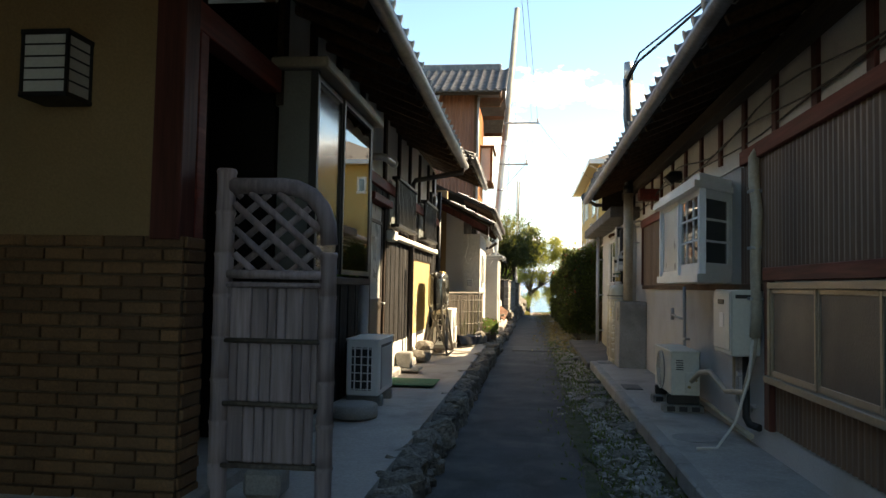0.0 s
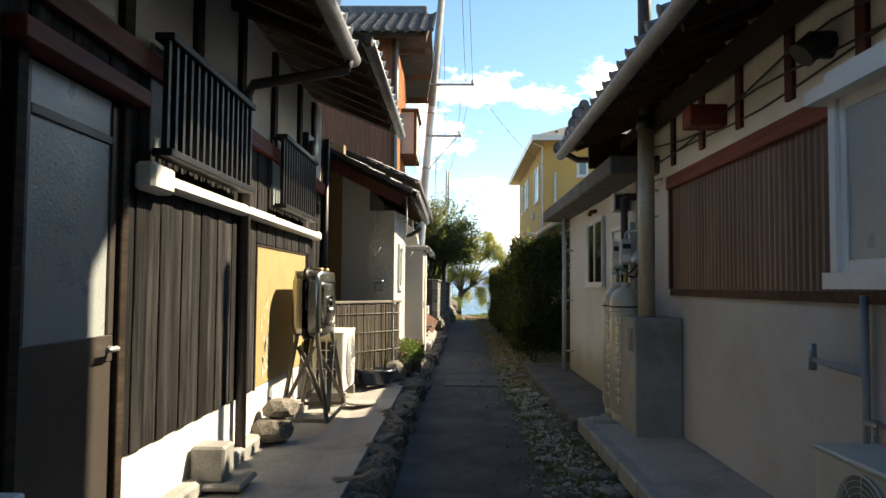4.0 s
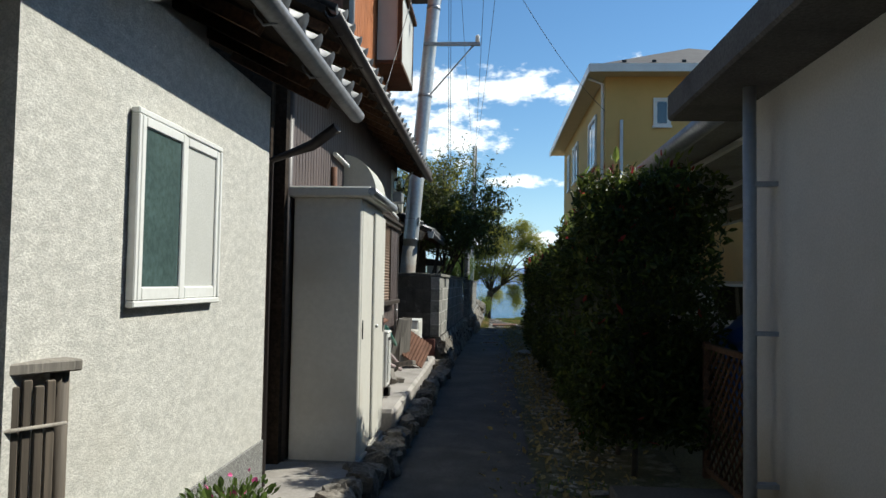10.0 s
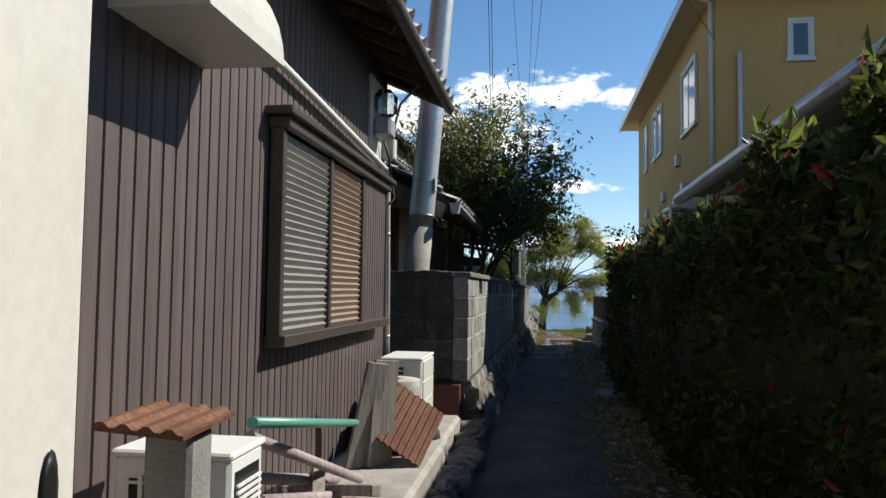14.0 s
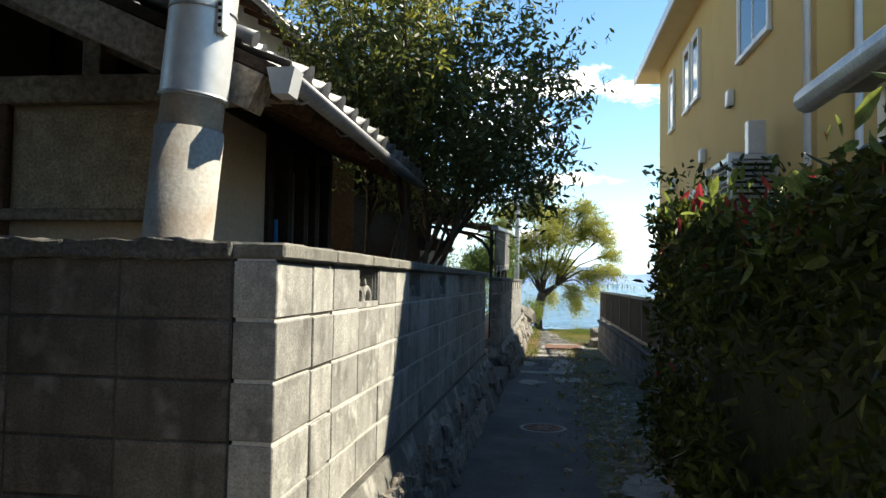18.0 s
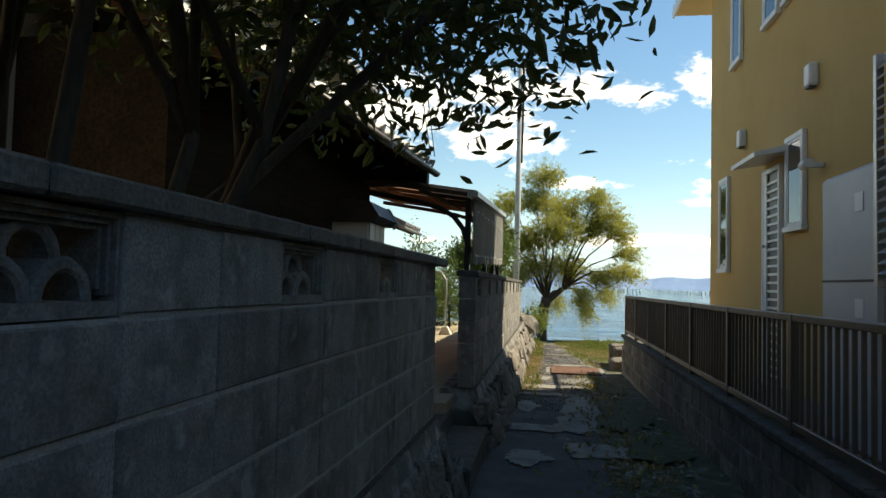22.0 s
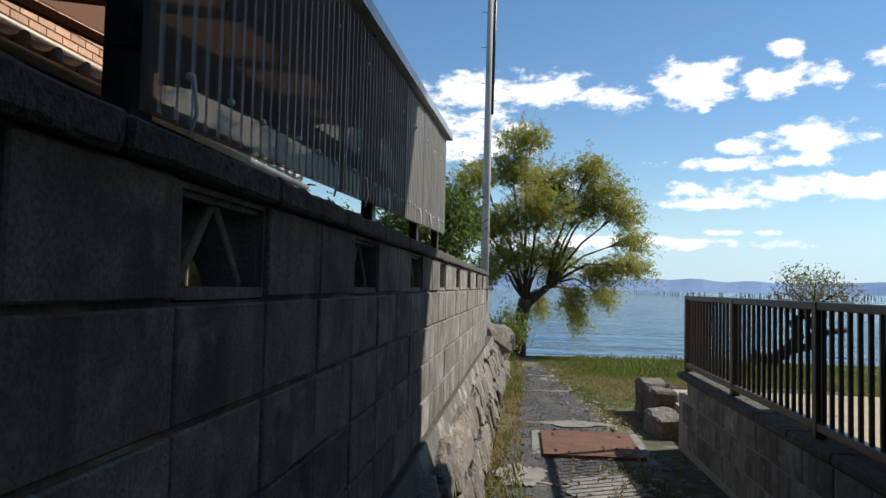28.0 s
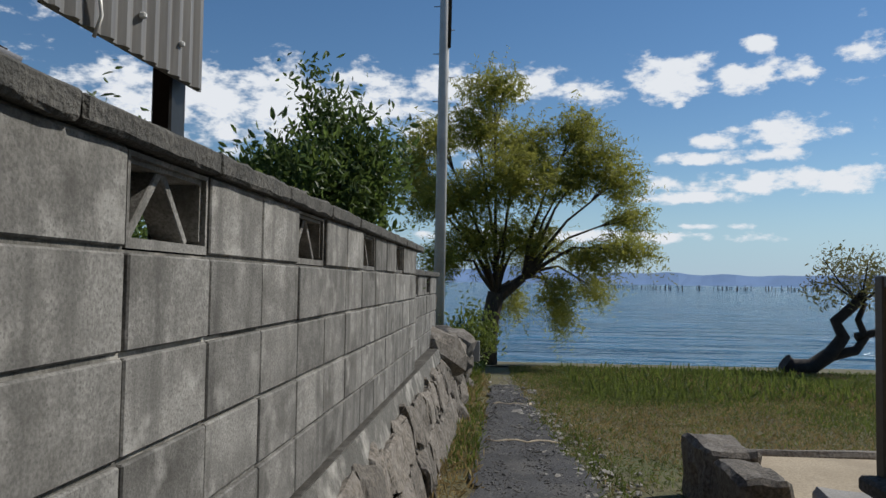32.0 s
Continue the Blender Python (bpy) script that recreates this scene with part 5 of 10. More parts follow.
    tiles(rf, (-3.6, 21.15, 7.02), (1, 0, 0), slope, 11, 14, TILE)
    bm = nb()
    bx(bm, -6, -0.95, 24.0, 24.3, 8.45, 8.7, 0.03)
    part("ridge", bm, TILE, h)
    bm = nb()
    slope_slab(bm, (-6, 27.3, 7.0), (1, 0, 0), (0, -1, 0.5), 5.15, 3.3, 0.08)
    part("back_roof", bm, TILE, h)
    prev = nb()
    slope_slab(prev, (-0.9, 21.15, 6.98), (1, 0, 0), slope, 0.05, 3.35, 0.2)
    part("barge_board", prev, RAFTER, h)
    for i in range(5):
        bm = nb()
        bx(bm, -1.62, -0.88, 21.9 + i * 1.1, 22.0 + i * 1.1, 6.75 + 0.4 * (2 - abs(2 - i)) * 0.9, 6.87 + 0.4 * (2 - abs(2 - i)) * 0.9)
        part("purlin", bm, RAFTER, h)
    bm = nb()
    tube(bm, [(-1.54, 21.8, 3.4), (-1.54, 21.8, 7.0)], 0.035, 8)
    part("downpipe", bm, PVC_G, h)
    return h


LOUVRE_G = mat("grey_louvre", (0.23, 0.22, 0.2), 0.5, var=0.15, bump=0.03)
LOUVRE = mat("tan_louvre", (0.27, 0.19, 0.135), 0.5, var=0.12, bump=0.03)
house_c()


# ---- metal shed ----
def shed():
    s = thing("storage_shed", -0.98, 18.9, 0.13, "tall cream steel storage shed with sliding doors", "shed")
    bm = nb()
    bx(bm, -1.24, -0.745, 18.32, 19.42, 0.16, 2.06, 0.008)
    part("body", bm, SHED, s)
    bm = nb()
    bx(bm, -1.28, -0.67, 18.28, 19.46, 2.06, 2.14, 0.012)
    part("roof", bm, SHED, s)
    for i, (a, c, x) in enumerate(((18.37, 18.88, -0.74), (18.84, 19.37, -0.72))):
        bm = nb()
        bx(bm, x - 0.02, x, a, c, 0.22, 2.0, 0.006)
        d = part("door", bm, SHED, s, "cream sliding door")
        bm = nb()
        lathe(bm, 0, 0, [(0.02, 0.0), (0.022, 0.004), (0.014, 0.006)], 14)
        bm.transform(pose(x, a + 0.06 if i == 0 else c - 0.06, 1.1, 0, 90, 0) @ Matrix.Diagonal((3.4, 1, 1, 1)))
        part("door_pull", bm, BLACKM, d)
    bm = nb()
    lathe(bm, 0, 0, [(0.012, 0), (0.014, 0.015), (0.008, 0.02)], 10)
    bm.transform(pose(-0.72, 18.92, 1.1, 0, 90, 0))
    part("lock_knob", bm, ALU_S, s)
    bm = nb()
    tube(bm, [(-0.66, 18.25, 2.1), (-0.66, 19.48, 2.1)], 0.03, 8)
    part("roof_rail", bm, GALV, s)
    bm = nb()
    bx(bm, -1.26, -0.72, 18.3, 19.44, 0.12, 0.17)
    part("base", bm, CONCRETE, s)


SHED = mat("cream_steel", (0.62, 0.6, 0.54), 0.45, var=0.05, fine=30, coarse=2, bump=0.02, stain=(0.45, 0.41, 0.33), stain_amt=0.35)
shed()


# ---- concrete block walls ----
def chunk(sx, sy, sz, material, name, b=0.006):
    bm = nb()
    bx(bm, -sx / 2, sx / 2, -sy / 2, sy / 2, -sz / 2, sz / 2, b)
    return to_mesh(bm, name, material)


def rough_cap(sx, sy, sz, seed, material, rough):
    """A worn coping slab with crumbled edges."""
    bm = nb()
    bx(bm, -sx / 2, sx / 2, -sy / 2, sy / 2, -sz / 2, sz / 2, 0.008)
    bmesh.ops.subdivide_edges(bm, edges=[e for e in bm.edges if e.calc_length() > 0.3], cuts=9)
    bmesh.ops.subdivide_edges(bm, edges=[e for e in bm.edges if e.calc_length() > 0.1], cuts=3)
    o = Vector((seed * 3.1, 0, seed))
    for v in bm.verts:
        c = v.co.copy()
        v.co += Vector((noise.noise(c * 14 + o), 0, noise.noise(c * 14 - o))) * 0.005 * rough + Vector((noise.noise(c * 40 + o), 0, noise.noise(c * 40 - o))) * 0.005 * rough
    return to_mesh(bm, "coping", material)


def stepped_frame(bm, a, zb, zt, steps=3):
    """Mouldings that step back from the face into the opening, and a sill."""
    for k in range(steps):
        o, x = 0.011 * k, 0.066 - 0.012 * k
        bx(bm, -0.06, x, -a + o, -a + o + 0.0105, -zb + o, zt - o)
        bx(bm, -0.06, x, a - o - 0.0105, a - o, -zb + o, zt - o)
        bx(bm, -0.06, x, -a + o + 0.0105, a - o - 0.0105, zt - o - 0.0105, zt - o)
    bx(bm, -0.06, 0.066, -a, a, -0.096, -zb)
    return a - 0.011 * steps, zt - 0.011 * steps


def rough_skin(bm, amount):
    for v in bm.verts:
        c = v.co.copy()
        v.co += Vector((noise.noise(c * 60), noise.noise(c * 60 + Vector((9, 0, 0))), noise.noise(c * 60 + Vector((0, 9, 0))))) * amount


def vent_fan(material):
    """A pierced block with three scallops in a stepped frame."""
    bm = nb()
    for cy, cz, x0, x1 in ((-0.079, -0.069, -0.04, 0.042), (0.079, -0.069, -0.04, 0.042), (0.0, -0.001, -0.046, 0.034)):
        rings = []
        for k in range(15):
            t = math.pi * k / 14
            rings.append([bm.verts.new((x, cy + r * math.cos(t), cz + r * math.sin(t))) for x, r in ((x0, 0.079), (x1 - 0.008, 0.079), (x1, 0.073), (x1, 0.058), (x1 - 0.006, 0.051), (x0, 0.051))])
        for p, q in zip(rings, rings[1:]):
            for i in range(6):
                bm.faces.new((p[i], p[(i + 1) % 6], q[(i + 1) % 6], q[i]))
        bm.faces.new(rings[0])
        bm.faces.new(rings[-1][::-1])
    rough_skin(bm, 0.002)
    stepped_frame(bm, 0.194, 0.069, 0.094)
    return to_mesh(bm, "vent_block", material)


def vent_tri(material):
    """A pierced block with a triangle of struts in a stepped frame."""
    bm = nb()
    for s in (-1, 1):
        L = math.hypot(0.13, 0.15)
        bx(bm, -0.035, 0.04, -0.012, 0.012, -L / 2, L / 2, 0.003, pose(0, s * 0.07, 0.002, s * math.degrees(math.atan2(0.13, 0.15)), 0, 0))
    rough_skin(bm, 0.002)
    stepped_frame(bm, 0.194, 0.075, 0.094, 2)
    return to_mesh(bm, "vent_block", material)


def block_wall(name, label, x_of, y0, y1, z0, rows, vents, vent_mesh, south=None, mort=MORTAR, cap_h=0.055, sunk=0.012, gap=0.012, lead=(), cap_m=CAP, blk=BLOCK):
    """Rows of blocks along y; vents: indices of pierced blocks in the top row."""
    w = tagged(thing(name, x_of(y0), (y0 + y1) / 2, z0, label, "block wall"), kind="structure")
    n = int(round((y1 - y0) / 0.4))
    T = 0.15
    bm = nb()
    P = [(x_of(y0 + 0.4 * i), y0 + 0.4 * i) for i in range(n + 1)]
    top = z0 + rows * 0.2
    for (xa, ya), (xb, yb), i in zip(P, P[1:], range(n)):
        tz = top - 0.2 if i in vents else top
        q = [(xa - sunk, ya), (xb - sunk, yb), (xb - T + 0.012, yb), (xa - T + 0.012, ya)]
        A, B = [bm.verts.new((*p, z0)) for p in q], [bm.verts.new((*p, tz)) for p in q]
        bm.faces.new(A[::-1])
        bm.faces.new(B)
        for k in range(4):
            bm.faces.new((A[k], A[(k + 1) % 4], B[(k + 1) % 4], B[k]))
    part("mortar", bm, mort, w, "mortar joints")
    full = chunk(T, 0.4 - gap * (0.7 if mort is MORTAR else 0.35), 0.2 - gap, blk, "block", 0.004)
    rng = random.Random(len(name) + n)
    for r in range(rows):
        for i in range(n):
            y = y0 + 0.4 * i + 0.2
            m = Matrix.Translation((x_of(y) - T / 2 + rng.uniform(-.003, .003), y, z0 + 0.1 + 0.2 * r)) @ Matrix.Rotation(math.atan2(x_of(y) - x_of(y + 0.4), 0.4), 4, "Z")
            if r == rows - 1 and i in vents:
                piece("vent_block", vent_mesh, w, m)
            else:
                piece("block", full, w, m)
    # cut blocks that make up the length at the wall's end
    for ya, yb in lead:
        cut = chunk(T, yb - ya - gap * 0.3, 0.2 - gap, blk, "block", 0.004)
        for r in range(rows):
            ym = (ya + yb) / 2
            piece("block", cut, w, Matrix.Translation((x_of(ym) - T / 2 + rng.uniform(-.003, .003), ym, z0 + 0.1 + 0.2 * r)))
    if lead:
        ya = lead[0][0]
        bm = nb()
        bx(bm, x_of(ya) - T + 0.012, x_of(ya) - sunk, ya + 0.006, y0, z0, top)
        part("mortar", bm, mort, w)
        y0 = ya
    caps = [rough_cap(T + 0.05, 0.596, cap_h, k, cap_m, 1.0 if cap_m is CAP else 0.35) for k in range(4)]
    cap = caps[0]
    for i in range(int((y1 - y0) / 0.6) + 1):
        y = y0 + 0.3 + 0.6 * i
        if y - 0.3 > y1 - 0.1:
            break
        piece("coping", caps[i % 4], w, Matrix.Translation((x_of(y) - T / 2, y, top + cap_h / 2)) @ Matrix.Rotation(math.atan2(x_of(y) - x_of(y + 0.4), 0.4), 4, "Z"))
    if south:
        xa, xb = south
        nx = int((xb - xa) / 0.4)
        # south return: darker block colour carries the shade of this side
        shade_blk = chunk(T, 0.4 - gap * 0.7, 0.2 - gap * 0.6, BLOCK_SHADE, "block", 0.004)
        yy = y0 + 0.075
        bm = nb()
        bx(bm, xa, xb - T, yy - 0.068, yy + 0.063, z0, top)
        part("mortar", bm, BLOCK_SHADE, w)
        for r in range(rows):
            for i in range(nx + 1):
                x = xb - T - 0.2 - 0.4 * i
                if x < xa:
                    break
                piece("block", shade_blk, w, Matrix.Translation((x, yy, z0 + 0.1 + 0.2 * r)) @ Matrix.Rotation(math.pi / 2, 4, "Z"))
        pebbly = rough_cap(T + 0.06, 0.596, cap_h + 0.01, 7, CAP, 2.2)
        for i in range(int((xb - xa) / 0.6)):
            piece("coping", pebbly, w, Matrix.Translation((xb - T - 0.3 - 0.6 * i, yy, top + cap_h / 2)) @ Matrix.Rotation(math.pi / 2, 4, "Z"))
    return w


FAN, TRI = vent_fan(BLOCK_G), vent_tri(BLOCK)
xc = lambda y: float(np.interp(y, [25.3, 32.8], [-0.66, -0.54]))
xb = lambda y: float(np.interp(y, [34.3, 45.4], [-0.45, -0.43]))
block_wall("garden_wall", "grey concrete block garden wall with pierced scallop blocks", xc, 26.02, 32.82, 0.55, 5, (1, 4, 7, 10, 13, 16), FAN, south=(-2.6, xc(25.35)), mort=MORTAR_W, sunk=0.006, gap=0.013, blk=BLOCK_G, lead=((25.38, 25.755), (25.755, 26.02)), cap_m=CAP_L)
block_wall("block_wall", "weathered concrete block wall with pierced triangle blocks", xb, 34.77, 45.57, 0.5, 5, (0, 3, 6, 9, 12, 15, 18, 21, 24), TRI, lead=((34.57, 34.77),))
block_wall("low_block_wall", "lower end of the concrete block wall", lambda y: -0.5, 45.59, 48.39, 0.5, 4, (1, 4), TRI)


def wall_foot(name, x_of, y0, y1, ztop, out, label, seed):
    """A battered footing of rough stones under a block wall."""
    p = tagged(thing(name, x_of(y0), (y0 + y1) / 2, 0, label, "stone footing"), kind="structure")
    bm = nb()
    prev = None
    n = int((y1 - y0) / 0.25)
    for i in range(n + 1):
        y = y0 + (y1 - y0) * i / n
        z = road_z(y)
        j = 0.03 * noise.noise(Vector((y * 3, seed, 0)))
        cur = [bm.verts.new(q) for q in ((x_of(y) - 0.3, y, z - 0.2), (x_of(y) - 0.3, y, ztop - 0.01), (x_of(y) + 0.03, y, ztop - 0.01), (x_of(y) + out * 0.8 + j, y, z + 0.05), (x_of(y) + out * 0.8 + j, y, z - 0.2))]
        if prev:
            for k in range(4):
                bm.faces.new((prev[k], cur[k], cur[k + 1], prev[k + 1]))
        else:
            bm.faces.new(cur)
        prev = cur
    bm.faces.new(prev)
    part("bedding", bm, MORTAR, p)
    bm = nb()
    prev = None
    for i in range(n + 1):
        y = y0 + (y1 - y0) * i / n
        cur = [bm.verts.new(p) for p in ((x_of(y) - 0.2, y, ztop - 0.1), (x_of(y) - 0.2, y, ztop - 0.004), (x_of(y) + 0.02, y, ztop - 0.004), (x_of(y) + 0.06, y, ztop - 0.13))]
        if prev:
            for k in range(3):
                bm.faces.new((prev[k], cur[k], cur[k + 1], prev[k + 1]))
        prev = cur
    # strip takes the block colour that has shade painted in
    part("base_strip", bm, BLOCK_SHADE, p, "sloping concrete strip under the blocks")
    rng = random.Random(seed)
    for lev in range(2):
        y = y0 - 0.1 * lev
        while y < y1 - 0.1:
            s = rng.uniform(0.14, 0.3)
            z0 = road_z(y)
            f = (lev + 0.42) / 2.15
            hgt = (ztop - 0.08 - z0) / 3.7 * rng.uniform(0.9, 1.2)
            m = Matrix.Translation((x_of(y) + 0.02 + out * (1 - f) * 0.75, y + s, z0 + (ztop - 0.08 - z0) * f)) @ Euler((rng.uniform(-.25, .25), -0.25, rng.uniform(-.15, .15))).to_matrix().to_4x4() @ Matrix.Diagonal((rng.uniform(0.06, 0.1), s, hgt, 1))
            piece("stone", rng.choice(CRAGS), p, m)
            y += s * 1.7


wall_foot("wall_footing", xc, 25.42, 32.8, 0.55, 0.2, "battered stone footing of the garden wall", 11)
wall_foot("wall_footing", xb, 34.55, 49.5, 0.5, 0.26, "battered rough stone footing of the block wall", 12)


# ---- fence and low wall on the other side ----
def right_fence():
    w = tagged(thing("low_wall", 1.65, 36, 0, "low concrete block wall carrying the fence", "block wall"), kind="structure")
    X = 1.62
    bm = nb()
    bx(bm, X, X + 0.15, 24, 42.3, -0.3, 0.36)
    part("core", bm, CONCRETE, w)
    full = chunk(0.16, 0.388, 0.188, BLOCK, "block")
    for r in range(3):
        for i in range(31):
            y = 29.9 + 0.4 * i + (0.0 if r % 2 else 0.2)
            if y < 42.0:
                piece("block", full, w, Matrix.Translation((X + 0.07, y, -0.0 + 0.2 * r)))
    for i in range(30):
        piece("coping", FCAP, w, Matrix.Translation((X + 0.075, 24.3 + 0.6 * i + 0.3, 0.53)))
    f = thing("metal_fence", X + 0.075, 35, 0.56, "dark bronze metal railing with upright bars", "fence")
    for z in (0.62, 1.27):
        bm = nb()
        bx(bm, X + 0.05, X + 0.1, 24, 42.3, z - 0.02, z + 0.025, 0.005)
        part("rail", bm, BROWNM, f)
    b = nb()
    bx(b, -0.011, 0.011, -0.0085, 0.0085, 0.62, 1.26)
    me = to_mesh(b, "bar", BROWNM)
    for i in range(166):
        piece("bar", me, f, Matrix.Translation((X + 0.075, 24.1 + i * 0.109, 0)))
    for i in range(12):
        bm = nb()
        bx(bm, X + 0.045, X + 0.105, 42.24 - 1.59 * i, 42.3 - 1.59 * i, 0.53, 1.295, 0.005)
        part("post", bm, BROWNM, f)


FCAP = chunk(0.2, 0.59, 0.06, CAP, "coping", 0.012)
right_fence()


# ---- yellow house ----
def yellow_house():
    h = thing("yellow_house", 6, 36, 0.1, "two-storey house with yellow render and white trim", "house")
    X, Y0, Y1 = 2.88, 30.75, 40.7
    bm = nb()
    bx(bm, X, 8.2, Y0, Y1, -0.2, 6.5)
    part("wall", bm, YELLOW, h, "yellow rendered wall")
    E, EF = 0.6, 1.05          # overhang to the sides, and at the lake end
    zc = 6.46
    bm = nb()
    bx(bm, X - 0.45, 8.2 + E, Y0 - E, Y1 + EF, zc, zc + 0.05)
    part("soffit", bm, SOFFIT, h, "cream soffit")
    bm = nb()
    bx(bm, X - 0.48, X - 0.45, Y0 - E, Y1 + EF, zc - 0.05, zc + 0.14)
    bx(bm, X - 0.45, 8.2 + E, Y0 - E - 0.03, Y0 - E, zc - 0.05, zc + 0.14)
    part("fascia", bm, WHITEM, h, "white fascia and gutter")
    cx, ry0, ry1, rz = (X + 8.2) / 2, Y0 + 2.7, Y1 - 2.7, zc + 1.55
    bm = nb()
    c = [bm.verts.new(p) for p in ((X - 0.45, Y0 - E, zc + 0.1), (8.2 + E, Y0 - E, zc + 0.1), (8.2 + E, Y1 + EF, zc + 0.1), (X - 0.45, Y1 + EF, zc + 0.1), (cx, ry0, rz), (cx, ry1, rz))]
    for f in ((0, 1, 4), (1, 2, 5, 4), (2, 3, 5), (3, 0, 4, 5), (3, 2, 1, 0)):
        bm.faces.new([c[i] for i in f])
    part("roof", bm, ROOF_G, h, "grey slate hipped roof")
    bm = nb()
    bx(bm, 5.6, 8.2, 25.1, Y0, -0.2, 4.1)
    part("wing", bm, YELLOW, h, "yellow rendered wing behind the carport")
    bm = nb()
    prism(bm, [(5.3, 4.1), (8.5, 4.1), (8.5, 4.2), (5.3, 4.2)], 1, 24.8, Y0 - 0.6)
    part("wing_roof", bm, ROOF_G, h)
    for k in range(7):
        yy = Y0 - 0.1
        xx = 3.3 + k * 0.7
        zz = zc + 0.1 + 1.45 * (yy - Y0 + E) / (ry0 - Y0 + E) + 0.03
        bm = nb()
        bx(bm, xx - 0.05, xx + 0.05, yy - 0.02, yy + 0.02, zz - 0.04, zz + 0.03, 0.006)
        part("snow_guard", bm, BLACKM, h)
    for y0, y1, z0, z1, n in ((32.25, 33.55, 4.6, 5.82, 2), (36.25, 36.72, 4.78, 5.9, 1), (37.05, 37.52, 4.78, 5.9, 1), (38.72, 39.14, 4.74, 5.9, 1), (39.42, 39.86, 1.76, 3.08, 1), (36.15, 36.62, 2.15, 3.1, 1)):
        framed_window(h, "window", 0, X - 0.003, y0, y1, z0, z1, WHITEM, GLASS_D, n, 0.06, -0.05, inner=CURTAIN)
    framed_window(h, "window", 1, Y0 - 0.003, 4.06, 4.35, 5.28, 5.88, WHITEM, GLASS_D, 1, 0.06, -0.05, inner=CURTAIN)
    da, db, dt = 36.88, 37.58, 2.92
    d = part("back_door", bx(bx(bx(nb(), X - 0.05, X, da, da + 0.06, 0.3, dt, 0.004), X - 0.05, X, db - 0.06, db, 0.3, dt, 0.004), X - 0.05, X, da + 0.06, db - 0.06, dt - 0.06, dt, 0.004), WHITEM, h, "dark louvred back door in a white frame")
    bm = nb()
    bx(bm, X - 0.02, X - 0.004, da + 0.06, db - 0.06, 0.3, dt - 0.06)
    part("door_leaf", bm, BROWNM, d)
    for i in range(24):
        bm = nb()
        bx(bm, X - 0.04, X - 0.02, da + 0.06, db - 0.2, 0.42 + i * 0.1, 0.45 + i * 0.1)
        part("slat", bm, WHITEM, d)
    bm = nb()
    bx(bm, X - 0.045, X - 0.02, db - 0.2, db - 0.06, 0.3, dt - 0.06, 0.004)
    part("stile", bm, WHITEM, d)
    bm = nb()
    tube(bm, [(X - 0.05, db - 0.14, 1.98), (X - 0.09, db - 0.14, 1.98), (X - 0.09, db - 0.25, 1.98)], 0.012, 6)
    part("door_handle", bm, ALU_S, d)
    bm = nb()
    prism(bm, [(X - 0.4, 2.95), (X, 3.02), (X, 3.1), (X - 0.4, 3.0)], 1, 36.6, 37.65)
    part("canopy", bm, WHITEM, d)
    for x, y in ((X - 0.06, Y0 + 0.1),):
        bm = nb()
        tube(bm, [(x, y, 0), (x, y, 6.3), (X - 0.4, y, 6.45)], 0.04, 8)
        part("downpipe", bm, WHITEM, h)
    bm = nb()
    tube(bm, [(3.25, Y0 - 0.05, 0), (3.25, Y0 - 0.05, 5.4)], 0.04, 8)
    part("conduit", bm, WHITEM, h)
    return h


SOFFIT = mat("cream_soffit", (0.6, 0.5, 0.3), 0.8, var=0.05)
ROOF_G = mat("slate_roofing", (0.085, 0.078, 0.074), 0.75, var=0.2, fine=20, coarse=3, bump=0.2)
yellow_house()


# ---- carport canopy beside the hedge ----
def carport():
    c = thing("carport_canopy", 3, 22.6, 2.6, "white-edged carport canopy with a ribbed roof", "carport")
    bm = nb()
    slope_slab(bm, (1.75, 17.5, 2.62), (0, 1, 0), (1, 0, 0.04), 10.0, 4.5, 0.03)
    part("roof_sheet", bm, CORR_GR, c)
    g = part("gutter", tube(nb(), [(1.72, 17.5, 2.64), (1.72, 27.6, 2.58)], 0.075, 10), GALV, c)
    b = nb()
    bx(b, -0.02, 0.02, 0, 10.0, -0.02, 0.02)
    me = to_mesh(b, "purlin", WHITEM)
    for i in range(6):
        piece("purlin", me, c, Matrix.Translation((2.1 + i * 0.75, 17.5, 2.58)))
    for y in (18.2, 27.3):
        bm = nb()
        bx(bm, 2.0, 2.1, y - 0.05, y + 0.05, 0, 2.6, 0.005)
        part("post", bm, WHITEM, c)


carport()


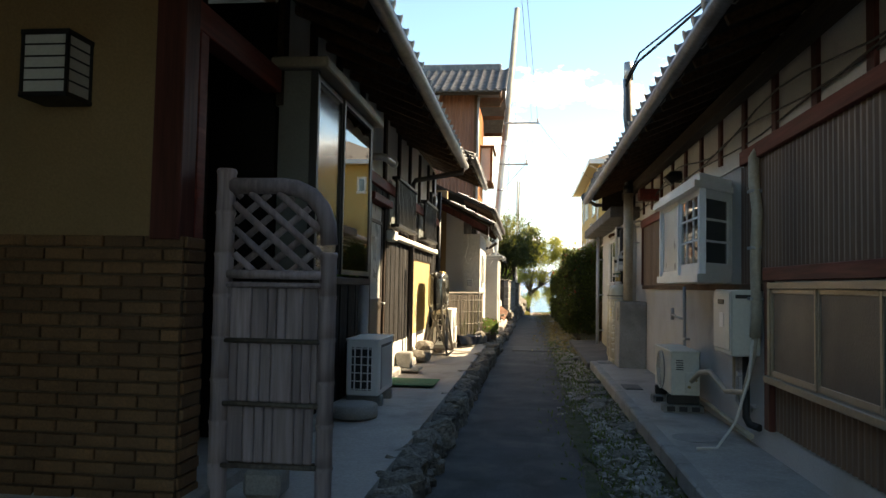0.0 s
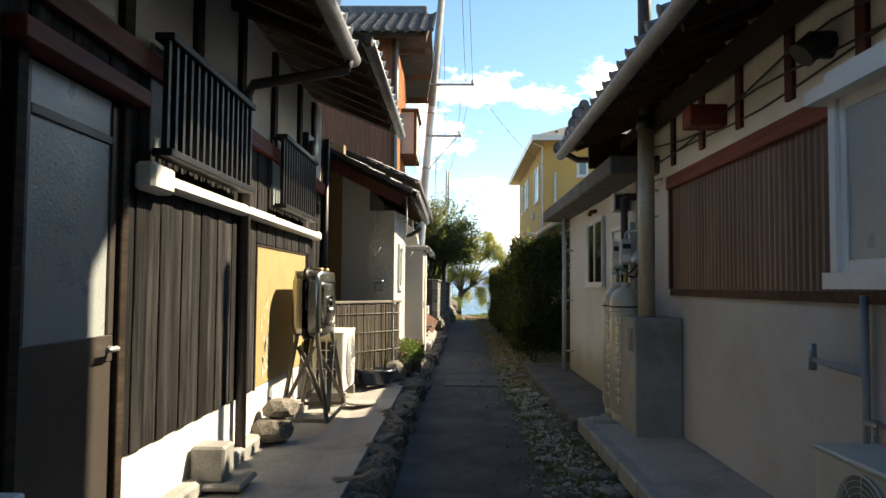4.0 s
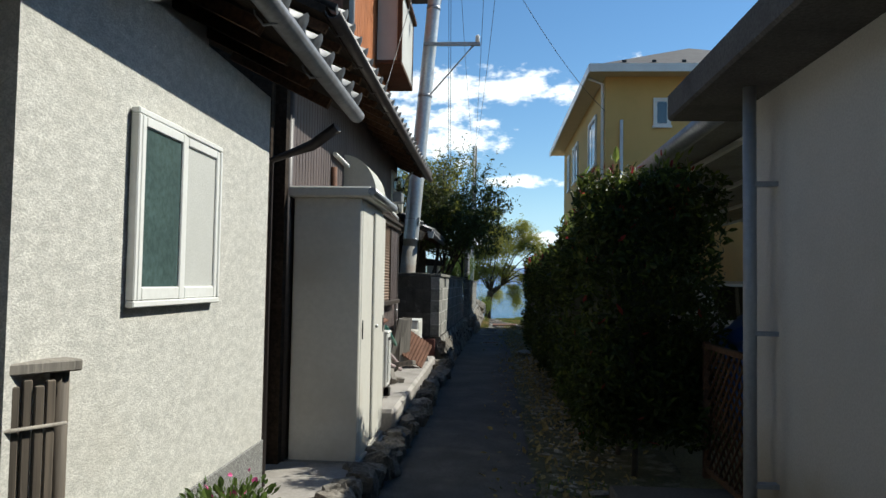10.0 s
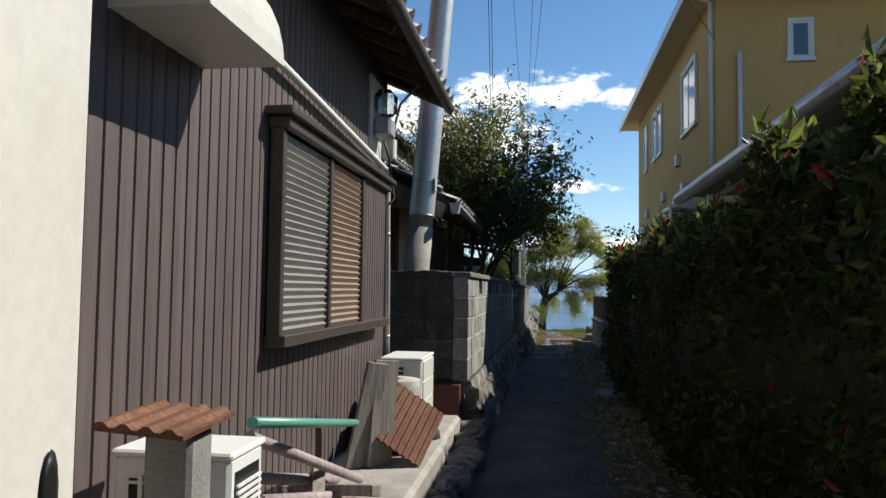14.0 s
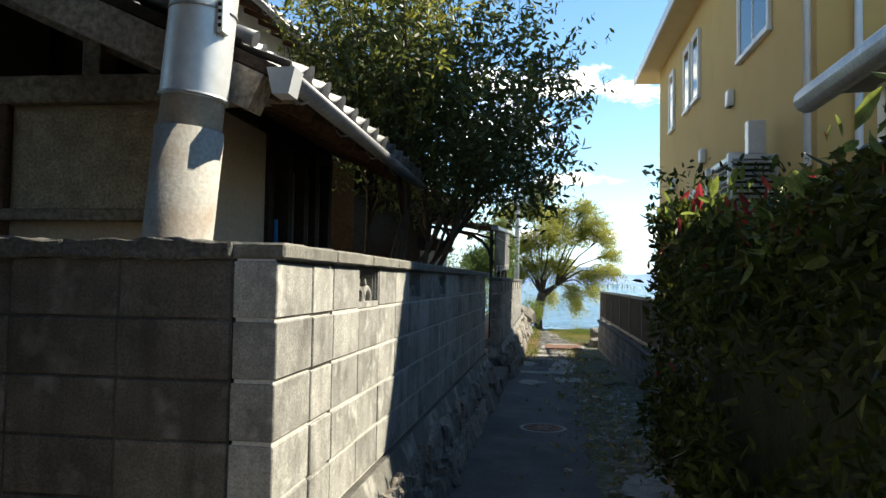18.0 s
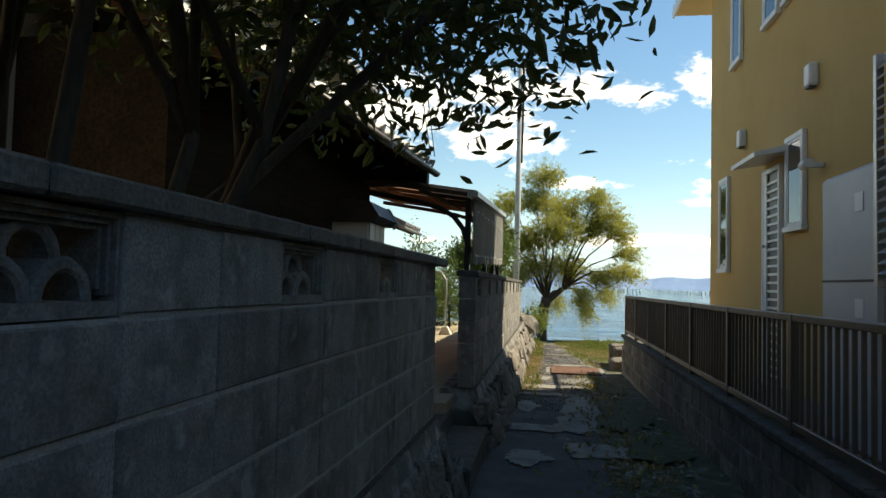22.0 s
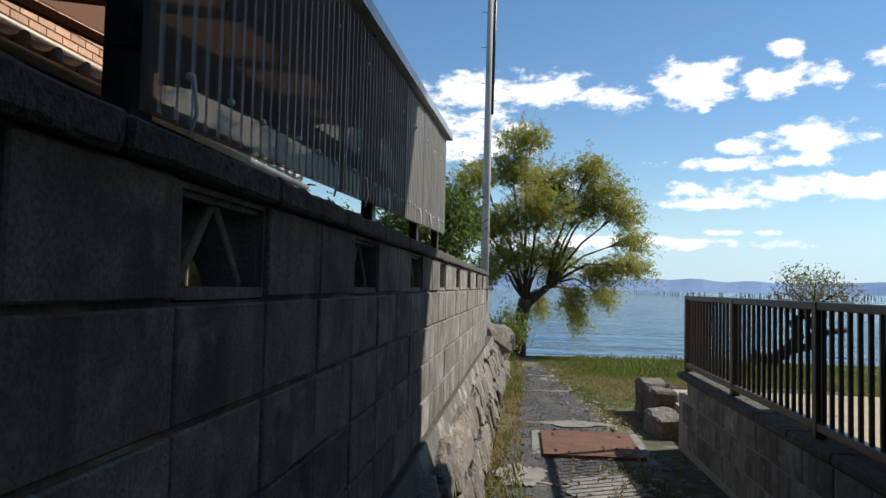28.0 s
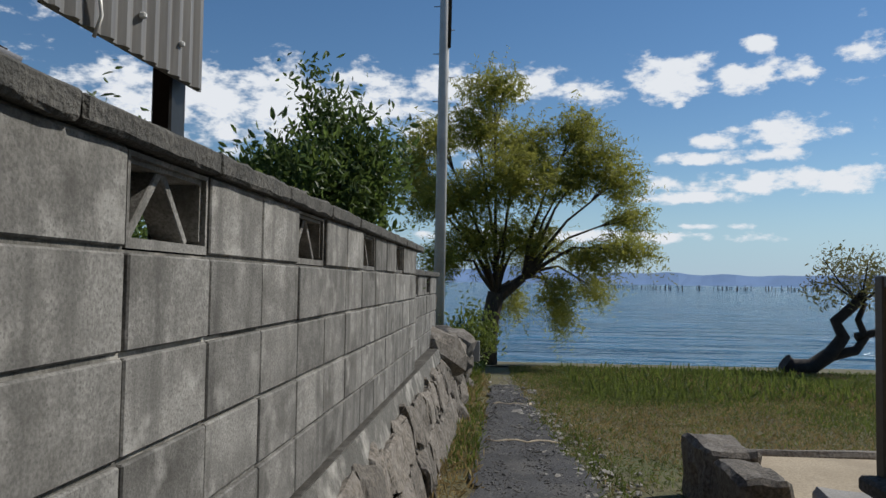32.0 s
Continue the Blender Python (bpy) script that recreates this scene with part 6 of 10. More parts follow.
# ---- old tiled houses behind the garden wall ----
def house_f():
    h = thing("old_farmhouse", -3, 28, 0.5, "old timber and clay-plaster house with a tiled roof", "house")
    bm = nb()
    bx(bm, -1.8, -1.66, 26.66, 27.82, 0.0, 2.46)
    bx(bm, -7, -1.8, 29.15, 29.3, 0.0, 2.5)
    part("wall", bm, CLAY, h, "beige clay plaster wall")
    for y in (26.72, 27.86, 28.24, 28.6, 28.88, 29.25):
        bm = nb()
        bx(bm, -1.78, -1.63, y - 0.05, y + 0.05, 0, 2.5, 0.005)
        part("post", bm, DARKWOOD, h)
    for y0, y1 in ((28.29, 28.55), (28.93, 29.2)):
        bm = nb()
        bx(bm, -1.74, -1.71, y0, y1, 0.4, 2.3, 0.004)
        part("board_panel", bm, GREYWOOD_D, h, "dim grey boarded panel")
    for k in range(4):
        bm = nb()
        bx(bm, -1.72, -1.68, 28.66 + k * 0.06, 28.69 + k * 0.06, 0.4, 2.3, 0.004)
        part("slat", bm, GREYWOOD_D, h)
    bm = nb()
    bx(bm, -1.76, -1.64, 26.66, 29.3, 2.46, 2.58, 0.006)
    part("wall_plate", bm, DARKWOOD, h)
    # added dark partitions that stand in for the unlit attic
    bm = nb()
    prism(bm, [(-7, 2.4), (-1.9, 2.4), (-1.9, 2.7), (-7, 4.9)], 1, 29.0, 29.12)
    bx(bm, -4.4, -4.3, 26.66, 29.15, 0.0, 3.6)
    part("inner_partition", bm, DARKWOOD, h)
    eave(h, -0.92, 2.38, 26.0, 29.5, -1, 0.45, TILE, GUTTER, 7, 6.2, 0.05, True, 0.85)
    bm = nb()
    bx(bm, -7, -1.66, 26.56, 26.66, 0.0, 2.36)
    part("south_wall", bm, CLAY, h)
    bm = nb()
    bx(bm, -2.52, -1.72, 26.53, 26.56, 1.82, 2.33, 0.004)
    part("straw_board", bm, STRAWB, h, "coarse straw-board panel")
    for x in (-3.4, -2.6, -1.66):
        bm = nb()
        bx(bm, x - 0.05, x + 0.05, 26.5, 26.64, 0.8, 2.36, 0.005)
        part("post", bm, RAFTER, h)
    bm = nb()
    bx(bm, -4.5, -1.0, 26.48, 26.66, 2.36, 2.5, 0.01)
    bx(bm, -4.5, -1.7, 26.5, 26.62, 1.76, 1.82, 0.006)
    part("tie_beam", bm, OLDBEAM, h, "weathered timber tie beam")
    for x in (-2.1, -3.0):
        bm = nb()
        bx(bm, x - 0.05, x + 0.05, 26.52, 26.62, 2.5, 3.0, 0.004)
        part("king_post", bm, OLDBEAM, h)
    bm = nb()
    slope_slab(bm, (-0.97, 26.0, 2.34), (0, 1, 0), (-1, 0, 0.45), 0.14, 4.5, 0.16)
    part("barge_beam", bm, OLDBEAM, h, "heavy weathered barge beam")
    bm = nb()
    slope_slab(bm, (-1.35, 26.56, 2.5), (0, 1, 0), (-1, 0, 0.45), 0.1, 4.2, 0.16)
    part("gable_rafter", bm, OLDBEAM, h, "heavy weathered barge beam")
    # verge: a row of overlapping half-round caps up the slope
    for k in range(11):
        x, z = -1.02 - 0.25 * k, 2.5 + 0.25 * 0.45 * k
        part("verge_tile", tube(nb(), [(x, 26.03, z), (x - 0.27, 26.03, z + 0.105)], 0.036 + 0.005 * (k % 2), 8, 0.03), TILE, h)
    # bundled ridge end where the verge meets the upper wall
    for k in range(5):
        part("ridge_end_tile", tube(nb(), [(-3.0 + 0.07 * k, 26.0, 3.5 - 0.03 * k), (-3.0 + 0.07 * k, 26.35, 3.52 - 0.03 * k)], 0.06, 10), TILE, h)
    bm = nb()
    prism(bm, [(-0.035, 2.24), (0.035, 2.24), (0.06, 2.35), (-0.06, 2.35)], 1, 25.93, 26.04)
    bm.transform(Matrix.Translation((-0.87, 0, 0)))
    part("gutter_hopper", bm, PVC_LG, h, "pale plastic gutter hopper")


STRAWB = mat("straw_board", (0.44, 0.35, 0.24), 0.95, var=0.4, fine=70, coarse=9, bump=0.6)
OLDBEAM = mat("old_grey_beam", (0.27, 0.215, 0.16), 0.9, var=0.45, fine=30, coarse=3, bump=0.4)
GREYWOOD_D = mat("dim_grey_board", (0.17, 0.16, 0.14), 0.85, var=0.25, fine=40, coarse=3, bump=0.2, stretch=GRAIN_Z)
CLAY = mat("clay_plaster", (0.55, 0.44, 0.31), 0.95, var=0.12, fine=60, coarse=1.5, bump=0.3)
house_f()
BLUEPIPE = mat("blue_plastic", (0.02, 0.16, 0.4), 0.4, var=0.1, bump=0.02)
solo("blue_pipe", tube(nb(), [(-1.56, 27.86, 0.0), (-1.585, 27.83, 1.88)], 0.014, 8), BLUEPIPE, "blue plastic pipe leaning on the clay wall", "pipe")


def tall_house():
    """Two-storey house behind: a lower tier with its own eave and the main roof over it."""
    h = thing("two_storey_house", -3.1, 33.0, 0.3, "cream-plastered two-storey house with two tiers of tiled eaves", "house")
    bm = nb()
    bx(bm, -8, -3.35, 26.9, 33.2, 0.0, 4.3)
    part("lower_wall", bm, CREAM_P, h, "cream plaster wall band")
    for y in (28.2, 29.4, 30.6, 31.8):
        bm = nb()
        bx(bm, -3.36, -3.31, y - 0.06, y + 0.06, 2.8, 4.2, 0.004)
        part("post", bm, DARKWOOD, h)
    eave(h, -2.68, 3.86, 26.7, 33.2, -1, 0.45, TILE, GUTTER, 5, 2.4, 0.045, True, 0.65)
    bm = nb()
    bx(bm, -9, -3.5, 29.0, 39.7, 3.75, 4.88)
    part("upper_wall", bm, WHITEP, h, "white plaster upper wall")
    eave(h, -3.1, 4.76, 28.2, 40.25, -1, 0.45, TILE, GUTTER, 4, 4.0, 0.05, True, 0.8)
    part("downpipe", tube(nb(), [(-3.12, 40.1, 4.66), (-3.3, 40.05, 4.5), (-3.44, 39.75, 4.44), (-3.46, 39.72, 4.2), (-3.46, 39.72, 3.8)], 0.04, 8), BROWNM, h)
    bm = nb()
    prism(bm, [(-3.02, 4.6), (-2.98, 4.78), (-5.2, 5.78), (-5.2, 5.6)], 1, 40.16, 40.24)
    part("bargeboard", bm, DARKWOOD, h)
    h.rotation_euler.z = math.radians(-2.2)
    return h


CREAM_P = mat("cream_plaster", (0.62, 0.55, 0.43), 0.9, var=0.1, fine=50, coarse=1.5, bump=0.15)
tall_house()


def house_g():
    h = thing("tiled_house", -1.15, 36.4, 0.3, "dark timber house with low grey tiled eaves", "house")
    bm = nb()
    bx(bm, -8, -1.85, 32.2, 36.2, 0.0, 3.02)
    part("wall", bm, DARKWOOD, h, "dark timber wall")
    bm = nb()
    bx(bm, -6, -1.2, 36.3, 36.42, 2.56, 2.8)
    part("rear_gable", bm, DARKWOOD, h)
    prism(bm2 := nb(), [(-6, 2.79), (-1.2, 2.79), (-1.2, 2.8), (-6, 4.85)], 1, 36.3, 36.42)
    part("gable_boards", bm2, DARKWOOD, h)
    eave(h, -1.15, 2.77, 31.9, 36.4, -1, 0.45, TILE, GUT_BR, 4, 3.0, 0.05, True, 0.7)
    h.rotation_euler.z = math.radians(-5)
    return h


house_g()


BRICKSID = mat("orange_brick_siding", (0.5, 0.29, 0.18), 0.7, var=0.15, fine=40, coarse=6, bump=0.1, rnd=0.2)


def house_g2():
    h = thing("far_tiled_house", -5, 42, 0.2, "low house with pale roof tiles and glazed doors", "house")
    bm = nb()
    bx(bm, -9, -3.3, 36.6, 43.0, -0.1, 2.75)
    part("wall", bm, DARKWOOD, h)
    eave(h, -2.53, 2.53, 36.5, 43.35, -1, 0.45, TILE, GUTTER, 5, 1.5, 0.05, True, 0.7)
    bm = nb()
    bx(bm, -9, -3.72, 36.6, 42.2, 2.75, 3.8)
    part("upper_wall", bm, BRICKSID, h, "orange brick-pattern siding above the tiles")
    b = nb()
    bx(b, -0.006, 0.006, -0.1, 0.1, -0.03, 0.03, 0.003)
    brick = to_mesh(b, "siding_brick", BRICKSID)
    upper = part("siding_course", bx(nb(), -3.722, -3.715, 36.6, 42.2, 3.09, 3.1), BRICKSID, h)
    for r in range(6):
        for i in range(26):
            piece("siding_brick", brick, upper, Matrix.Translation((-3.712, 36.8 + 0.21 * i + 0.105 * (r % 2), 3.14 + 0.07 * r)))
    part("cream_pipe", tube(nb(), [(-3.66, 36.7, 3.2), (-3.66, 41.6, 3.17), (-3.62, 41.75, 3.12), (-3.55, 41.95, 3.1)], 0.03, 8), BEIGE_PIPE, h)
    for k in range(22):
        part("ridge_tile", tube(nb(), [(-3.62, 42.2 + 0.05 * k, 3.06), (-3.62, 42.26 + 0.05 * k, 3.06)], 0.05 + 0.006 * (k % 4 == 0), 8), TILE, h)
    for y in (36.8, 38.9, 41.0):
        framed_window(h, "glazed_door", 0, -3.296, y, y + 1.9, 0.5, 2.2, ALU, GLASS_C, 2, 0.05, 0.07, inner=CURTAIN)


house_g2()


def side_canopy():
    """Lean-to roof with a ribbed screen above the block wall."""
    c = thing("lean_to_canopy", -0.9, 38.5, 0.5, "brown lean-to canopy with grey ribbed side sheets", "canopy")
    XS = -0.64
    zt = lambda y: 2.4 + (y - 36.2) * 0.052
    zb = lambda y: 1.66 + (y - 36.2) * 0.028
    for i in range(7):
        a = 36.2 + i * 0.765
        e = a + 0.775
        part("side_sheet", corrugated(nb(), 0, XS + (0.006 if i % 2 else 0), a, e, zb(a), zt(a), 0.065, 0.014, zb(e), zt(e)), SMOKED if i < 4 else CORR_GR, c, "smoke-grey see-through ribbed plastic sheet" if i < 4 else "grey ribbed plastic sheet")
        for k in range(3):
            y = a + 0.15 + 0.22 * k
            for dz in (0.1, 0.62):
                if (k + i) % 2 or dz < 0.2:
                    part("screw_cap", bx(nb(), XS + 0.008, XS + 0.026, y - 0.008, y + 0.008, zb(a) + dz, zb(a) + dz + 0.016, 0.004), WHITEM, c)
            if (k + i) % 3 == 0:
                part("cord_end", tube(nb(), [(XS + 0.025, y, zb(a) + 0.11), (XS + 0.03, y + 0.01, zb(a) + 0.03), (XS + 0.02, y, zb(a) - 0.02)], 0.0045, 5), PVC, c)
    for dz in (0.14, 0.5):
        bm = nb()
        slope_slab(bm, (-0.67, 36.2, 1.72 + dz), (0, 1, 0.035), (-1, 0, 0), 5.3, 0.04, 0.07)
        part("rail", bm, DARKWOOD, c, "dark rail behind the sheets")
    for y in (36.26, 38.6, 40.2, 41.5):
        bm = nb()
        bx(bm, -0.74, -0.68, y - 0.05, y + 0.05, 0.4, zt(y), 0.006)
        part("post", bm, BLACKM, c)
    bm = nb()
    slope_slab(bm, (-0.58, 36.0, 2.46), (0, 1, 0.052), (-1, 0, 0.0), 5.7, 0.12, 0.06)
    part("edge_beam", bm, GALV, c)
    bm = nb()
    slope_slab(bm, (-0.6, 36.0, 2.47), (0, 1, 0.052), (-1, 0, 0.13), 5.7, 2.0, 0.012)
    part("roof_sheet", bm, BROWN_PC, c, "translucent brown roof sheet")
    for i in range(6):
        y = 36.05 + i * 1.1
        bm = nb()
        slope_slab(bm, (-0.62, y, zt(y) + 0.05), (0, 1, 0), (-1, 0, 0.13), 0.035, 1.97, 0.045)
        part("rafter", bm, RAFTER, c)
    for x in (-1.2, -1.85, -2.5):
        bm = nb()
        slope_slab(bm, (x, 36.0, 2.42 - 0.13 * (x + 0.6)), (0, 1, 0.052), (-1, 0, 0), 5.6, 0.05, 0.05)
        part("purlin", bm, RAFTER, c)
    for y in (36.28, 39.8):
        z = zt(y)
        bm = nb()
        tube(bm, [(-0.71, y, z - 0.78), (-0.72, y, z - 0.5), (-0.77, y, z - 0.34), (-0.88, y, z - 0.2), (-1.05, y, z - 0.1), (-1.3, y, z - 0.03), (-1.7, y, z + 0.04), (-2.5, y, z + 0.16)], 0.03, 8)
        part("curved_beam", bm, BLACKM, c)


def veil(name, base, clear):
    """A body colour that lets part of what lies behind show through."""
    m = base.copy()
    m.name = name
    nt = m.node_tree
    tr, mx = nt.nodes.new("ShaderNodeBsdfTransparent"), nt.nodes.new("ShaderNodeMixShader")
    tr.inputs[0].default_value = (0.8, 0.77, 0.72, 1)
    mx.inputs[0].default_value = clear
    nt.links.new(nt.nodes["Principled BSDF"].outputs[0], mx.inputs[1])
    nt.links.new(tr.outputs[0], mx.inputs[2])
    nt.links.new(mx.outputs[0], nt.nodes["Material Output"].inputs[0])
    return m


SMOKED = veil("smoked_ribbed_sheet", CORR_GR, 0.38)
BROWN_PC = sheet("brown_polycarbonate", (0.46, 0.35, 0.29), 0.4)
side_canopy()


CORNER_PIPE = mat("pinkish_pvc_pipe", (0.5, 0.44, 0.42), 0.4, var=0.08, fine=40, coarse=4, bump=0.02)
pipe = thing("corner_downpipe", -1.27, 24.46, 0.15, "pale pinkish downpipe at the corner of the brown house", "downpipe")
part("shaft", tube(nb(), [(-1.255, 24.46, 0.12), (-1.285, 24.46, 2.3), (-1.33, 24.4, 2.42), (-1.35, 24.3, 2.5)], 0.027, 12), CORNER_PIPE, pipe)
for z in (1.02, 1.9):
    part("clip", tube(nb(), [(-1.256 - 0.0138 * (z - 0.1), 24.46, z - 0.014), (-1.256 - 0.0138 * (z - 0.1), 24.46, z + 0.014)], 0.031, 12), GALV, pipe)


# ---- poles and wires ----
SLEEVE = mat("galvanised_sleeve", (0.6, 0.62, 0.63), 0.42, metal=0.4, var=0.12, fine=20, coarse=2, bump=0.03, stain=(0.42, 0.42, 0.42), stain_amt=0.4, stain_scale=3)
POLE_LOW = mat("weathered_pole_concrete", (0.3, 0.285, 0.255), 0.85, var=0.2, fine=60, coarse=3, bump=0.15, stain=(0.2, 0.13, 0.08), stain_amt=0.5, stain_scale=5)


def poles():
    p = thing("utility_pole", -1.39, 25.85, 0.0, "leaning grey concrete utility pole with crossarms", "utility pole")
    base, top = Vector((-1.39, 25.85, 0.0)), Vector((-0.5, 26.0, 11.3))
    part("shaft", tube(nb(), [base, base + (top - base) * 0.5, top], 0.132, 20, 0.095), POLE_LOW, p)
    at = lambda z: base + (top - base) * (z / top.z)
    part("steel_sleeve", tube(nb(), [at(2.2), at(3.6)], 0.1345, 24, 0.13, False), SLEEVE, p, "bright galvanised steel sleeve")
    part("sleeve", tube(nb(), [at(3.6), at(6.5)], 0.1265, 24, 0.117, False), SLEEVE, p)
    for z, r in ((2.21, 0.139), (2.56, 0.1375), (3.6, 0.134)):
        part("seam", tube(nb(), [at(z - 0.006), at(z + 0.006)], r, 24), GALV, p)
    part("collar", tube(nb(), [at(0.0), at(2.08)], 0.137, 24, 0.1355), POLE_LOW, p, "concrete lower shaft with rust runs")
    c = at(2.52)
    bm = nb()
    bx(bm, c.x + 0.11, c.x + 0.135, c.y - 0.1, c.y - 0.04, c.z - 0.07, c.z + 0.07, 0.003)
    plate = part("number_plate", bm, WHITEM, p, "small white number plate")
    for k in range(4):
        bm = nb()
        bx(bm, c.x + 0.115, c.x + 0.13, c.y - 0.104, c.y - 0.1, c.z - 0.05 + k * 0.028, c.z - 0.036 + k * 0.028)
        part("mark", bm, BLACKM, plate)
    c = at(3.55)
    part("step_peg", tube(nb(), [c + Vector((0.0, -0.12, 0)), c + Vector((0.0, -0.17, 0.0)), c + Vector((-0.01, -0.175, 0.04))], 0.012, 6), GALV, p)
    for f, L in ((0.63, 1.15), (0.5, 0.9)):
        c = base + (top - base) * f
        bm = nb()
        bx(bm, c.x - 0.1, c.x + L, c.y - 0.14, c.y - 0.08, c.z - 0.03, c.z + 0.03, 0.004)
        arm = part("crossarm", bm, GALV, p)
        bm = nb()
        lathe(bm, c.x + L - 0.05, c.y - 0.11, [(0.03, c.z + 0.03), (0.045, c.z + 0.07), (0.03, c.z + 0.1), (0.045, c.z + 0.13), (0.02, c.z + 0.16)], 8)
        part("insulator", bm, WHITEM, arm)
    c = base + (top - base) * 0.5
    part("brace", tube(nb(), [c + Vector((0.8, -0.1, 0)), base + (top - base) * 0.42 + Vector((0.1, -0.1, 0))], 0.015, 6), GALV, p)
    for f in (0.42, 0.56):
        c = base + (top - base) * f
        part("band", lathe(nb(), c.x, c.y, [(0.135 - 0.04 * f + 0.012, c.z - 0.03), (0.135 - 0.04 * f + 0.012, c.z + 0.03)], 14), GALV, p)
    q = thing("lakeside_pole", -0.85, 53, -0.4, "slim grey utility pole with step bolts by the lake", "utility pole")
    part("shaft", tube(nb(), [(-0.85, 53, -0.6), (-0.8, 53, 8.95)], 0.11, 12, 0.085), POLE_M, q)
    for i in range(9):
        z = 4.6 + i * 0.45
        s = 1 if i % 2 else -1
        part("step_bolt", tube(nb(), [(-0.82, 53, z), (-0.82 + s * 0.2, 53, z)], 0.01, 5), GALV, q)
    part("cable_sleeve", tube(nb(), [(-0.72, 52.95, 5.6), (-0.68, 52.95, 8.9)], 0.035, 6), BLACKM, q)
    # overhead wires
    P = base + (top - base) * 0.63
    for k, (a, b, sag) in enumerate((((P.x + 1.1, P.y, P.z + 0.15), (-0.75, 53, 8.8), 0.5), ((P.x + 0.85, P.y, P.z + 0.1), (-0.78, 53, 8.5), 0.55), ((-0.55, 26.1, 8.6), (-0.82, 53, 8.2), 0.6), ((P.x + 1.1, P.y, P.z + 0.15), (-1.5, -30, 9.4), 0.8),
                                     ((P.x + 0.9, P.y, P.z + 0.1), (-1.2, -30, 9.0), 0.8), ((P.x + 1.1, P.y, P.z + 0.1), (3.0, 31.0, 5.6), 0.25), ((-0.62, 26.1, 9.2), (-1.12, 36.3, 2.9), 0.1), ((-0.66, 26.1, 8.7), (-1.16, 36.25, 2.9), 0.15), ((-0.62, 26.1, 9.4), (-1.2, 22.0, 3.6), 0.1))):
        a, b = Vector(a), Vector(b)
        pts = [a + (b - a) * t - Vector((0, 0, sag * 4 * t * (1 - t))) for t in [i / 14 for i in range(15)]]
        solo("overhead_wire", tube(nb(), pts, 0.006, 5), BLACKM, "thin black overhead wire", "wire", "overhead wires")


poles()


# ---- planting ----
def blob_points(rng, blobs, n, hollow=0.45):
    out = []
    vol = np.array([b[3] * b[4] * b[5] for b in blobs])
    for b, k in zip(blobs, (n * vol / vol.sum()).astype(int)):
        d = rng.normal(size=(k, 3))
        d /= np.linalg.norm(d, axis=1)[:, None]
        rr = hollow + (1 - hollow) * rng.random(k) ** 0.6
        out.append(np.array(b[:3]) + d * rr[:, None] * np.array(b[3:6]))
    return np.concatenate(out)


def clustered(rng, pts, per, spread):
    c = np.repeat(pts, per, axis=0)
    return c + rng.normal(size=c.shape) * spread


def hedge():
    h = thing("photinia_hedge", 1.35, 23, 0.05, "clipped evergreen photinia hedge with red young shoots", "hedge")
    rng = np.random.default_rng(5)
    n = 86000
    y = 18.75 + 9.4 * rng.random(n) ** 1.25
    bulge = 0.06 * np.sin(y * 1.7) + 0.05 * np.sin(y * 4.1 + 1)
    zt = np.interp(y, [18.7, 20.3, 22.3, 25, 28.2], [2.3, 2.12, 1.88, 1.88, 1.86]) + 0.09 * np.sin(y * 2.1) + 0.07 * np.sin(y * 5.3)
    w = 0.5 + bulge
    a = rng.uniform(0, 2 * np.pi, n)
    u = np.sign(np.cos(a)) * np.abs(np.cos(a)) ** 0.5 * w
    v = np.sign(np.sin(a)) * np.abs(np.sin(a)) ** 0.5
    lump = 0.07 * np.sin(a * 5 + y * 6.0) + 0.05 * np.sin(a * 9 - y * 11)
    rr = 0.82 + 0.2 * rng.random(n) + lump
    end = np.minimum(1, np.minimum(y - 18.7, 28.2 - y) / 0.3) ** 0.5
    pts = np.stack([1.4 + u * rr * end, y, 0.3 + (zt - 0.3) / 2 + v * rr * (zt - 0.3) / 2 * (0.75 + 0.25 * end)], 1)
    m = 9000
    ez, ex = rng.uniform(0.25, 2.32, m), rng.uniform(-0.52, 0.55, m)
    ends = np.stack([1.4 + ex, np.where(rng.random(m) < 0.8, 18.72, 28.1) + rng.normal(size=m) * 0.06 + 0.08 * np.sin(ez * 7 + ex * 5), ez], 1)
    allp = np.concatenate([pts, ends])
    pick = rng.random(len(allp))
    leaves("foliage", allp[pick < 0.8], 0.056, 0.4, LEAF_H, h, 0.0, seed=2)
    leaves("pale_foliage", allp[pick >= 0.8], 0.052, 0.4, LEAF_H2, h, 0.0, seed=22)
    top = pts[(v > 0.72) & (rng.random(n) < 0.2)]
    top = top + np.array([0, 0, 0.07]) * (0.5 + rng.random((len(top), 1)))
    leaves("green_shoot", top[::2], 0.075, 0.36, LEAF_L, h, -0.5, seed=3, label="light green young leaves")
    leaves("red_shoot", np.concatenate([top[1::9], allp[pick > 0.9965]]), 0.075, 0.34, LEAF_R, h, -0.5, seed=4, label="red young leaves")
    for i in range(14):
        yy = 18.8 + i * 0.7
        part("stem", tube(nb(), [(1.3, yy, 0), (1.34, yy + 0.1, 0.6), (1.25, yy + 0.2, 1.4)], 0.025, 6, 0.012), BARK, h)
    # near-black box that stands in for the shade deep in the hedge
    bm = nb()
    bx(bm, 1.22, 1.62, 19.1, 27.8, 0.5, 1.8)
    part("dense_core", bm, HEDGE_SHADE, h)


LEAF_H2 = leaf("hedge_leaf_pale", (0.085, 0.112, 0.022), 0.45, spec=0.2)
# colour of the painted shade inside the hedge
HEDGE_SHADE = mat("hedge_inner_shade", (0.02, 0.03, 0.012), 0.9, var=0.5, fine=30, coarse=6, bump=1.0)
hedge()


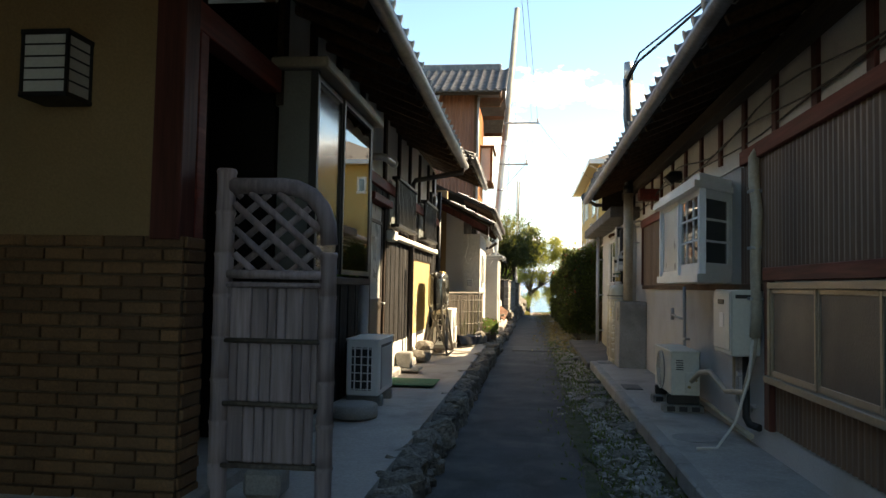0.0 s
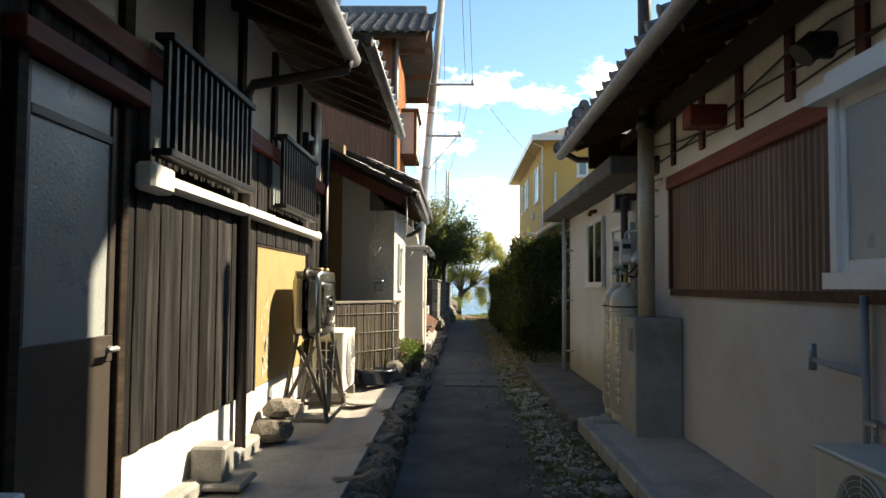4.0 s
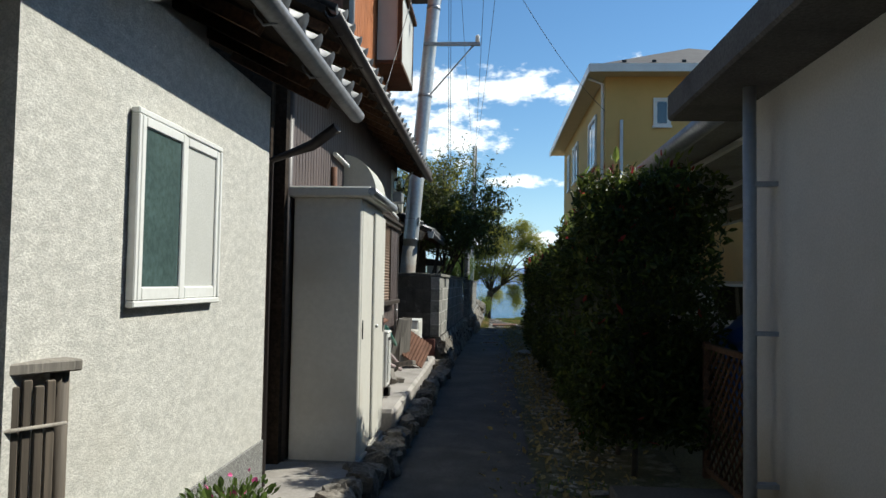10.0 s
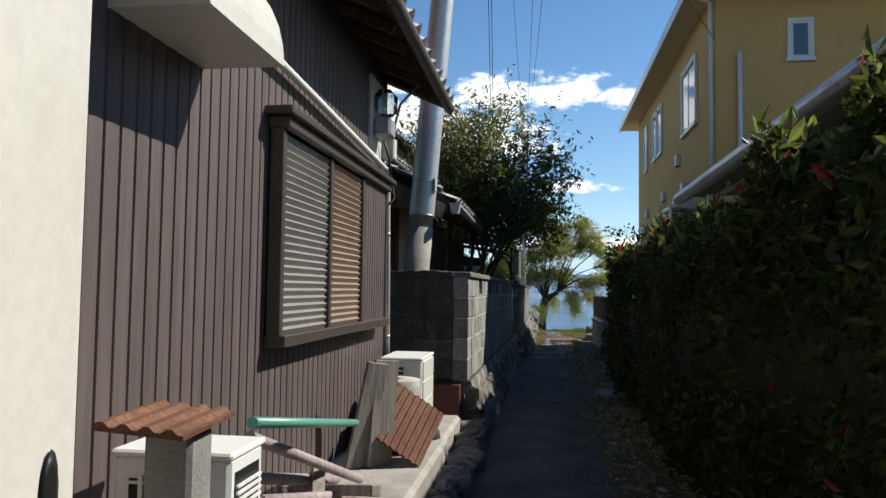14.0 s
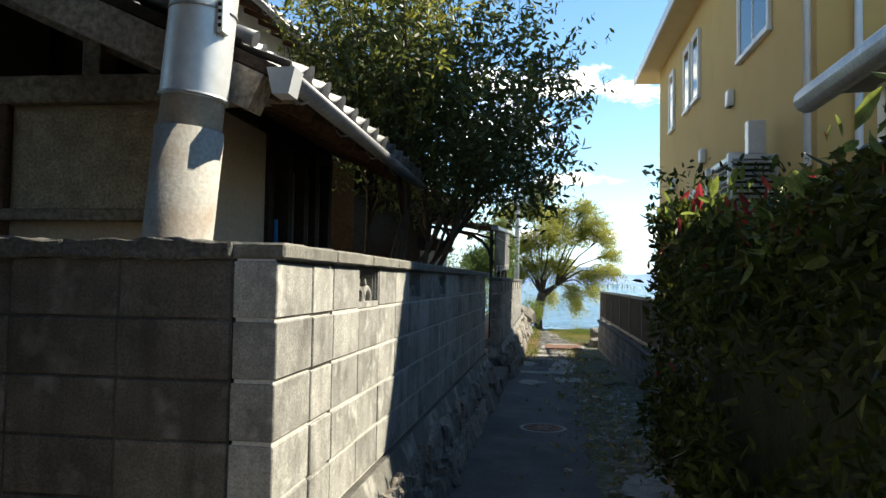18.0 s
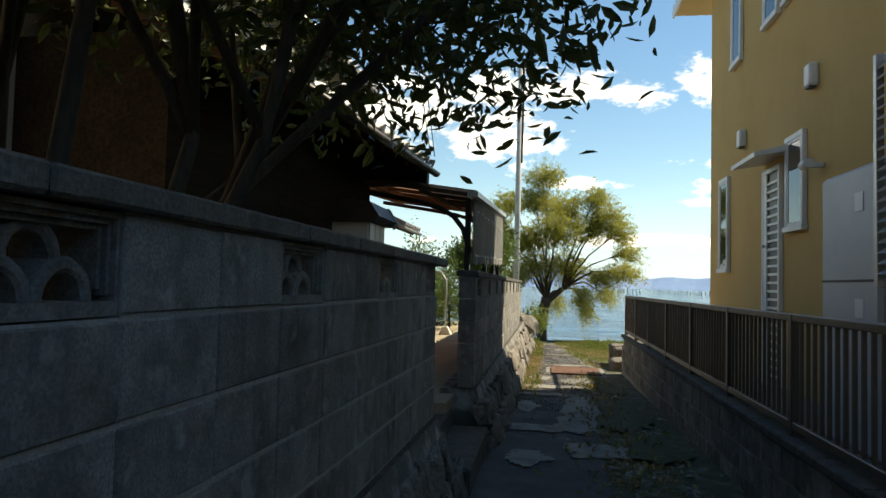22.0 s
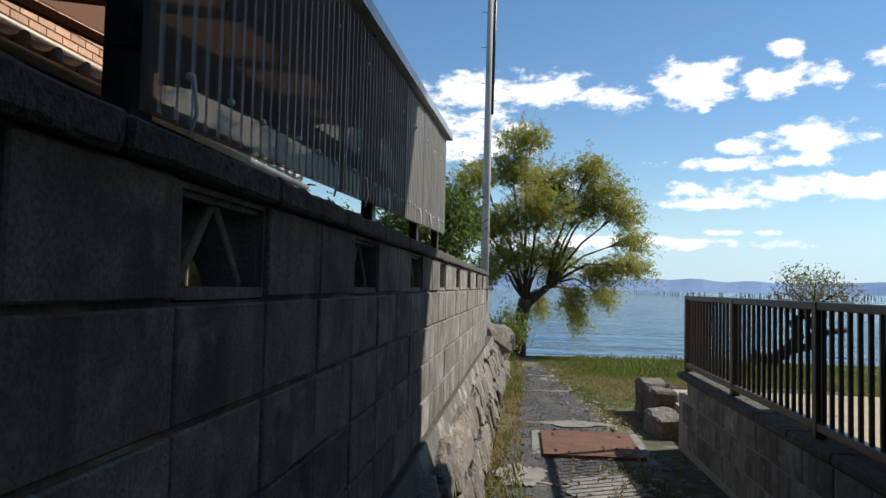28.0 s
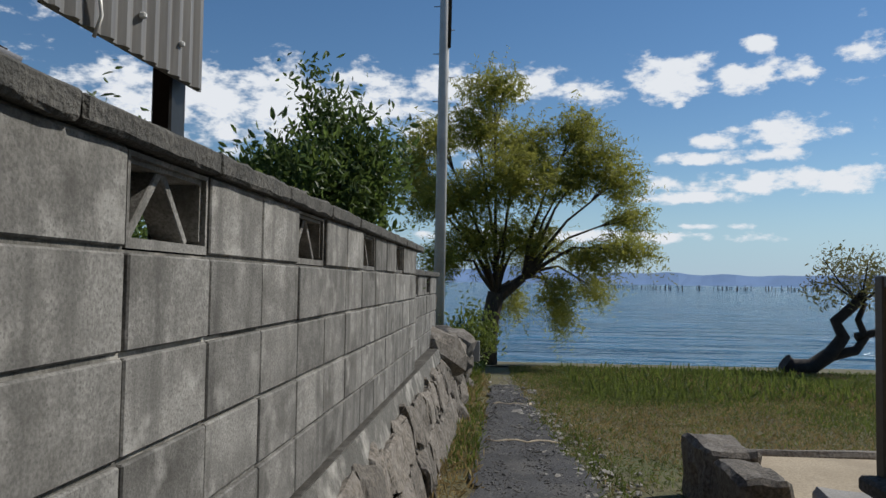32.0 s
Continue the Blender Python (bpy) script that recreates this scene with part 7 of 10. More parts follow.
def dark_tree():
    t = thing("evergreen_tree", -1.25, 29.8, 0.4, "dark glossy-leaved evergreen tree overhanging the wall", "tree")
    B = Vector((-1.25, 29.8, 0.3))
    blobs = [(-1.0, 29.9, 2.9, 0.95, 1.4, 0.75), (-0.35, 29.8, 2.9, 0.85, 1.2, 0.7), (-0.25, 30.8, 2.55, 0.75, 1.0, 0.5), (-1.4, 29.6, 3.2, 0.55, 0.7, 0.5), (-0.8, 31.4, 2.8, 0.9, 1.0, 0.6), (-1.0, 28.7, 3.2, 0.8, 0.7, 0.7),
             (-1.2, 30, 3.7, 0.7, 0.8, 0.4), (-0.5, 29.2, 3.7, 0.5, 0.6, 0.4), (-1.4, 30.6, 3.7, 0.6, 0.6, 0.5), (-0.15, 29.0, 3.2, 0.4, 0.5, 0.35), (0.05, 30.3, 3.2, 0.5, 0.8, 0.45), (0.1, 31.0, 2.7, 0.4, 0.6, 0.35), (-0.8, 29.5, 3.95, 0.3, 0.3, 0.25), (-1.45, 29.6, 3.95, 0.33, 0.35, 0.25), (-0.1, 29.9, 3.8, 0.3, 0.4, 0.3), (-1.75, 29.3, 3.7, 0.35, 0.4, 0.45)]
    g = random.Random(2)
    for i in range(7):
        a = i * 0.9
        o = Vector((0.16 * math.cos(a), 0.2 * math.sin(a), 0))
        k = blobs[i % len(blobs)]
        e = Vector(k[:3]) - B
        mid = o + (e - o) * 0.5 + Vector((g.uniform(-.18, .18), g.uniform(-.18, .18), 0.25))
        part("trunk", tube(nb(), [B + o, B + o * 1.6 + Vector((0, 0, 0.7)), B + mid, B + e], 0.042, 8, 0.015), BARK, t)
        for m in range(3):
            f = e + Vector((g.uniform(-.8, .8), g.uniform(-.8, .8), g.uniform(.1, .7)))
            part("branch", tube(nb(), [B + mid, B + mid + (f - mid) * 0.5 + Vector((g.uniform(-.1, .1), 0, 0.1)), B + f], 0.02, 6, 0.006), BARK, t)
    rng = np.random.default_rng(8)
    pts = clustered(rng, blob_points(rng, blobs[:6], 1150, 0.2), 14, 0.09)
    leaves("crown", pts, 0.072, 0.36, LEAF_D, t, 0.1, seed=9)
    # open outer shoots, each a thin twig with leaves along it
    c = blob_points(rng, blobs[3:4] + blobs[5:], 620, 0.35)
    out = c - np.array([-0.8, 29.8, 2.8])
    out /= np.linalg.norm(out, axis=1)[:, None]
    out = out + rng.normal(size=out.shape) * 0.35 + np.array([0, 0, 0.45])
    k = np.linspace(0, 1, 18)[None, :, None]
    L = rng.uniform(0.15, 0.42, len(c))[:, None, None]
    q = c[:, None] + out[:, None] * k * L + rng.normal(size=(len(c), 18, 3)) * 0.028
    q = q[(q[:, -1, 1] < 31.2) | (q[:, -1, 0] < -0.6)]
    leaves("outer_foliage", q[::2].reshape(-1, 3), 0.065, 0.36, LEAF_D, t, 0.0, seed=19)
    # every other shoot takes the leaf colour brightened as if sunlit
    leaves("young_foliage", q[1::2].reshape(-1, 3), 0.062, 0.36, LEAF_D2, t, 0.0, seed=20, label="outer leaves coloured lighter olive to look sunlit")
    for j in range(0, len(c), 9):
        part("twig", tube(nb(), [c[j] - out[j] * 0.3, c[j], c[j] + out[j] * float(L[j, 0, 0]) * 0.8], 0.006, 4, 0.002), BARK, t)


dark_tree()


def willow():
    t = thing("willow_tree", 0.05, 56.1, -0.55, "yellow-green willow tree leaning over the lake shore", "tree")
    B = Vector((0.05, 56.1, -0.64))
    part("trunk", tube(nb(), [B, B + Vector((-0.02, 0, 0.5)), B + Vector((0.03, 0, 1.1)), B + Vector((0.15, 0, 1.65))], 0.2, 12, 0.2), BARK, t)
    # clumps: along, height, half width, half height, over the foot of the trunk
    clumps = ((0.05, 6.07, .74, .42), (-0.3, 5.18, .72, .5), (-1.25, 5.2, .6, .45), (-1.6, 4.5, .45, .65), (0.72, 4.9, .85, .65), (0.45, 4.0, .95, .65), (1.85, 5.35, .6, .42), (2.15, 4.65, .72, .5), (1.65, 4.15, .72, .45),
              (2.7, 4.1, .5, .45), (3.0, 3.4, .5, .36), (2.75, 2.65, .6, .36), (2.0, 2.5, .65, .36), (1.4, 1.8, .45, .42), (-0.6, 3.65, .8, .58), (-1.3, 3.7, .5, .5), (-0.2, 2.8, .85, .5), (0.75, 2.8, .72, .55), (2.3, 1.85, .36, .3), (1.55, 1.25, .3, .36), (-0.9, 2.4, .45, .45), (0.5, 1.55, .36, .3))
    g = random.Random(3)
    blobs = []
    fork = B + Vector((0.15, 0, 1.6))
    side = B + Vector((0.75, 0, 2.0))
    part("limb", tube(nb(), [fork - Vector((0, 0, 0.1)), fork + Vector((0.3, 0, 0.15)), side], 0.14, 9, 0.1), BARK, t)
    for i, (cx, cz, rx, rz) in enumerate(clumps):
        dy = g.uniform(-1.0, 1.0)
        c = B + Vector((cx, dy, cz))
        blobs.append((c.x, c.y, c.z, rx, 0.75, rz))
        s = side if cx > 1.0 else fork
        mid = s + (c - s) * 0.5 + Vector((g.uniform(-.12, .12), 0, 0.22 if cz > 3 else 0.35))
        part("limb", tube(nb(), [s, s + (mid - s) * 0.5 + Vector((g.uniform(-.08, .08), 0, 0.05)), mid, c], 0.06, 7, 0.012), BARK, t)
        for m in range(4):
            e = c + Vector((g.uniform(-rx, rx), g.uniform(-.6, .6), g.uniform(-rz, rz)))
            part("twig", tube(nb(), [mid + (c - mid) * 0.5, c + (e - c) * 0.4, e], 0.014, 5, 0.004), BARK, t)
    rng = np.random.default_rng(12)
    c = blob_points(rng, [(*k[:3], k[3] * 1.05, k[4], k[5] * 1.05) for k in blobs], 6000, 0.05)
    # leaves strung along thin shoots that leave the crown outwards and then bend down
    out = c - np.array([B.x + 0.5, B.y, B.z + 2.6])
    out /= np.linalg.norm(out, axis=1)[:, None]
    out += rng.normal(size=out.shape) * 0.45
    k = np.linspace(0, 1, 20)[None, :, None]
    L = rng.uniform(0.2, 0.5, len(c))[:, None, None]
    pts = c[:, None] + out[:, None] * k * L - np.array([0, 0, 1]) * (k ** 2) * L * 0.55 + rng.normal(size=(len(c), 20, 3)) * 0.014
    leaves("crown", pts.reshape(-1, 3), 0.085, 0.2, LEAF_W, t, 0.2, seed=13)


willow()


# ---- things along the dark house ----
RED_PAINT = mat("red_paint", (0.5, 0.06, 0.05), 0.5, var=0.1, bump=0)
PAPER = mat("lantern_paper", (0.55, 0.55, 0.52), 0.8, var=0.06, bump=0.05)
GREENMAT = mat("green_matting", (0.02, 0.16, 0.07), 0.95, var=0.3, fine=120, bump=0.6)
NAVY = mat("navy_glazed_pot", (0.02, 0.03, 0.055), 0.25, var=0.2, bump=0.05)
TERRA = mat("brown_planter", (0.09, 0.06, 0.045), 0.6, var=0.2, bump=0.1)
TANKM = mat("tank_steel", (0.36, 0.35, 0.32), 0.22, metal=0.9, var=0.12, fine=30, coarse=4, bump=0.03, stain=(0.3, 0.26, 0.18), stain_amt=0.35)
STEEL_P = mat("slotted_steel", (0.17, 0.165, 0.15), 0.5, metal=0.5, var=0.25, bump=0.08, stain=(0.2, 0.12, 0.07), stain_amt=0.4)
GREYWOOD = mat("weathered_grey_wood", (0.26, 0.235, 0.2), 0.85, var=0.3, fine=40, coarse=3, bump=0.3, stretch=GRAIN_Z)
OLDSLAT = mat("old_bamboo_slat", (0.1, 0.08, 0.06), 0.75, var=0.35, fine=40, coarse=4, bump=0.2, stretch=GRAIN_Z, rnd=0.35)
TARP = mat("blue_tarpaulin", (0.02, 0.09, 0.32), 0.45, var=0.2, fine=6, coarse=3, bump=0.4)
CARWHITE = mat("white_car_paint", (0.7, 0.7, 0.68), 0.2, var=0.03, bump=0)
RUBBER = mat("black_rubber", (0.02, 0.02, 0.02), 0.8, var=0.2, bump=0.1)
GASPAINT = mat("gas_cylinder_paint", (0.44, 0.415, 0.33), 0.3, metal=0.1, var=0.08, bump=0.02, stain=(0.4, 0.3, 0.17), stain_amt=0.5, stain_scale=3)
VALVE_G = mat("green_valve_wheel", (0.03, 0.12, 0.06), 0.5, var=0.1, bump=0)
BRASS = mat("brass_cap", (0.35, 0.27, 0.12), 0.4, metal=0.8, var=0.1, bump=0.02)
FLOWER_P = mat("pink_petal", (0.6, 0.08, 0.25), 0.6, var=0.2, bump=0)
FLOWER_Y = mat("yellow_petal", (0.75, 0.5, 0.06), 0.6, var=0.2, bump=0)
LEAF_G = leaf("garden_leaf", (0.085, 0.14, 0.035), 0.45)


def lettering(text, size, m, material, parent, name="lettering"):
    """Raised paint lettering turned to mesh, in the built-in font."""
    cu = bpy.data.curves.new(name, "FONT")
    cu.body, cu.size, cu.extrude = text, size, 0.0006
    tmp = bpy.data.objects.new(name, cu)
    scene.collection.objects.link(tmp)
    me = bpy.data.meshes.new_from_object(tmp.evaluated_get(bpy.context.evaluated_depsgraph_get()))
    bpy.data.objects.remove(tmp)
    me.materials.append(material)
    ob = new(name, me)
    ob.parent = parent
    ob.matrix_basis = Matrix.Translation(-origin(parent)) @ m
    return ob


def wall_lantern():
    l = thing("wall_lantern", -2.32, 3.4, 2.23, "square black-framed wall lantern with paper panes", "lamp")
    x0, x1, y0, y1, z0, z1 = -2.44, -2.21, 3.26, 3.458, 2.23, 2.56
    bm = nb()
    bx(bm, x0, x1, y0, y1, z0 + 0.02, z1 - 0.02)
    part("paper_shade", bm, PAPER, l)
    for z in (z0, z1 - 0.025):
        bm = nb()
        bx(bm, x0 - 0.012, x1 + 0.012, y0 - 0.012, y1, z, z + 0.025, 0.003)
        part("rim", bm, BLACKM, l)
    for x, y in ((x0, y0), (x1, y0), (x1, y1 - 0.01)):
        bm = nb()
        bx(bm, x - 0.008, x + 0.008, y - 0.008, y + 0.008, z0 + 0.02, z1 - 0.02)
        part("upright", bm, BLACKM, l)
    for k in range(4):
        z = z0 + 0.025 + 0.058 * (k + 1)
        bm = nb()
        bx(bm, x0, x1 + 0.004, y0 - 0.004, y0 + 0.001, z - 0.004, z + 0.004)
        part("muntin", bm, BLACKM, l)
        bm = nb()
        bx(bm, x1 - 0.001, x1 + 0.004, y0, y1, z - 0.004, z + 0.004)
        part("muntin", bm, BLACKM, l)


wall_lantern()


def bamboo_screen():
    s = thing("bamboo_screen", -1.28, 3.75, 0.2, "weathered bamboo wing screen with a lattice top and rounded corner", "garden screen")
    Y, XL, XR = 3.76, -1.605, -1.035

    def cane(pts, r, name, par=s):
        p = part(name, tube(nb(), pts, r, 10), BAMBOO, par)
        return p

    def ringed(x, z0, z1, r, name):
        bm = nb()
        prof = []
        z = z0
        while z < z1:
            prof += [(r, z), (r * 0.97, z + 0.1), (r, z + 0.19), (r * 1.12, z + 0.205), (r * 0.96, z + 0.22)]
            z += 0.22
        lathe(bm, x, Y, prof, 14)
        return part(name, bm, BAMBOO, s)
    ringed(XL, 0.2, 1.93, 0.05, "post")
    ringed(XR, 0.2, 1.5, 0.045, "post")
    arc = [(XL + 0.03, Y, 1.87), (XR - 0.27, Y, 1.87), (XR - 0.19, Y, 1.86), (XR - 0.1, Y, 1.82), (XR - 0.04, Y, 1.75), (XR - 0.01, Y, 1.67), (XR, Y, 1.56)]
    cane(arc, 0.045, "arched_rail")
    cane([(XL + .03, Y - 0.02, 1.4), (XR - .03, Y - 0.02, 1.4)], 0.024, "rail")
    rng = random.Random(3)
    for z in (1.345, 1.055, 0.725, 0.41):
        for dy in (-0.032, 0.032):
            part("batten", tube(nb(), [(XL + 0.03, Y + dy, z + rng.uniform(-.004, .004)), (XR - 0.03, Y + dy, z)], 0.013, 8), OLDSLAT if z < 1.3 else BAMBOO, s)
    # flattened split canes in three tiers
    for z0, z1 in ((1.06, 1.36), (0.735, 1.045), (0.42, 0.715)):
        x = XL + 0.045
        while x < XR - 0.06:
            w = min(rng.choice((0.06, 0.09, 0.115, 0.05)), XR - 0.045 - x)
            bm = nb()
            bx(bm, x + 0.002, x + w - 0.002, Y - 0.014 + rng.uniform(-.004, .004), Y + 0.012, z0, z1, 0.006)
            part("split_cane", bm, BAMBOO, s)
            x += w
    for sgn in (-1, 1):
        for i in range(7):
            c0 = XL - 0.42 + i * 0.155 if sgn > 0 else XL + 0.02 + i * 0.155
            pts = []
            for k in range(23):
                z = 1.41 + 0.42 * k / 22
                x = c0 + sgn * 0.5 * k / 22
                lim = XR - 0.04 - (0.16 * max(0, (z - 1.64) / 0.2) ** 2)
                if XL + 0.04 < x < lim:
                    pts.append((x, Y + sgn * 0.012, z))
            if len(pts) > 1:
                cane([pts[0], pts[-1]], 0.019, "lattice_cane")
    bm = nb()
    bx(bm, -1.46, -1.26, Y - 0.02, Y + 0.16, 0.24, 0.38, 0.02)
    solo("footing_stone", bm, CONCRETE, "small concrete block under the bamboo screen", "block", at=(-1.36, Y + 0.07, 0.24))


bamboo_screen()


def ac_unit(x0, x1, y0, y1, z0, z1, label, faces=1, material=None, fan=True, grp="air-conditioner units", grille=True):
    """An outdoor air-conditioner unit; faces: +1 its front looks to +x, -1 to -x."""
    material = material or IVORY
    a = thing("air_conditioner_unit", (x0 + x1) / 2, (y0 + y1) / 2, z0, label, "air conditioner", grp)
    bm = nb()
    bx(bm, x0, x1, y0, y1, z0 + 0.03, z1 - 0.015, 0.012)
    part("casing", bm, material, a)
    bm = nb()
    bx(bm, x0 - 0.008, x1 + 0.008, y0 - 0.008, y1 + 0.008, z1 - 0.022, z1, 0.007)
    part("lid", bm, material, a)
    xf = x1 if faces > 0 else x0
    s = 0.004 * faces
    w, hgt = y1 - y0, z1 - z0
    if fan:
        cy, cz, r = y0 + w * 0.56, z0 + hgt * 0.5, hgt * 0.42
        bm = nb()
        lathe(bm, 0, 0, [(r, 0), (r, 0.006), (r * 0.97, 0.01)], 24)
        bm.transform(pose(xf, cy, cz, 0, 90 * faces, 0))
        part("fan_opening", bm, FAN_GREY, a)
        g = part("fan_guard", tube(nb(), [(xf + s * 4, cy + r * math.cos(t), cz + r * math.sin(t)) for t in [2 * math.pi * k / 24 for k in range(25)]], 0.005, 5), material, a)
        for rr in (0.16, 0.28, 0.4, 0.52, 0.64, 0.76, 0.88):
            part("guard_ring", tube(nb(), [(xf + s * 4, cy + r * rr * math.cos(t), cz + r * rr * math.sin(t)) for t in [2 * math.pi * k / 20 for k in range(21)]], 0.0025, 4), material, g)
        for k in range(8):
            t = math.pi * 2 * k / 8
            part("guard_spoke", tube(nb(), [(xf + s * 4, cy + 0.1 * r * math.cos(t), cz + 0.1 * r * math.sin(t)), (xf + s * 4, cy + r * math.cos(t), cz + r * math.sin(t))], 0.0025, 4), material, g)
    elif fan is not None:
        b = nb()
        bx(b, -0.004, 0.004, -w * 0.36, w * 0.36, -0.004, 0.004)
        me = to_mesh(b, "louvre", material)
        bm = nb()
        bx(bm, xf - 0.002, xf + 0.002, y0 + w * 0.13, y1 - w * 0.13, z0 + 0.08, z1 - 0.06)
        part("grille_back", bm, BLACKM, a)
        for k in range(int((hgt - 0.16) / 0.02)):
            piece("louvre", me, a, Matrix.Translation((xf + s * 2, (y0 + y1) / 2, z0 + 0.09 + k * 0.02)))
    if grille is False:
        bm = nb()
        bx(bm, x0 + 0.14, x1 - 0.02, y0 - 0.012, y0, z0 + 0.06, z0 + 0.26, 0.006)
        vp = part("valve_cover", bm, material, a)
        for k in range(2):
            part("valve", tube(nb(), [(x0 + 0.17 + 0.06 * k, y0, z0 + 0.12 + 0.07 * k), (x0 + 0.17 + 0.06 * k, y0 - 0.06, z0 + 0.12 + 0.07 * k)], 0.014, 8), BRASS, vp)
        for k in range(5):
            bm = nb()
            bx(bm, x0 + 0.05, x0 + 0.12, y0 - 0.003, y0, z1 - 0.1 - k * 0.022, z1 - 0.09 - k * 0.022)
            part("vent_slot", bm, BLACKM, a)
    # side grille towards the viewer
    if grille:
        bm = nb()
        bx(bm, x0 + 0.05, x1 - 0.07, y0 - 0.004, y0 + 0.002, z0 + 0.08, z1 - 0.08)
        part("side_opening", bm, BLACKM, a)
        for k in range(3):
            xx = x0 + 0.05 + (x1 - x0 - 0.12) * (k + 0.5) / 3
            bm = nb()
            bx(bm, xx - 0.006, xx + 0.006, y0 - 0.012, y0 - 0.002, z0 + 0.07, z1 - 0.07)
            part("guard_bar", bm, material, a)
        for k in range(6):
            z = z0 + 0.09 + (hgt - 0.18) * k / 5
            bm = nb()
            bx(bm, x0 + 0.045, x1 - 0.065, y0 - 0.01, y0 - 0.003, z - 0.004, z + 0.004)
            part("guard_bar", bm, material, a)
    for yy in (y0 + 0.12, y1 - 0.12):
        bm = nb()
        bx(bm, x0 - 0.02, x1 + 0.02, yy - 0.03, yy + 0.03, z0 - 0.07, z0 + 0.03, 0.01)
        part("foot", bm, CONCRETE if z0 > 0.28 else BLACKM, a)
    return a


ac_unit(-1.61, -1.31, 6.52, 7.2, 0.33, 0.87, "grey-white outdoor air-conditioner unit on concrete feet", 1, WHITEM, False)
solo("round_slab", lathe(nb(), -1.45, 6.2, [(0.19, 0.235), (0.2, 0.25), (0.2, 0.33), (0.19, 0.345)], 20), CONCRETE, "round concrete slab on the apron", "concrete slab", at=(-1.45, 6.28, 0.24))
bm = nb()
bx(bm, -1.62, -1.02, 8.15, 8.75, 0.238, 0.252, 0.004)
solo("door_mat", bm, GREENMAT, "dark green door mat before the side door", "mat", at=(-1.3, 8.45, 0.24))
for x0, x1, y0, y1, z0, z1 in ((-1.7, -1.5, 9.55, 9.75, 0.27, 0.48), (-1.68, -1.38, 9.5, 9.85, 0.235, 0.275)):
    bm = nb()
    bx(bm, x0, x1, y0, y1, z0, z1, 0.015)
    solo("concrete_block", bm, CONCRETE, "loose concrete block by the plinth", "block", "loose blocks", at=((x0 + x1) / 2, (y0 + y1) / 2, z0))
for x, y, z, s in ((-1.6, 11.0, 0.3, 0.17), (-1.55, 11.12, 0.45, 0.14)):
    ob = tagged(new("round_stone", STONES[2]), "rounded grey stone stacked by the wall", "stone", "stacked stones")
    ob.matrix_basis = Matrix.Translation((x, y, z)) @ Matrix.Diagonal((s, s, s * 0.55, 1))


def conduit_and_ducts():
    d = thing("wall_duct", -1.68, 11, 1.9, "white plastic pipe cover running along the plank wall", "pipe")
    bm = nb()
    bx(bm, -1.7, -1.62, 8.95, 13.11, 1.91, 1.99, 0.02)
    part("cover", bm, PVC, d)
    bm = nb()
    bx(bm, -1.705, -1.6, 8.7, 8.97, 1.88, 2.02, 0.02)
    part("end_box", bm, PVC, d)
    bm = nb()
    bx(bm, -1.705, -1.605, 13.03, 13.13, 1.9, 2.0, 0.02)
    part("end_cap", bm, PVC, d)
    v = thing("exhaust_pipe", -1.6, 8.4, 2.55, "stubby galvanised exhaust pipe with white end", "pipe")
    part("pipe", tube(nb(), [(-1.74, 7.74, 2.73), (-1.6, 7.74, 2.73), (-1.55, 7.79, 2.73), (-1.55, 8.26, 2.75)], 0.042, 12), GALV, v)
    part("collar", tube(nb(), [(-1.55, 8.25, 2.75), (-1.55, 8.34, 2.753)], 0.05, 12), WHITEM, v)
    f = thing("exhaust_fan", -1.66, 12.75, 2.8, "small exhaust fan hood under the eaves", "vent")
    bm = nb()
    bx(bm, -1.73, -1.66, 12.6, 12.9, 2.66, 2.98, 0.01)
    part("housing", bm, BLACKM, f)
    bm = nb()
    lathe(bm, 0, 0, [(0.1, 0), (0.1, 0.05), (0.085, 0.06), (0.03, 0.07)], 16)
    bm.transform(pose(-1.66, 12.75, 2.82, 0, 90, 0))
    part("fan_hub", bm, GALV, f)


conduit_and_ducts()


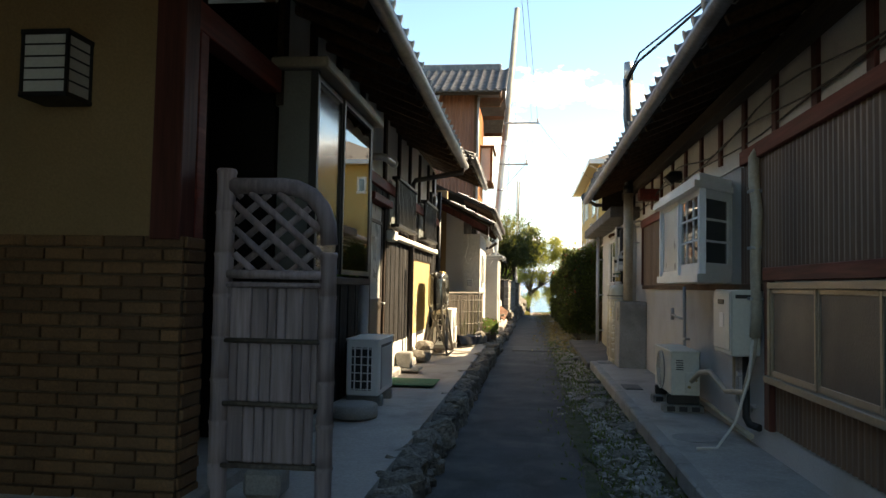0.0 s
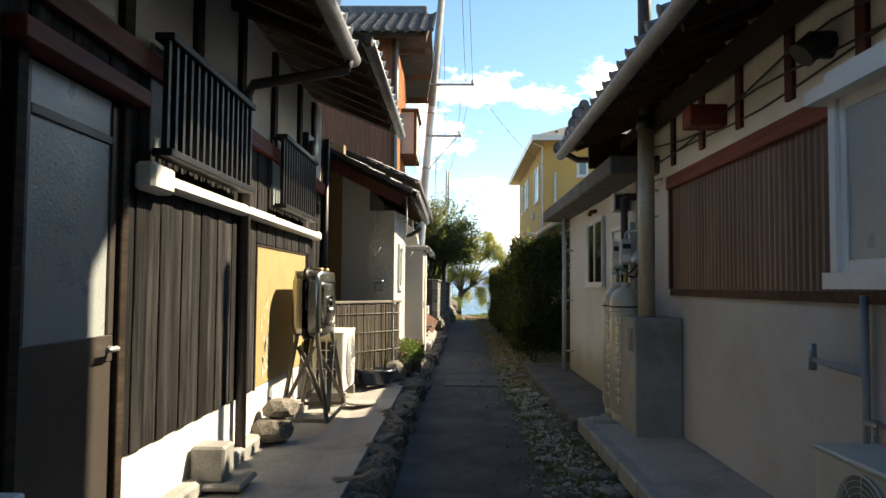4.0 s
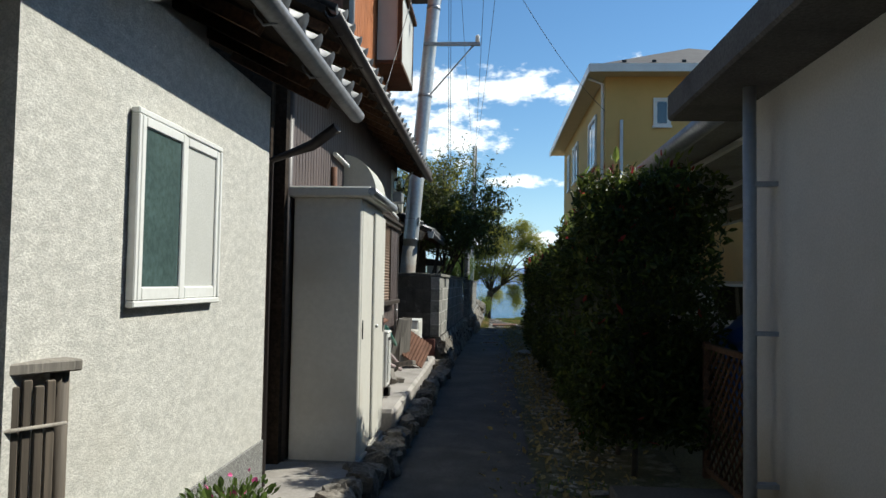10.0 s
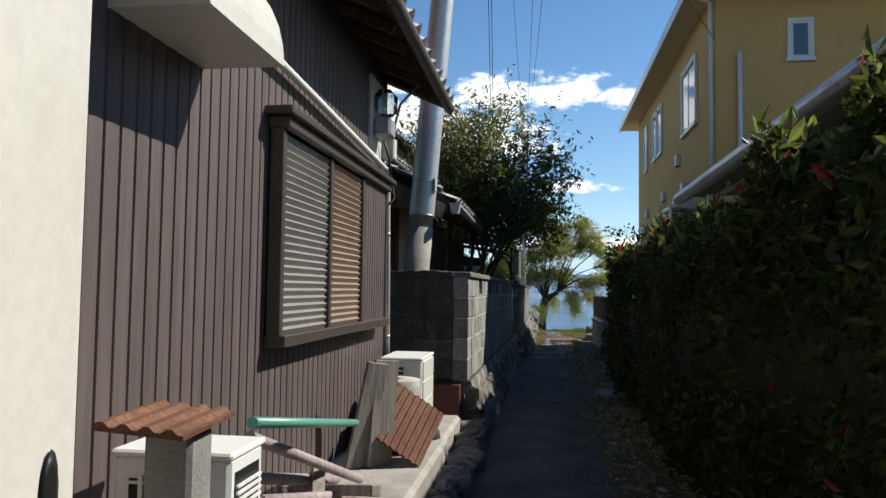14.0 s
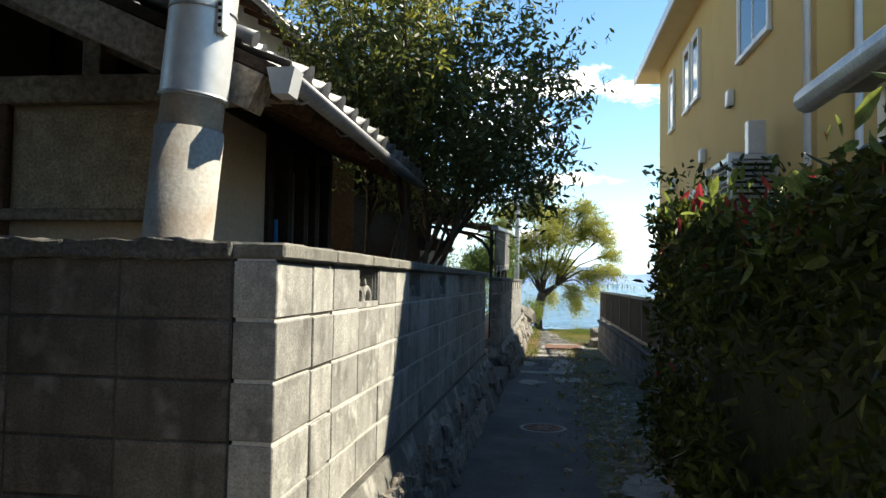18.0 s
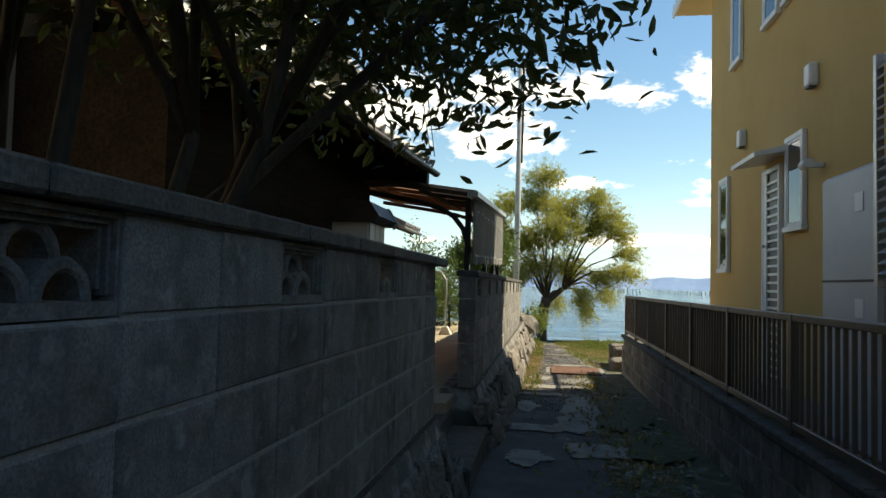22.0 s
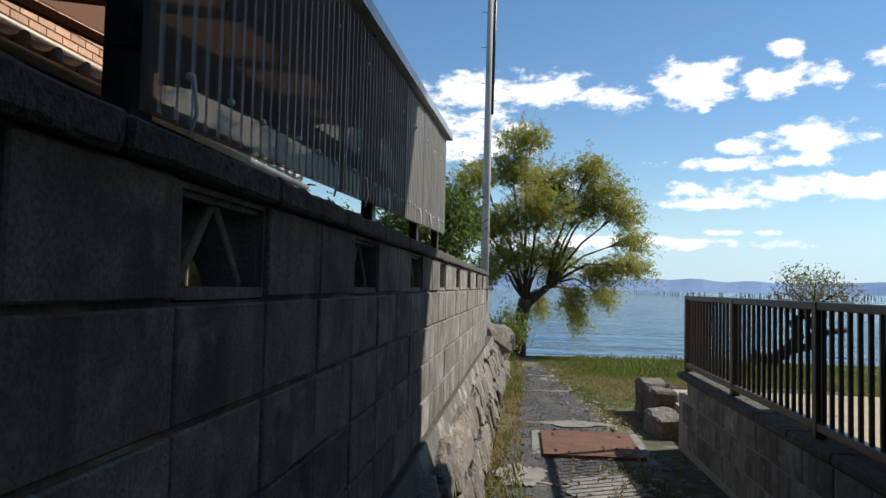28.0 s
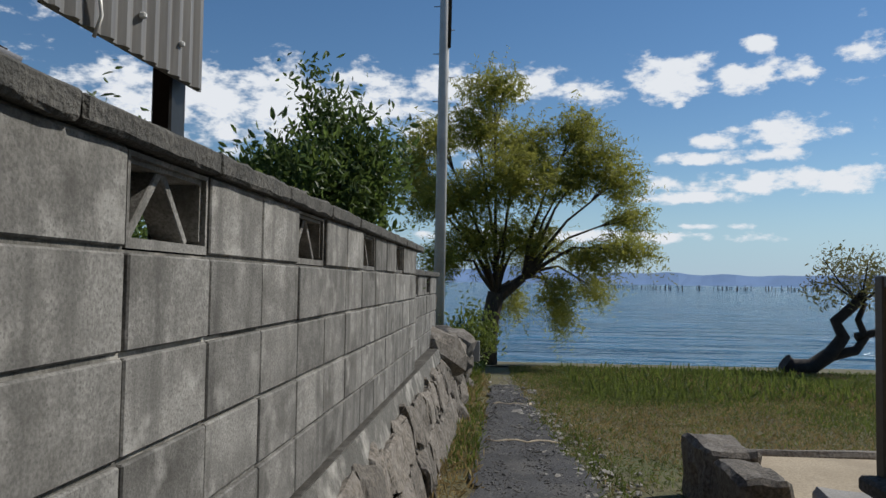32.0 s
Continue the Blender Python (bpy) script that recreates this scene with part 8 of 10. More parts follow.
def oil_tank():
    t = thing("oil_tank", -1.44, 11.97, 0.24, "grey steel heating-oil tank on a slotted-angle stand", "tank")

    def rounded(x0, x1, y0, y1, z0, z1, r, n=5):
        """A can with rounded edges along x."""
        prof = []
        for cy, cz, a0 in ((y1 - r, z1 - r, 0), (y0 + r, z1 - r, 90), (y0 + r, z0 + r, 180), (y1 - r, z0 + r, 270)):
            prof += [(cy + r * math.cos(radians(a0 + 90 * k / n)), cz + r * math.sin(radians(a0 + 90 * k / n))) for k in range(n + 1)]
        bm = prism(nb(), prof, 0, x0, x1)
        caps = [e for f in bm.faces if len(f.verts) > 4 for e in f.edges]
        bmesh.ops.bevel(bm, geom=list(set(caps)), offset=0.035, segments=3, affect="EDGES", profile=0.5)
        for f in bm.faces:
            f.smooth = True
        return bm
    body = part("tank_body", rounded(-1.56, -1.33, 11.55, 12.4, 0.98, 1.55, 0.09), TANKM, t)
    part("seam", rounded(-1.462, -1.438, 11.525, 12.425, 0.955, 1.575, 0.1), BLACKM, body)
    part("raised_panel", rounded(-1.345, -1.322, 11.66, 12.29, 1.07, 1.46, 0.06), TANKM, body)
    part("embossed_plate", rounded(-1.335, -1.316, 11.88, 12.08, 1.2, 1.33, 0.02), TANKM, body)
    for y in (11.85, 12.15):
        part("filler_cap", lathe(nb(), -1.39, y, [(0.04, 1.54), (0.04, 1.575), (0.03, 1.585)], 12), BRASS, body)
    for y in (11.62, 12.33):
        part("tag", bx(nb(), -1.328, -1.32, y - 0.02, y + 0.02, 1.02, 1.05), WHITEM, body)
    for (xa, ya), (xf, yf) in (((-1.53, 11.6), (-1.64, 11.52)), ((-1.35, 11.6), (-1.24, 11.5)), ((-1.53, 12.35), (-1.64, 12.42)), ((-1.35, 12.35), (-1.24, 12.45))):
        part("leg", tube(nb(), [(xa, ya, 1.2), (xa, ya, 0.97), (xf, yf, 0.26)], 0.02, 7), STEEL_P, t)
    for a, c in (((-1.64, 11.52, 0.27), (-1.24, 11.5, 0.27)), ((-1.64, 12.42, 0.27), (-1.24, 12.45, 0.27)), ((-1.64, 11.52, 0.27), (-1.64, 12.42, 0.27)), ((-1.24, 11.5, 0.27), (-1.24, 12.45, 0.27)),
                 ((-1.63, 11.54, 0.32), (-1.36, 11.57, 0.9)), ((-1.25, 11.52, 0.35), (-1.52, 11.58, 0.9)), ((-1.24, 11.54, 0.35), (-1.34, 12.33, 0.85)), ((-1.25, 12.4, 0.35), (-1.34, 11.62, 0.85))):
        a, c = Vector(a), Vector(c)
        bm = nb()
        L = (c - a).length
        m = Matrix.Translation(a) @ (c - a).to_track_quat("Z", "Y").to_matrix().to_4x4()
        bx(bm, -0.02, 0.02, -0.003, 0.003, 0, L, 0, m)
        bx(bm, -0.02, -0.014, -0.003, 0.03, 0, L, 0, m)
        part("angle_bar", bm, STEEL_P, t)
    n = nb()
    bx(n, -0.006, 0.006, -0.002, 0.002, -0.014, 0.014)
    hole = to_mesh(n, "slot", BLACKM)
    for i in range(15):
        piece("slot", hole, t, Matrix.Translation((-1.218, 11.54 + i * 0.06, 0.275)) @ Matrix.Rotation(math.pi / 2, 4, "Z") @ Matrix.Rotation(math.pi / 2, 4, "Y"))
    part("fuel_hose", tube(nb(), [(-1.4, 11.95, 0.98), (-1.38, 11.97, 0.75), (-1.45, 12.05, 0.5), (-1.55, 12.25, 0.36), (-1.68, 12.35, 0.34)], 0.008, 5), BLACKM, t)



oil_tank()
ac_unit(-1.62, -1.3, 12.75, 13.6, 0.3, 0.95, "cream outdoor air-conditioner unit with a grilled front", 1, WHITEM, True)
solo("drain_cover", lathe(nb(), -1.12, 12.75, [(0.16, 0.238), (0.16, 0.25), (0.14, 0.254)], 20), CONCRETE, "round concrete drain cover in the apron", "drain cover", at=(-1.12, 12.75, 0.24))


def slat_fence():
    f = thing("slat_fence", -1.3, 14.3, 0.24, "low fence of old split-bamboo slats with a worn top board", "fence")
    A = Vector((-1.69, 13.66, 0))
    L = 1.47
    m = Matrix.Translation(A) @ Matrix.Rotation(math.atan2(1.25, 0.77), 4, "Z")
    bm = nb()
    bx(bm, 0, L + 0.04, -0.04, 0.04, 1.21, 1.24, 0.004, m)
    part("top_board", bm, GREYWOOD, f)
    rng = random.Random(9)
    b = nb()
    bx(b, -0.012, 0.012, -0.006, 0.006, 0.26, 1.2, 0.003)
    me = to_mesh(b, "slat", OLDSLAT)
    for i in range(51):
        piece("slat", me, f, m @ Matrix.Translation((0.03 + i * 0.028 + rng.uniform(-.003, .003), -0.03 + rng.uniform(-.004, .004), rng.uniform(-.02, 0))))
    for z in (0.4, 0.62, 0.85, 1.08):
        part("binding_wire", tube(nb(), [m @ Vector((0.02, -0.042, z)), m @ Vector((L, -0.042, z))], 0.005, 5), GREYWOOD, f)
    for x in (0.03, L):
        part("post", tube(nb(), [m @ Vector((x, 0, 0.24)), m @ Vector((x, 0, 1.21))], 0.024, 8), OLDSLAT, f)


slat_fence()


def plant_pots():
    p = thing("planter_bowl", -1.12, 14.2, 0.24, "wide navy glazed bowl with thin grassy leaves", "plant pot")
    part("bowl", lathe(nb(), -1.12, 14.2, [(0.17, 0.24), (0.2, 0.26), (0.23, 0.38), (0.25, 0.4), (0.25, 0.42), (0.22, 0.42), (0.21, 0.38)], 20), NAVY, p)
    part("soil", lathe(nb(), -1.12, 14.2, [(0.215, 0.37), (0.215, 0.385)], 16), MOSS, p)
    rng = random.Random(5)
    for i in range(26):
        a, L = rng.uniform(0, 6.28), rng.uniform(0.25, 0.75)
        o = Vector((-1.12 + 0.1 * math.cos(a), 14.2 + 0.1 * math.sin(a), 0.38))
        r = rng.uniform(0.05, 0.3)
        part("blade", tube(nb(), [o, o + Vector((r * 0.4 * math.cos(a), r * 0.4 * math.sin(a), L * 0.6)), o + Vector((r * math.cos(a), r * math.sin(a), L))], 0.004, 4, 0.001), GRASS, p)
    r0 = tagged(new("garden_rock", STONES[4]), "pale rough rock beside the planters", "rock")
    r0.matrix_basis = Matrix.Translation((-0.95, 14.65, 0.33)) @ Matrix.Diagonal((0.16, 0.2, 0.13, 1))
    for k, (x, y, s, seed) in enumerate(((-0.86, 15.1, 1.0, 1), (-0.74, 15.4, 0.75, 2), (-0.8, 15.9, 0.8, 3))):
        q = thing("flower_planter", x, y, 0.24, "brown planter with leafy flowering plants", "plant pot", "flower planters")
        bm = nb()
        bx(bm, x - 0.11, x + 0.11, y - 0.12, y + 0.12, 0.2 if k else 0.24, 0.42, 0.02)
        part("pot", bm, TERRA, q)
        g = np.random.default_rng(seed)
        pts = np.array([x, y, 0.41 + 0.13 * s]) + np.clip(g.normal(size=(1100, 3)), -1.7, 1.7) * np.array([0.1, 0.12, 0.085]) * s
        for i in range(14):
            e = Vector(pts[i * 7])
            part("stalk", tube(nb(), [(x + 0.04 * math.cos(i), y + 0.04 * math.sin(i), 0.4), (e + Vector((x, y, 0.42))) / 2, e], 0.004, 4, 0.002), LEAF_G, q)
        leaves("foliage", pts, 0.03, 0.55, LEAF_G, q, -0.1, seed=seed)
        leaves("bloom", pts[:40] + np.array([0, 0, 0.05]), 0.022, 0.9, FLOWER_P if k != 1 else FLOWER_Y, q, -0.2, seed=seed + 9, label="small bright flowers")


plant_pots()


def stucco_details():
    b = thing("socket_box", -1.15, 14.7, 1.4, "small weatherproof outdoor socket", "socket")
    bm = nb()
    bx(bm, -1.2, -1.1, 14.69, 14.75, 1.36, 1.46, 0.008)
    part("box", bm, PVC_G, b)
    bm = nb()
    bx(bm, -1.21, -1.09, 14.66, 14.75, 1.46, 1.5, 0.01)
    part("cover", bm, GALV, b)
    for x, y, z0, z1 in ((-0.76, 14.1, 2.5, 1.72), (-1.2, 14.6, 2.5, 1.8)):
        pts = [(x, y, z0), (x + 0.01, y, (z0 + z1) / 2), (x - 0.05, y + 0.02, z1 + 0.12), (x + 0.02, y, z1), (x + 0.08, y, z1 + 0.12)]
        solo("hanging_cord", tube(nb(), pts, 0.006, 5), PVC, "loose pale cord hanging from the eaves", "cord", "hanging cords")
    bm = nb()
    tube(bm, [(-0.74, 17.4, 2.38), (-0.9, 17.45, 2.28), (-1.22, 17.6, 2.2), (-1.22, 17.6, 0.15)], 0.035, 8)
    solo("downpipe", bm, GUT_BR, "brown downpipe beside the recess", "pipe", "downpipes", at=(-1.22, 17.6, 0.15))
    bm = nb()
    tube(bm, [(-1.3, 18.32, 0.13), (-1.3, 18.32, 3.1)], 0.045, 8)
    solo("downpipe", bm, GUT_BR, "dark downpipe behind the shed", "pipe", "downpipes", at=(-1.3, 18.32, 0.13))
    # folded corner gutter outlet
    solo("eave_lamp", lathe(nb(), -0.85, 15.2, [(0.02, 2.38), (0.035, 2.34), (0.03, 2.31)][::-1], 10), WHITEM, "small bulb holder under the gutter", "lamp", at=(-0.85, 15.2, 2.31))


stucco_details()


# ---- things along the clad house ----
def right_slab():
    s = tagged(thing("kerb_slab", 1.4, 6, 0, "raised concrete slab along the clad house with a worn kerb", "pavement"), kind="structure")
    bm = nb()
    bx(bm, 1.16, 2.4, -6, 12.7, -0.1, 0.13, 0.01)
    part("slab", bm, SLAB, s)
    bm = nb()
    bx(bm, 1.02, 2.2, 12.7, 18.2, -0.1, 0.1, 0.012)
    part("slab", bm, DARKCON, s)
    b = nb()
    bx(b, -0.06, 0.06, -0.295, 0.295, -0.12, 0.02, 0.015)
    me = to_mesh(b, "kerbstone", CONCRETE)
    for i in range(31):
        y = -5.7 + i * 0.6
        piece("kerbstone", me, s, Matrix.Translation((1.11, y, 0.125)))
    bm = nb()
    bx(bm, 1.2, 1.42, 9.3, 9.75, 0.128, 0.138, 0.003)
    part("drain_grate", bm, BLACKM, s)
    bm = nb()
    lathe(bm, 1.4, 6.4, [(0.19, 0.128), (0.19, 0.136), (0.17, 0.139)], 20)
    part("inspection_cover", bm, CONCRETE, s)


right_slab()
a = ac_unit(1.43, 1.71, 7.62, 8.55, 0.28, 0.75, "ivory outdoor air-conditioner unit with a round fan on hollow blocks", -1, IVORY, True, grille=False)
for y in (7.75, 8.4):
    b = thing("hollow_block", 1.56, y, 0.13, "hollow concrete block under the unit", "block", "hollow blocks")
    bm = nb()
    bx(bm, 1.37, 1.76, y - 0.09, y + 0.09, 0.13, 0.21, 0.006)
    part("block", bm, BLOCK, b)
    for k in range(3):
        bm = nb()
        bx(bm, 1.4 + k * 0.12, 1.48 + k * 0.12, y - 0.093, y - 0.089, 0.145, 0.195)
        part("hollow", bm, BLACKM, b)


def heater():
    h = thing("water_heater", 1.72, 6.4, 0.84, "wall-hung beige gas water heater with pipes below", "water heater")
    bm = nb()
    bx(bm, 1.61, 1.838, 6.1, 6.65, 0.84, 1.37, 0.012)
    part("casing", bm, IVORY, h)
    bm = nb()
    bx(bm, 1.6, 1.612, 6.13, 6.62, 0.88, 1.35, 0.008)
    f = part("front_cover", bm, IVORY, h)
    bm = nb()
    bx(bm, 1.592, 1.602, 6.28, 6.46, 1.25, 1.29, 0.004)
    part("flue_outlet", bm, BLACKM, f)
    bm = nb()
    bx(bm, 1.596, 1.601, 6.3, 6.42, 1.06, 1.18)
    part("label_plate", bm, WHITEM, f)
    bm = nb()
    bx(bm, 1.64, 1.8, 6.094, 6.1, 1.3, 1.33)
    part("side_slot", bm, BLACKM, h)
    for y, z1, r, m in ((6.2, 0.35, 0.03, BLACKM), (6.32, 0.5, 0.022, GALV), (6.44, 0.45, 0.018, GALV), (6.55, 0.55, 0.015, BEIGE_PIPE)):
        part("pipe", tube(nb(), [(1.75, y, 0.84), (1.75, y, z1), (1.77, y - 0.03, z1 - 0.05), (1.82, y - 0.12, z1 - 0.06)], r, 8), m, h)
    part("valve", tube(nb(), [(1.71, 6.32, 0.68), (1.79, 6.32, 0.68)], 0.025, 8), GALV, h)
    c = thing("wall_conduit", 1.78, 6.05, 0.3, "beige insulated pipe rising up the cladding", "pipe")
    part("riser", tube(nb(), [(1.83, 6.1, 2.5), (1.77, 6.06, 2.42), (1.77, 6.05, 2.2), (1.78, 6.0, 2.0), (1.78, 6.05, 1.6), (1.78, 6.02, 1.2), (1.78, 6.06, 1.0)], 0.042, 10), BEIGE_PIPE, c)
    part("taped_hose", tube(nb(), [(1.78, 6.06, 1.0), (1.76, 6.08, 0.8), (1.74, 6.2, 0.55), (1.7, 6.6, 0.5), (1.66, 7.0, 0.62), (1.64, 7.3, 0.58), (1.62, 7.57, 0.46)], 0.024, 10), BEIGE_PIPE, c, "white taped lower end")
    part("drain_hose", tube(nb(), [(1.75, 6.03, 0.98), (1.72, 6.0, 0.7), (1.6, 5.95, 0.35), (1.45, 5.9, 0.16), (1.3, 5.9, 0.15)], 0.011, 8), IVORY, c)
    for z in (2.15, 1.7, 1.3):
        bm = nb()
        bx(bm, 1.73, 1.838, 6.0, 6.1, z - 0.012, z + 0.012, 0.003)
        part("clamp", bm, GALV, c)
    part("floor_pipe", tube(nb(), [(1.76, 6.1, 0.22), (1.78, 7.5, 0.24), (1.8, 8.8, 0.22)], 0.022, 8), BEIGE_PIPE, c)
    w = thing("standpipe", 1.8, 8.8, 0.13, "grey wall pipe with a small tap", "pipe")
    part("riser", tube(nb(), [(1.8, 8.8, 0.13), (1.8, 8.8, 1.4)], 0.02, 8), PVC_G, w)
    part("branch", tube(nb(), [(1.8, 8.8, 1.02), (1.76, 9.05, 1.04), (1.74, 9.2, 1.06)], 0.016, 8), PVC_G, w)
    part("tap", tube(nb(), [(1.74, 9.2, 1.0), (1.74, 9.2, 1.14)], 0.022, 8), GALV, w)
    for z in (0.45, 0.8):
        bm = nb()
        bx(bm, 1.78, 1.84, 8.68, 8.81, z - 0.012, z + 0.012, 0.003)
        part("bracket", bm, GALV, w)


heater()


def chimney_and_gas():
    b = thing("concrete_plinth", 1.7, 12.15, 0.1, "concrete pedestal under the chimney pipe", "pedestal")
    bm = nb()
    bx(bm, 1.42, 1.838, 11.76, 12.34, 0.1, 1.165, 0.012)
    part("block", bm, CONCRETE, b)
    bm = nb()
    bx(bm, 1.414, 1.422, 11.86, 12.0, 0.86, 1.06)
    part("ash_door", bm, BLACKM, b)
    c = thing("chimney_pipe", 1.58, 11.98, 1.2, "stained beige chimney pipe with a dark collar", "chimney")
    part("pipe", tube(nb(), [(1.58, 11.98, 1.16), (1.58, 11.98, 2.9)], 0.075, 14), BEIGE_PIPE, c)
    part("upper_pipe", tube(nb(), [(1.58, 11.98, 2.98), (1.57, 11.98, 4.75)], 0.062, 14), SOOTED, c)
    part("collar", tube(nb(), [(1.58, 11.98, 2.88), (1.58, 11.98, 3.0)], 0.085, 14), BLACKM, c)
    part("cap", tube(nb(), [(1.57, 11.98, 4.72), (1.57, 11.98, 5.0)], 0.075, 14), GALV, c)
    for x, y, lab in ((1.5, 12.82, 0), (1.5, 12.46, 1)):
        g = thing("gas_cylinder", x, y, 0.13, "tall grey LP gas cylinder with red lettering and rust streaks" if lab else "tall grey gas cylinder standing on the slab", "gas cylinder", "gas cylinders")
        r = 0.155
        part("body", lathe(nb(), x, y, [(r * 0.8, 0.2), (r, 0.26), (r, 1.25), (r * 0.92, 1.34), (r * 0.6, 1.41), (r * 0.3, 1.43)], 24), GASPAINT, g)
        part("foot_ring", lathe(nb(), x, y, [(r * 0.85, 0.13), (r * 0.85, 0.22)], 20), GASPAINT, g)
        part("collar", lathe(nb(), x, y, [(0.05, 1.42), (0.05, 1.47), (0.03, 1.48)], 12), GALV, g)
        part("valve", tube(nb(), [(x, y, 1.47), (x, y, 1.56), (x - 0.06, y - 0.02, 1.58)], 0.018, 8), GALV, g)
        part("chain", tube(nb(), [(x + (r + 0.006) * math.cos(t), y + (r + 0.006) * math.sin(t), 1.2) for t in [2 * math.pi * k / 20 for k in range(21)]], 0.006, 5), GALV, g)
        part("shoulder_band", lathe(nb(), x, y, [(r + 0.001, 1.235), (r + 0.004, 1.238), (r + 0.004, 1.247), (r + 0.001, 1.25)], 24), BLACKM, g)
        part("pad", lathe(nb(), x, y, [(0.18, 0.09), (0.185, 0.1), (0.185, 0.125), (0.17, 0.132)], 20), CONCRETE, g)

        def at(ang, z):
            t = radians(ang)
            return pose(x + (r + 0.002) * math.cos(t), y + (r + 0.002) * math.sin(t), z, 90, 0, ang + 90)
        if lab:
            lettering("L", 0.085, at(-104, 1.08), RED_PAINT, g)
            lettering("P", 0.085, at(-86, 1.08), RED_PAINT, g)
            for k in range(3):
                part("yellow_mark", bx(nb(), -0.012, 0.012, -0.012, 0.012, 0, 0.003, 0, at(-150, 1.02 - k * 0.05)), FLOWER_Y, g)
        for k, ch in enumerate("USLPG"):
            lettering(ch, 0.1, at(-143 if lab else -150, 1.08 - k * 0.095), WHITEM, g)
        for k in range(4):
            mm = at(-132 if lab else -139, 0.6 - k * 0.09)
            part("stencil_mark", bx(bx(nb(), -0.03, 0.03, 0.035, 0.047, 0, 0.003, 0, mm), -0.005, 0.007, 0.0, 0.06, 0, 0.003, 0, mm), WHITEM, g)
    m = thing("gas_meter", 1.62, 12.75, 1.5, "pale gas meter, regulator and valves over the cylinders", "meter")

    def bend(pts, r, material, name, label=""):
        """A hose or pipe with softened corners."""
        P = [Vector(p) for p in pts]
        for _ in range(2):
            Q = [P[0]]
            for a, b in zip(P, P[1:]):
                Q += [a + (b - a) * 0.25, a + (b - a) * 0.75]
            P = Q + [P[-1]]
        return part(name, tube(nb(), P, r, 7), material, m, label)
    for x, y, z0, z1, mt in ((1.5, 12.86, 1.62, 1.9, IVORY), (1.56, 12.72, 1.66, 1.92, PVC_LG)):
        case = part("meter_case", bx(nb(), x - 0.06, x + 0.06, y - 0.045, y + 0.045, z0, z1, 0.012), mt, m)
        part("meter_window", bx(nb(), x - 0.04, x + 0.04, y - 0.05, y - 0.044, z1 - 0.1, z1 - 0.05), BLACKM, case)
        part("meter_plate", bx(nb(), x - 0.04, x + 0.04, y - 0.05, y - 0.044, z0 + 0.03, z0 + 0.1), WHITEM, case)
    reg = part("regulator", lathe(nb(), 1.64, 12.55, [(0.02, 1.66), (0.06, 1.68), (0.065, 1.72), (0.04, 1.75), (0.022, 1.8)], 14), GALV, m)
    part("regulator_cap", lathe(nb(), 1.64, 12.55, [(0.018, 1.8), (0.018, 1.84), (0.01, 1.85)], 10), GALV, reg)
    for x, y in ((1.5, 12.82), (1.5, 12.46)):
        v = part("valve_body", tube(nb(), [(x, y, 1.46), (x, y, 1.6)], 0.022, 8), BRASS, m)
        part("valve_wheel", lathe(nb(), x, y, [(0.012, 1.6), (0.034, 1.605), (0.034, 1.618), (0.012, 1.622)], 12), VALVE_G, v)
    bend([(1.53, 12.47, 1.54), (1.6, 12.5, 1.52), (1.64, 12.53, 1.58), (1.64, 12.55, 1.66)], 0.01, BLACKM, "hose")
    bend([(1.53, 12.82, 1.54), (1.6, 12.8, 1.56), (1.64, 12.7, 1.62), (1.65, 12.6, 1.68)], 0.01, BLACKM, "hose")
    bend([(1.64, 12.6, 1.72), (1.6, 12.68, 1.76), (1.56, 12.72, 1.78)], 0.014, PVC_G, "pipe")
    bend([(1.56, 12.72, 1.92), (1.56, 12.72, 1.99), (1.66, 12.62, 2.0), (1.72, 12.52, 2.02), (1.72, 12.5, 2.1), (1.72, 12.5, 2.44), (1.76, 12.42, 2.47), (1.82, 12.3, 2.47)], 0.017, PVC_G, "riser_pipe", "grey riser pipe clipped to the wall")
    for z in (2.12, 2.38):
        part("pipe_clip", bx(nb(), 1.72, 1.835, 12.49, 12.51, z, z + 0.02), GALV, m)
    f = thing("flue_duct", 1.6, 13.0, 1.5, "black flue duct with a square cowl", "duct")
    part("duct", tube(nb(), [(1.6, 12.95, 1.44), (1.6, 12.95, 2.36)], 0.038, 12), SOOTED, f)
    part("elbow", tube(nb(), [(1.6, 12.95, 2.34), (1.62, 12.95, 2.38), (1.72, 12.97, 2.38)], 0.038, 10), SOOTED, f)
    bm = nb()
    bx(bm, 1.52, 1.7, 13.1, 13.24, 2.24, 2.44, 0.008)
    cw = part("cowl", bm, GALV, f)
    part("cowl_mouth", bx(nb(), 1.54, 1.68, 13.092, 13.102, 2.26, 2.42), BLACKM, cw)
    solo("slab_stone", bx(nb(), 1.15, 1.4, 12.35, 12.6, 0.11, 0.16, 0.02), CONCRETE, "flat concrete offcut by the cylinders", "block", at=(1.27, 12.47, 0.12))


chimney_and_gas()


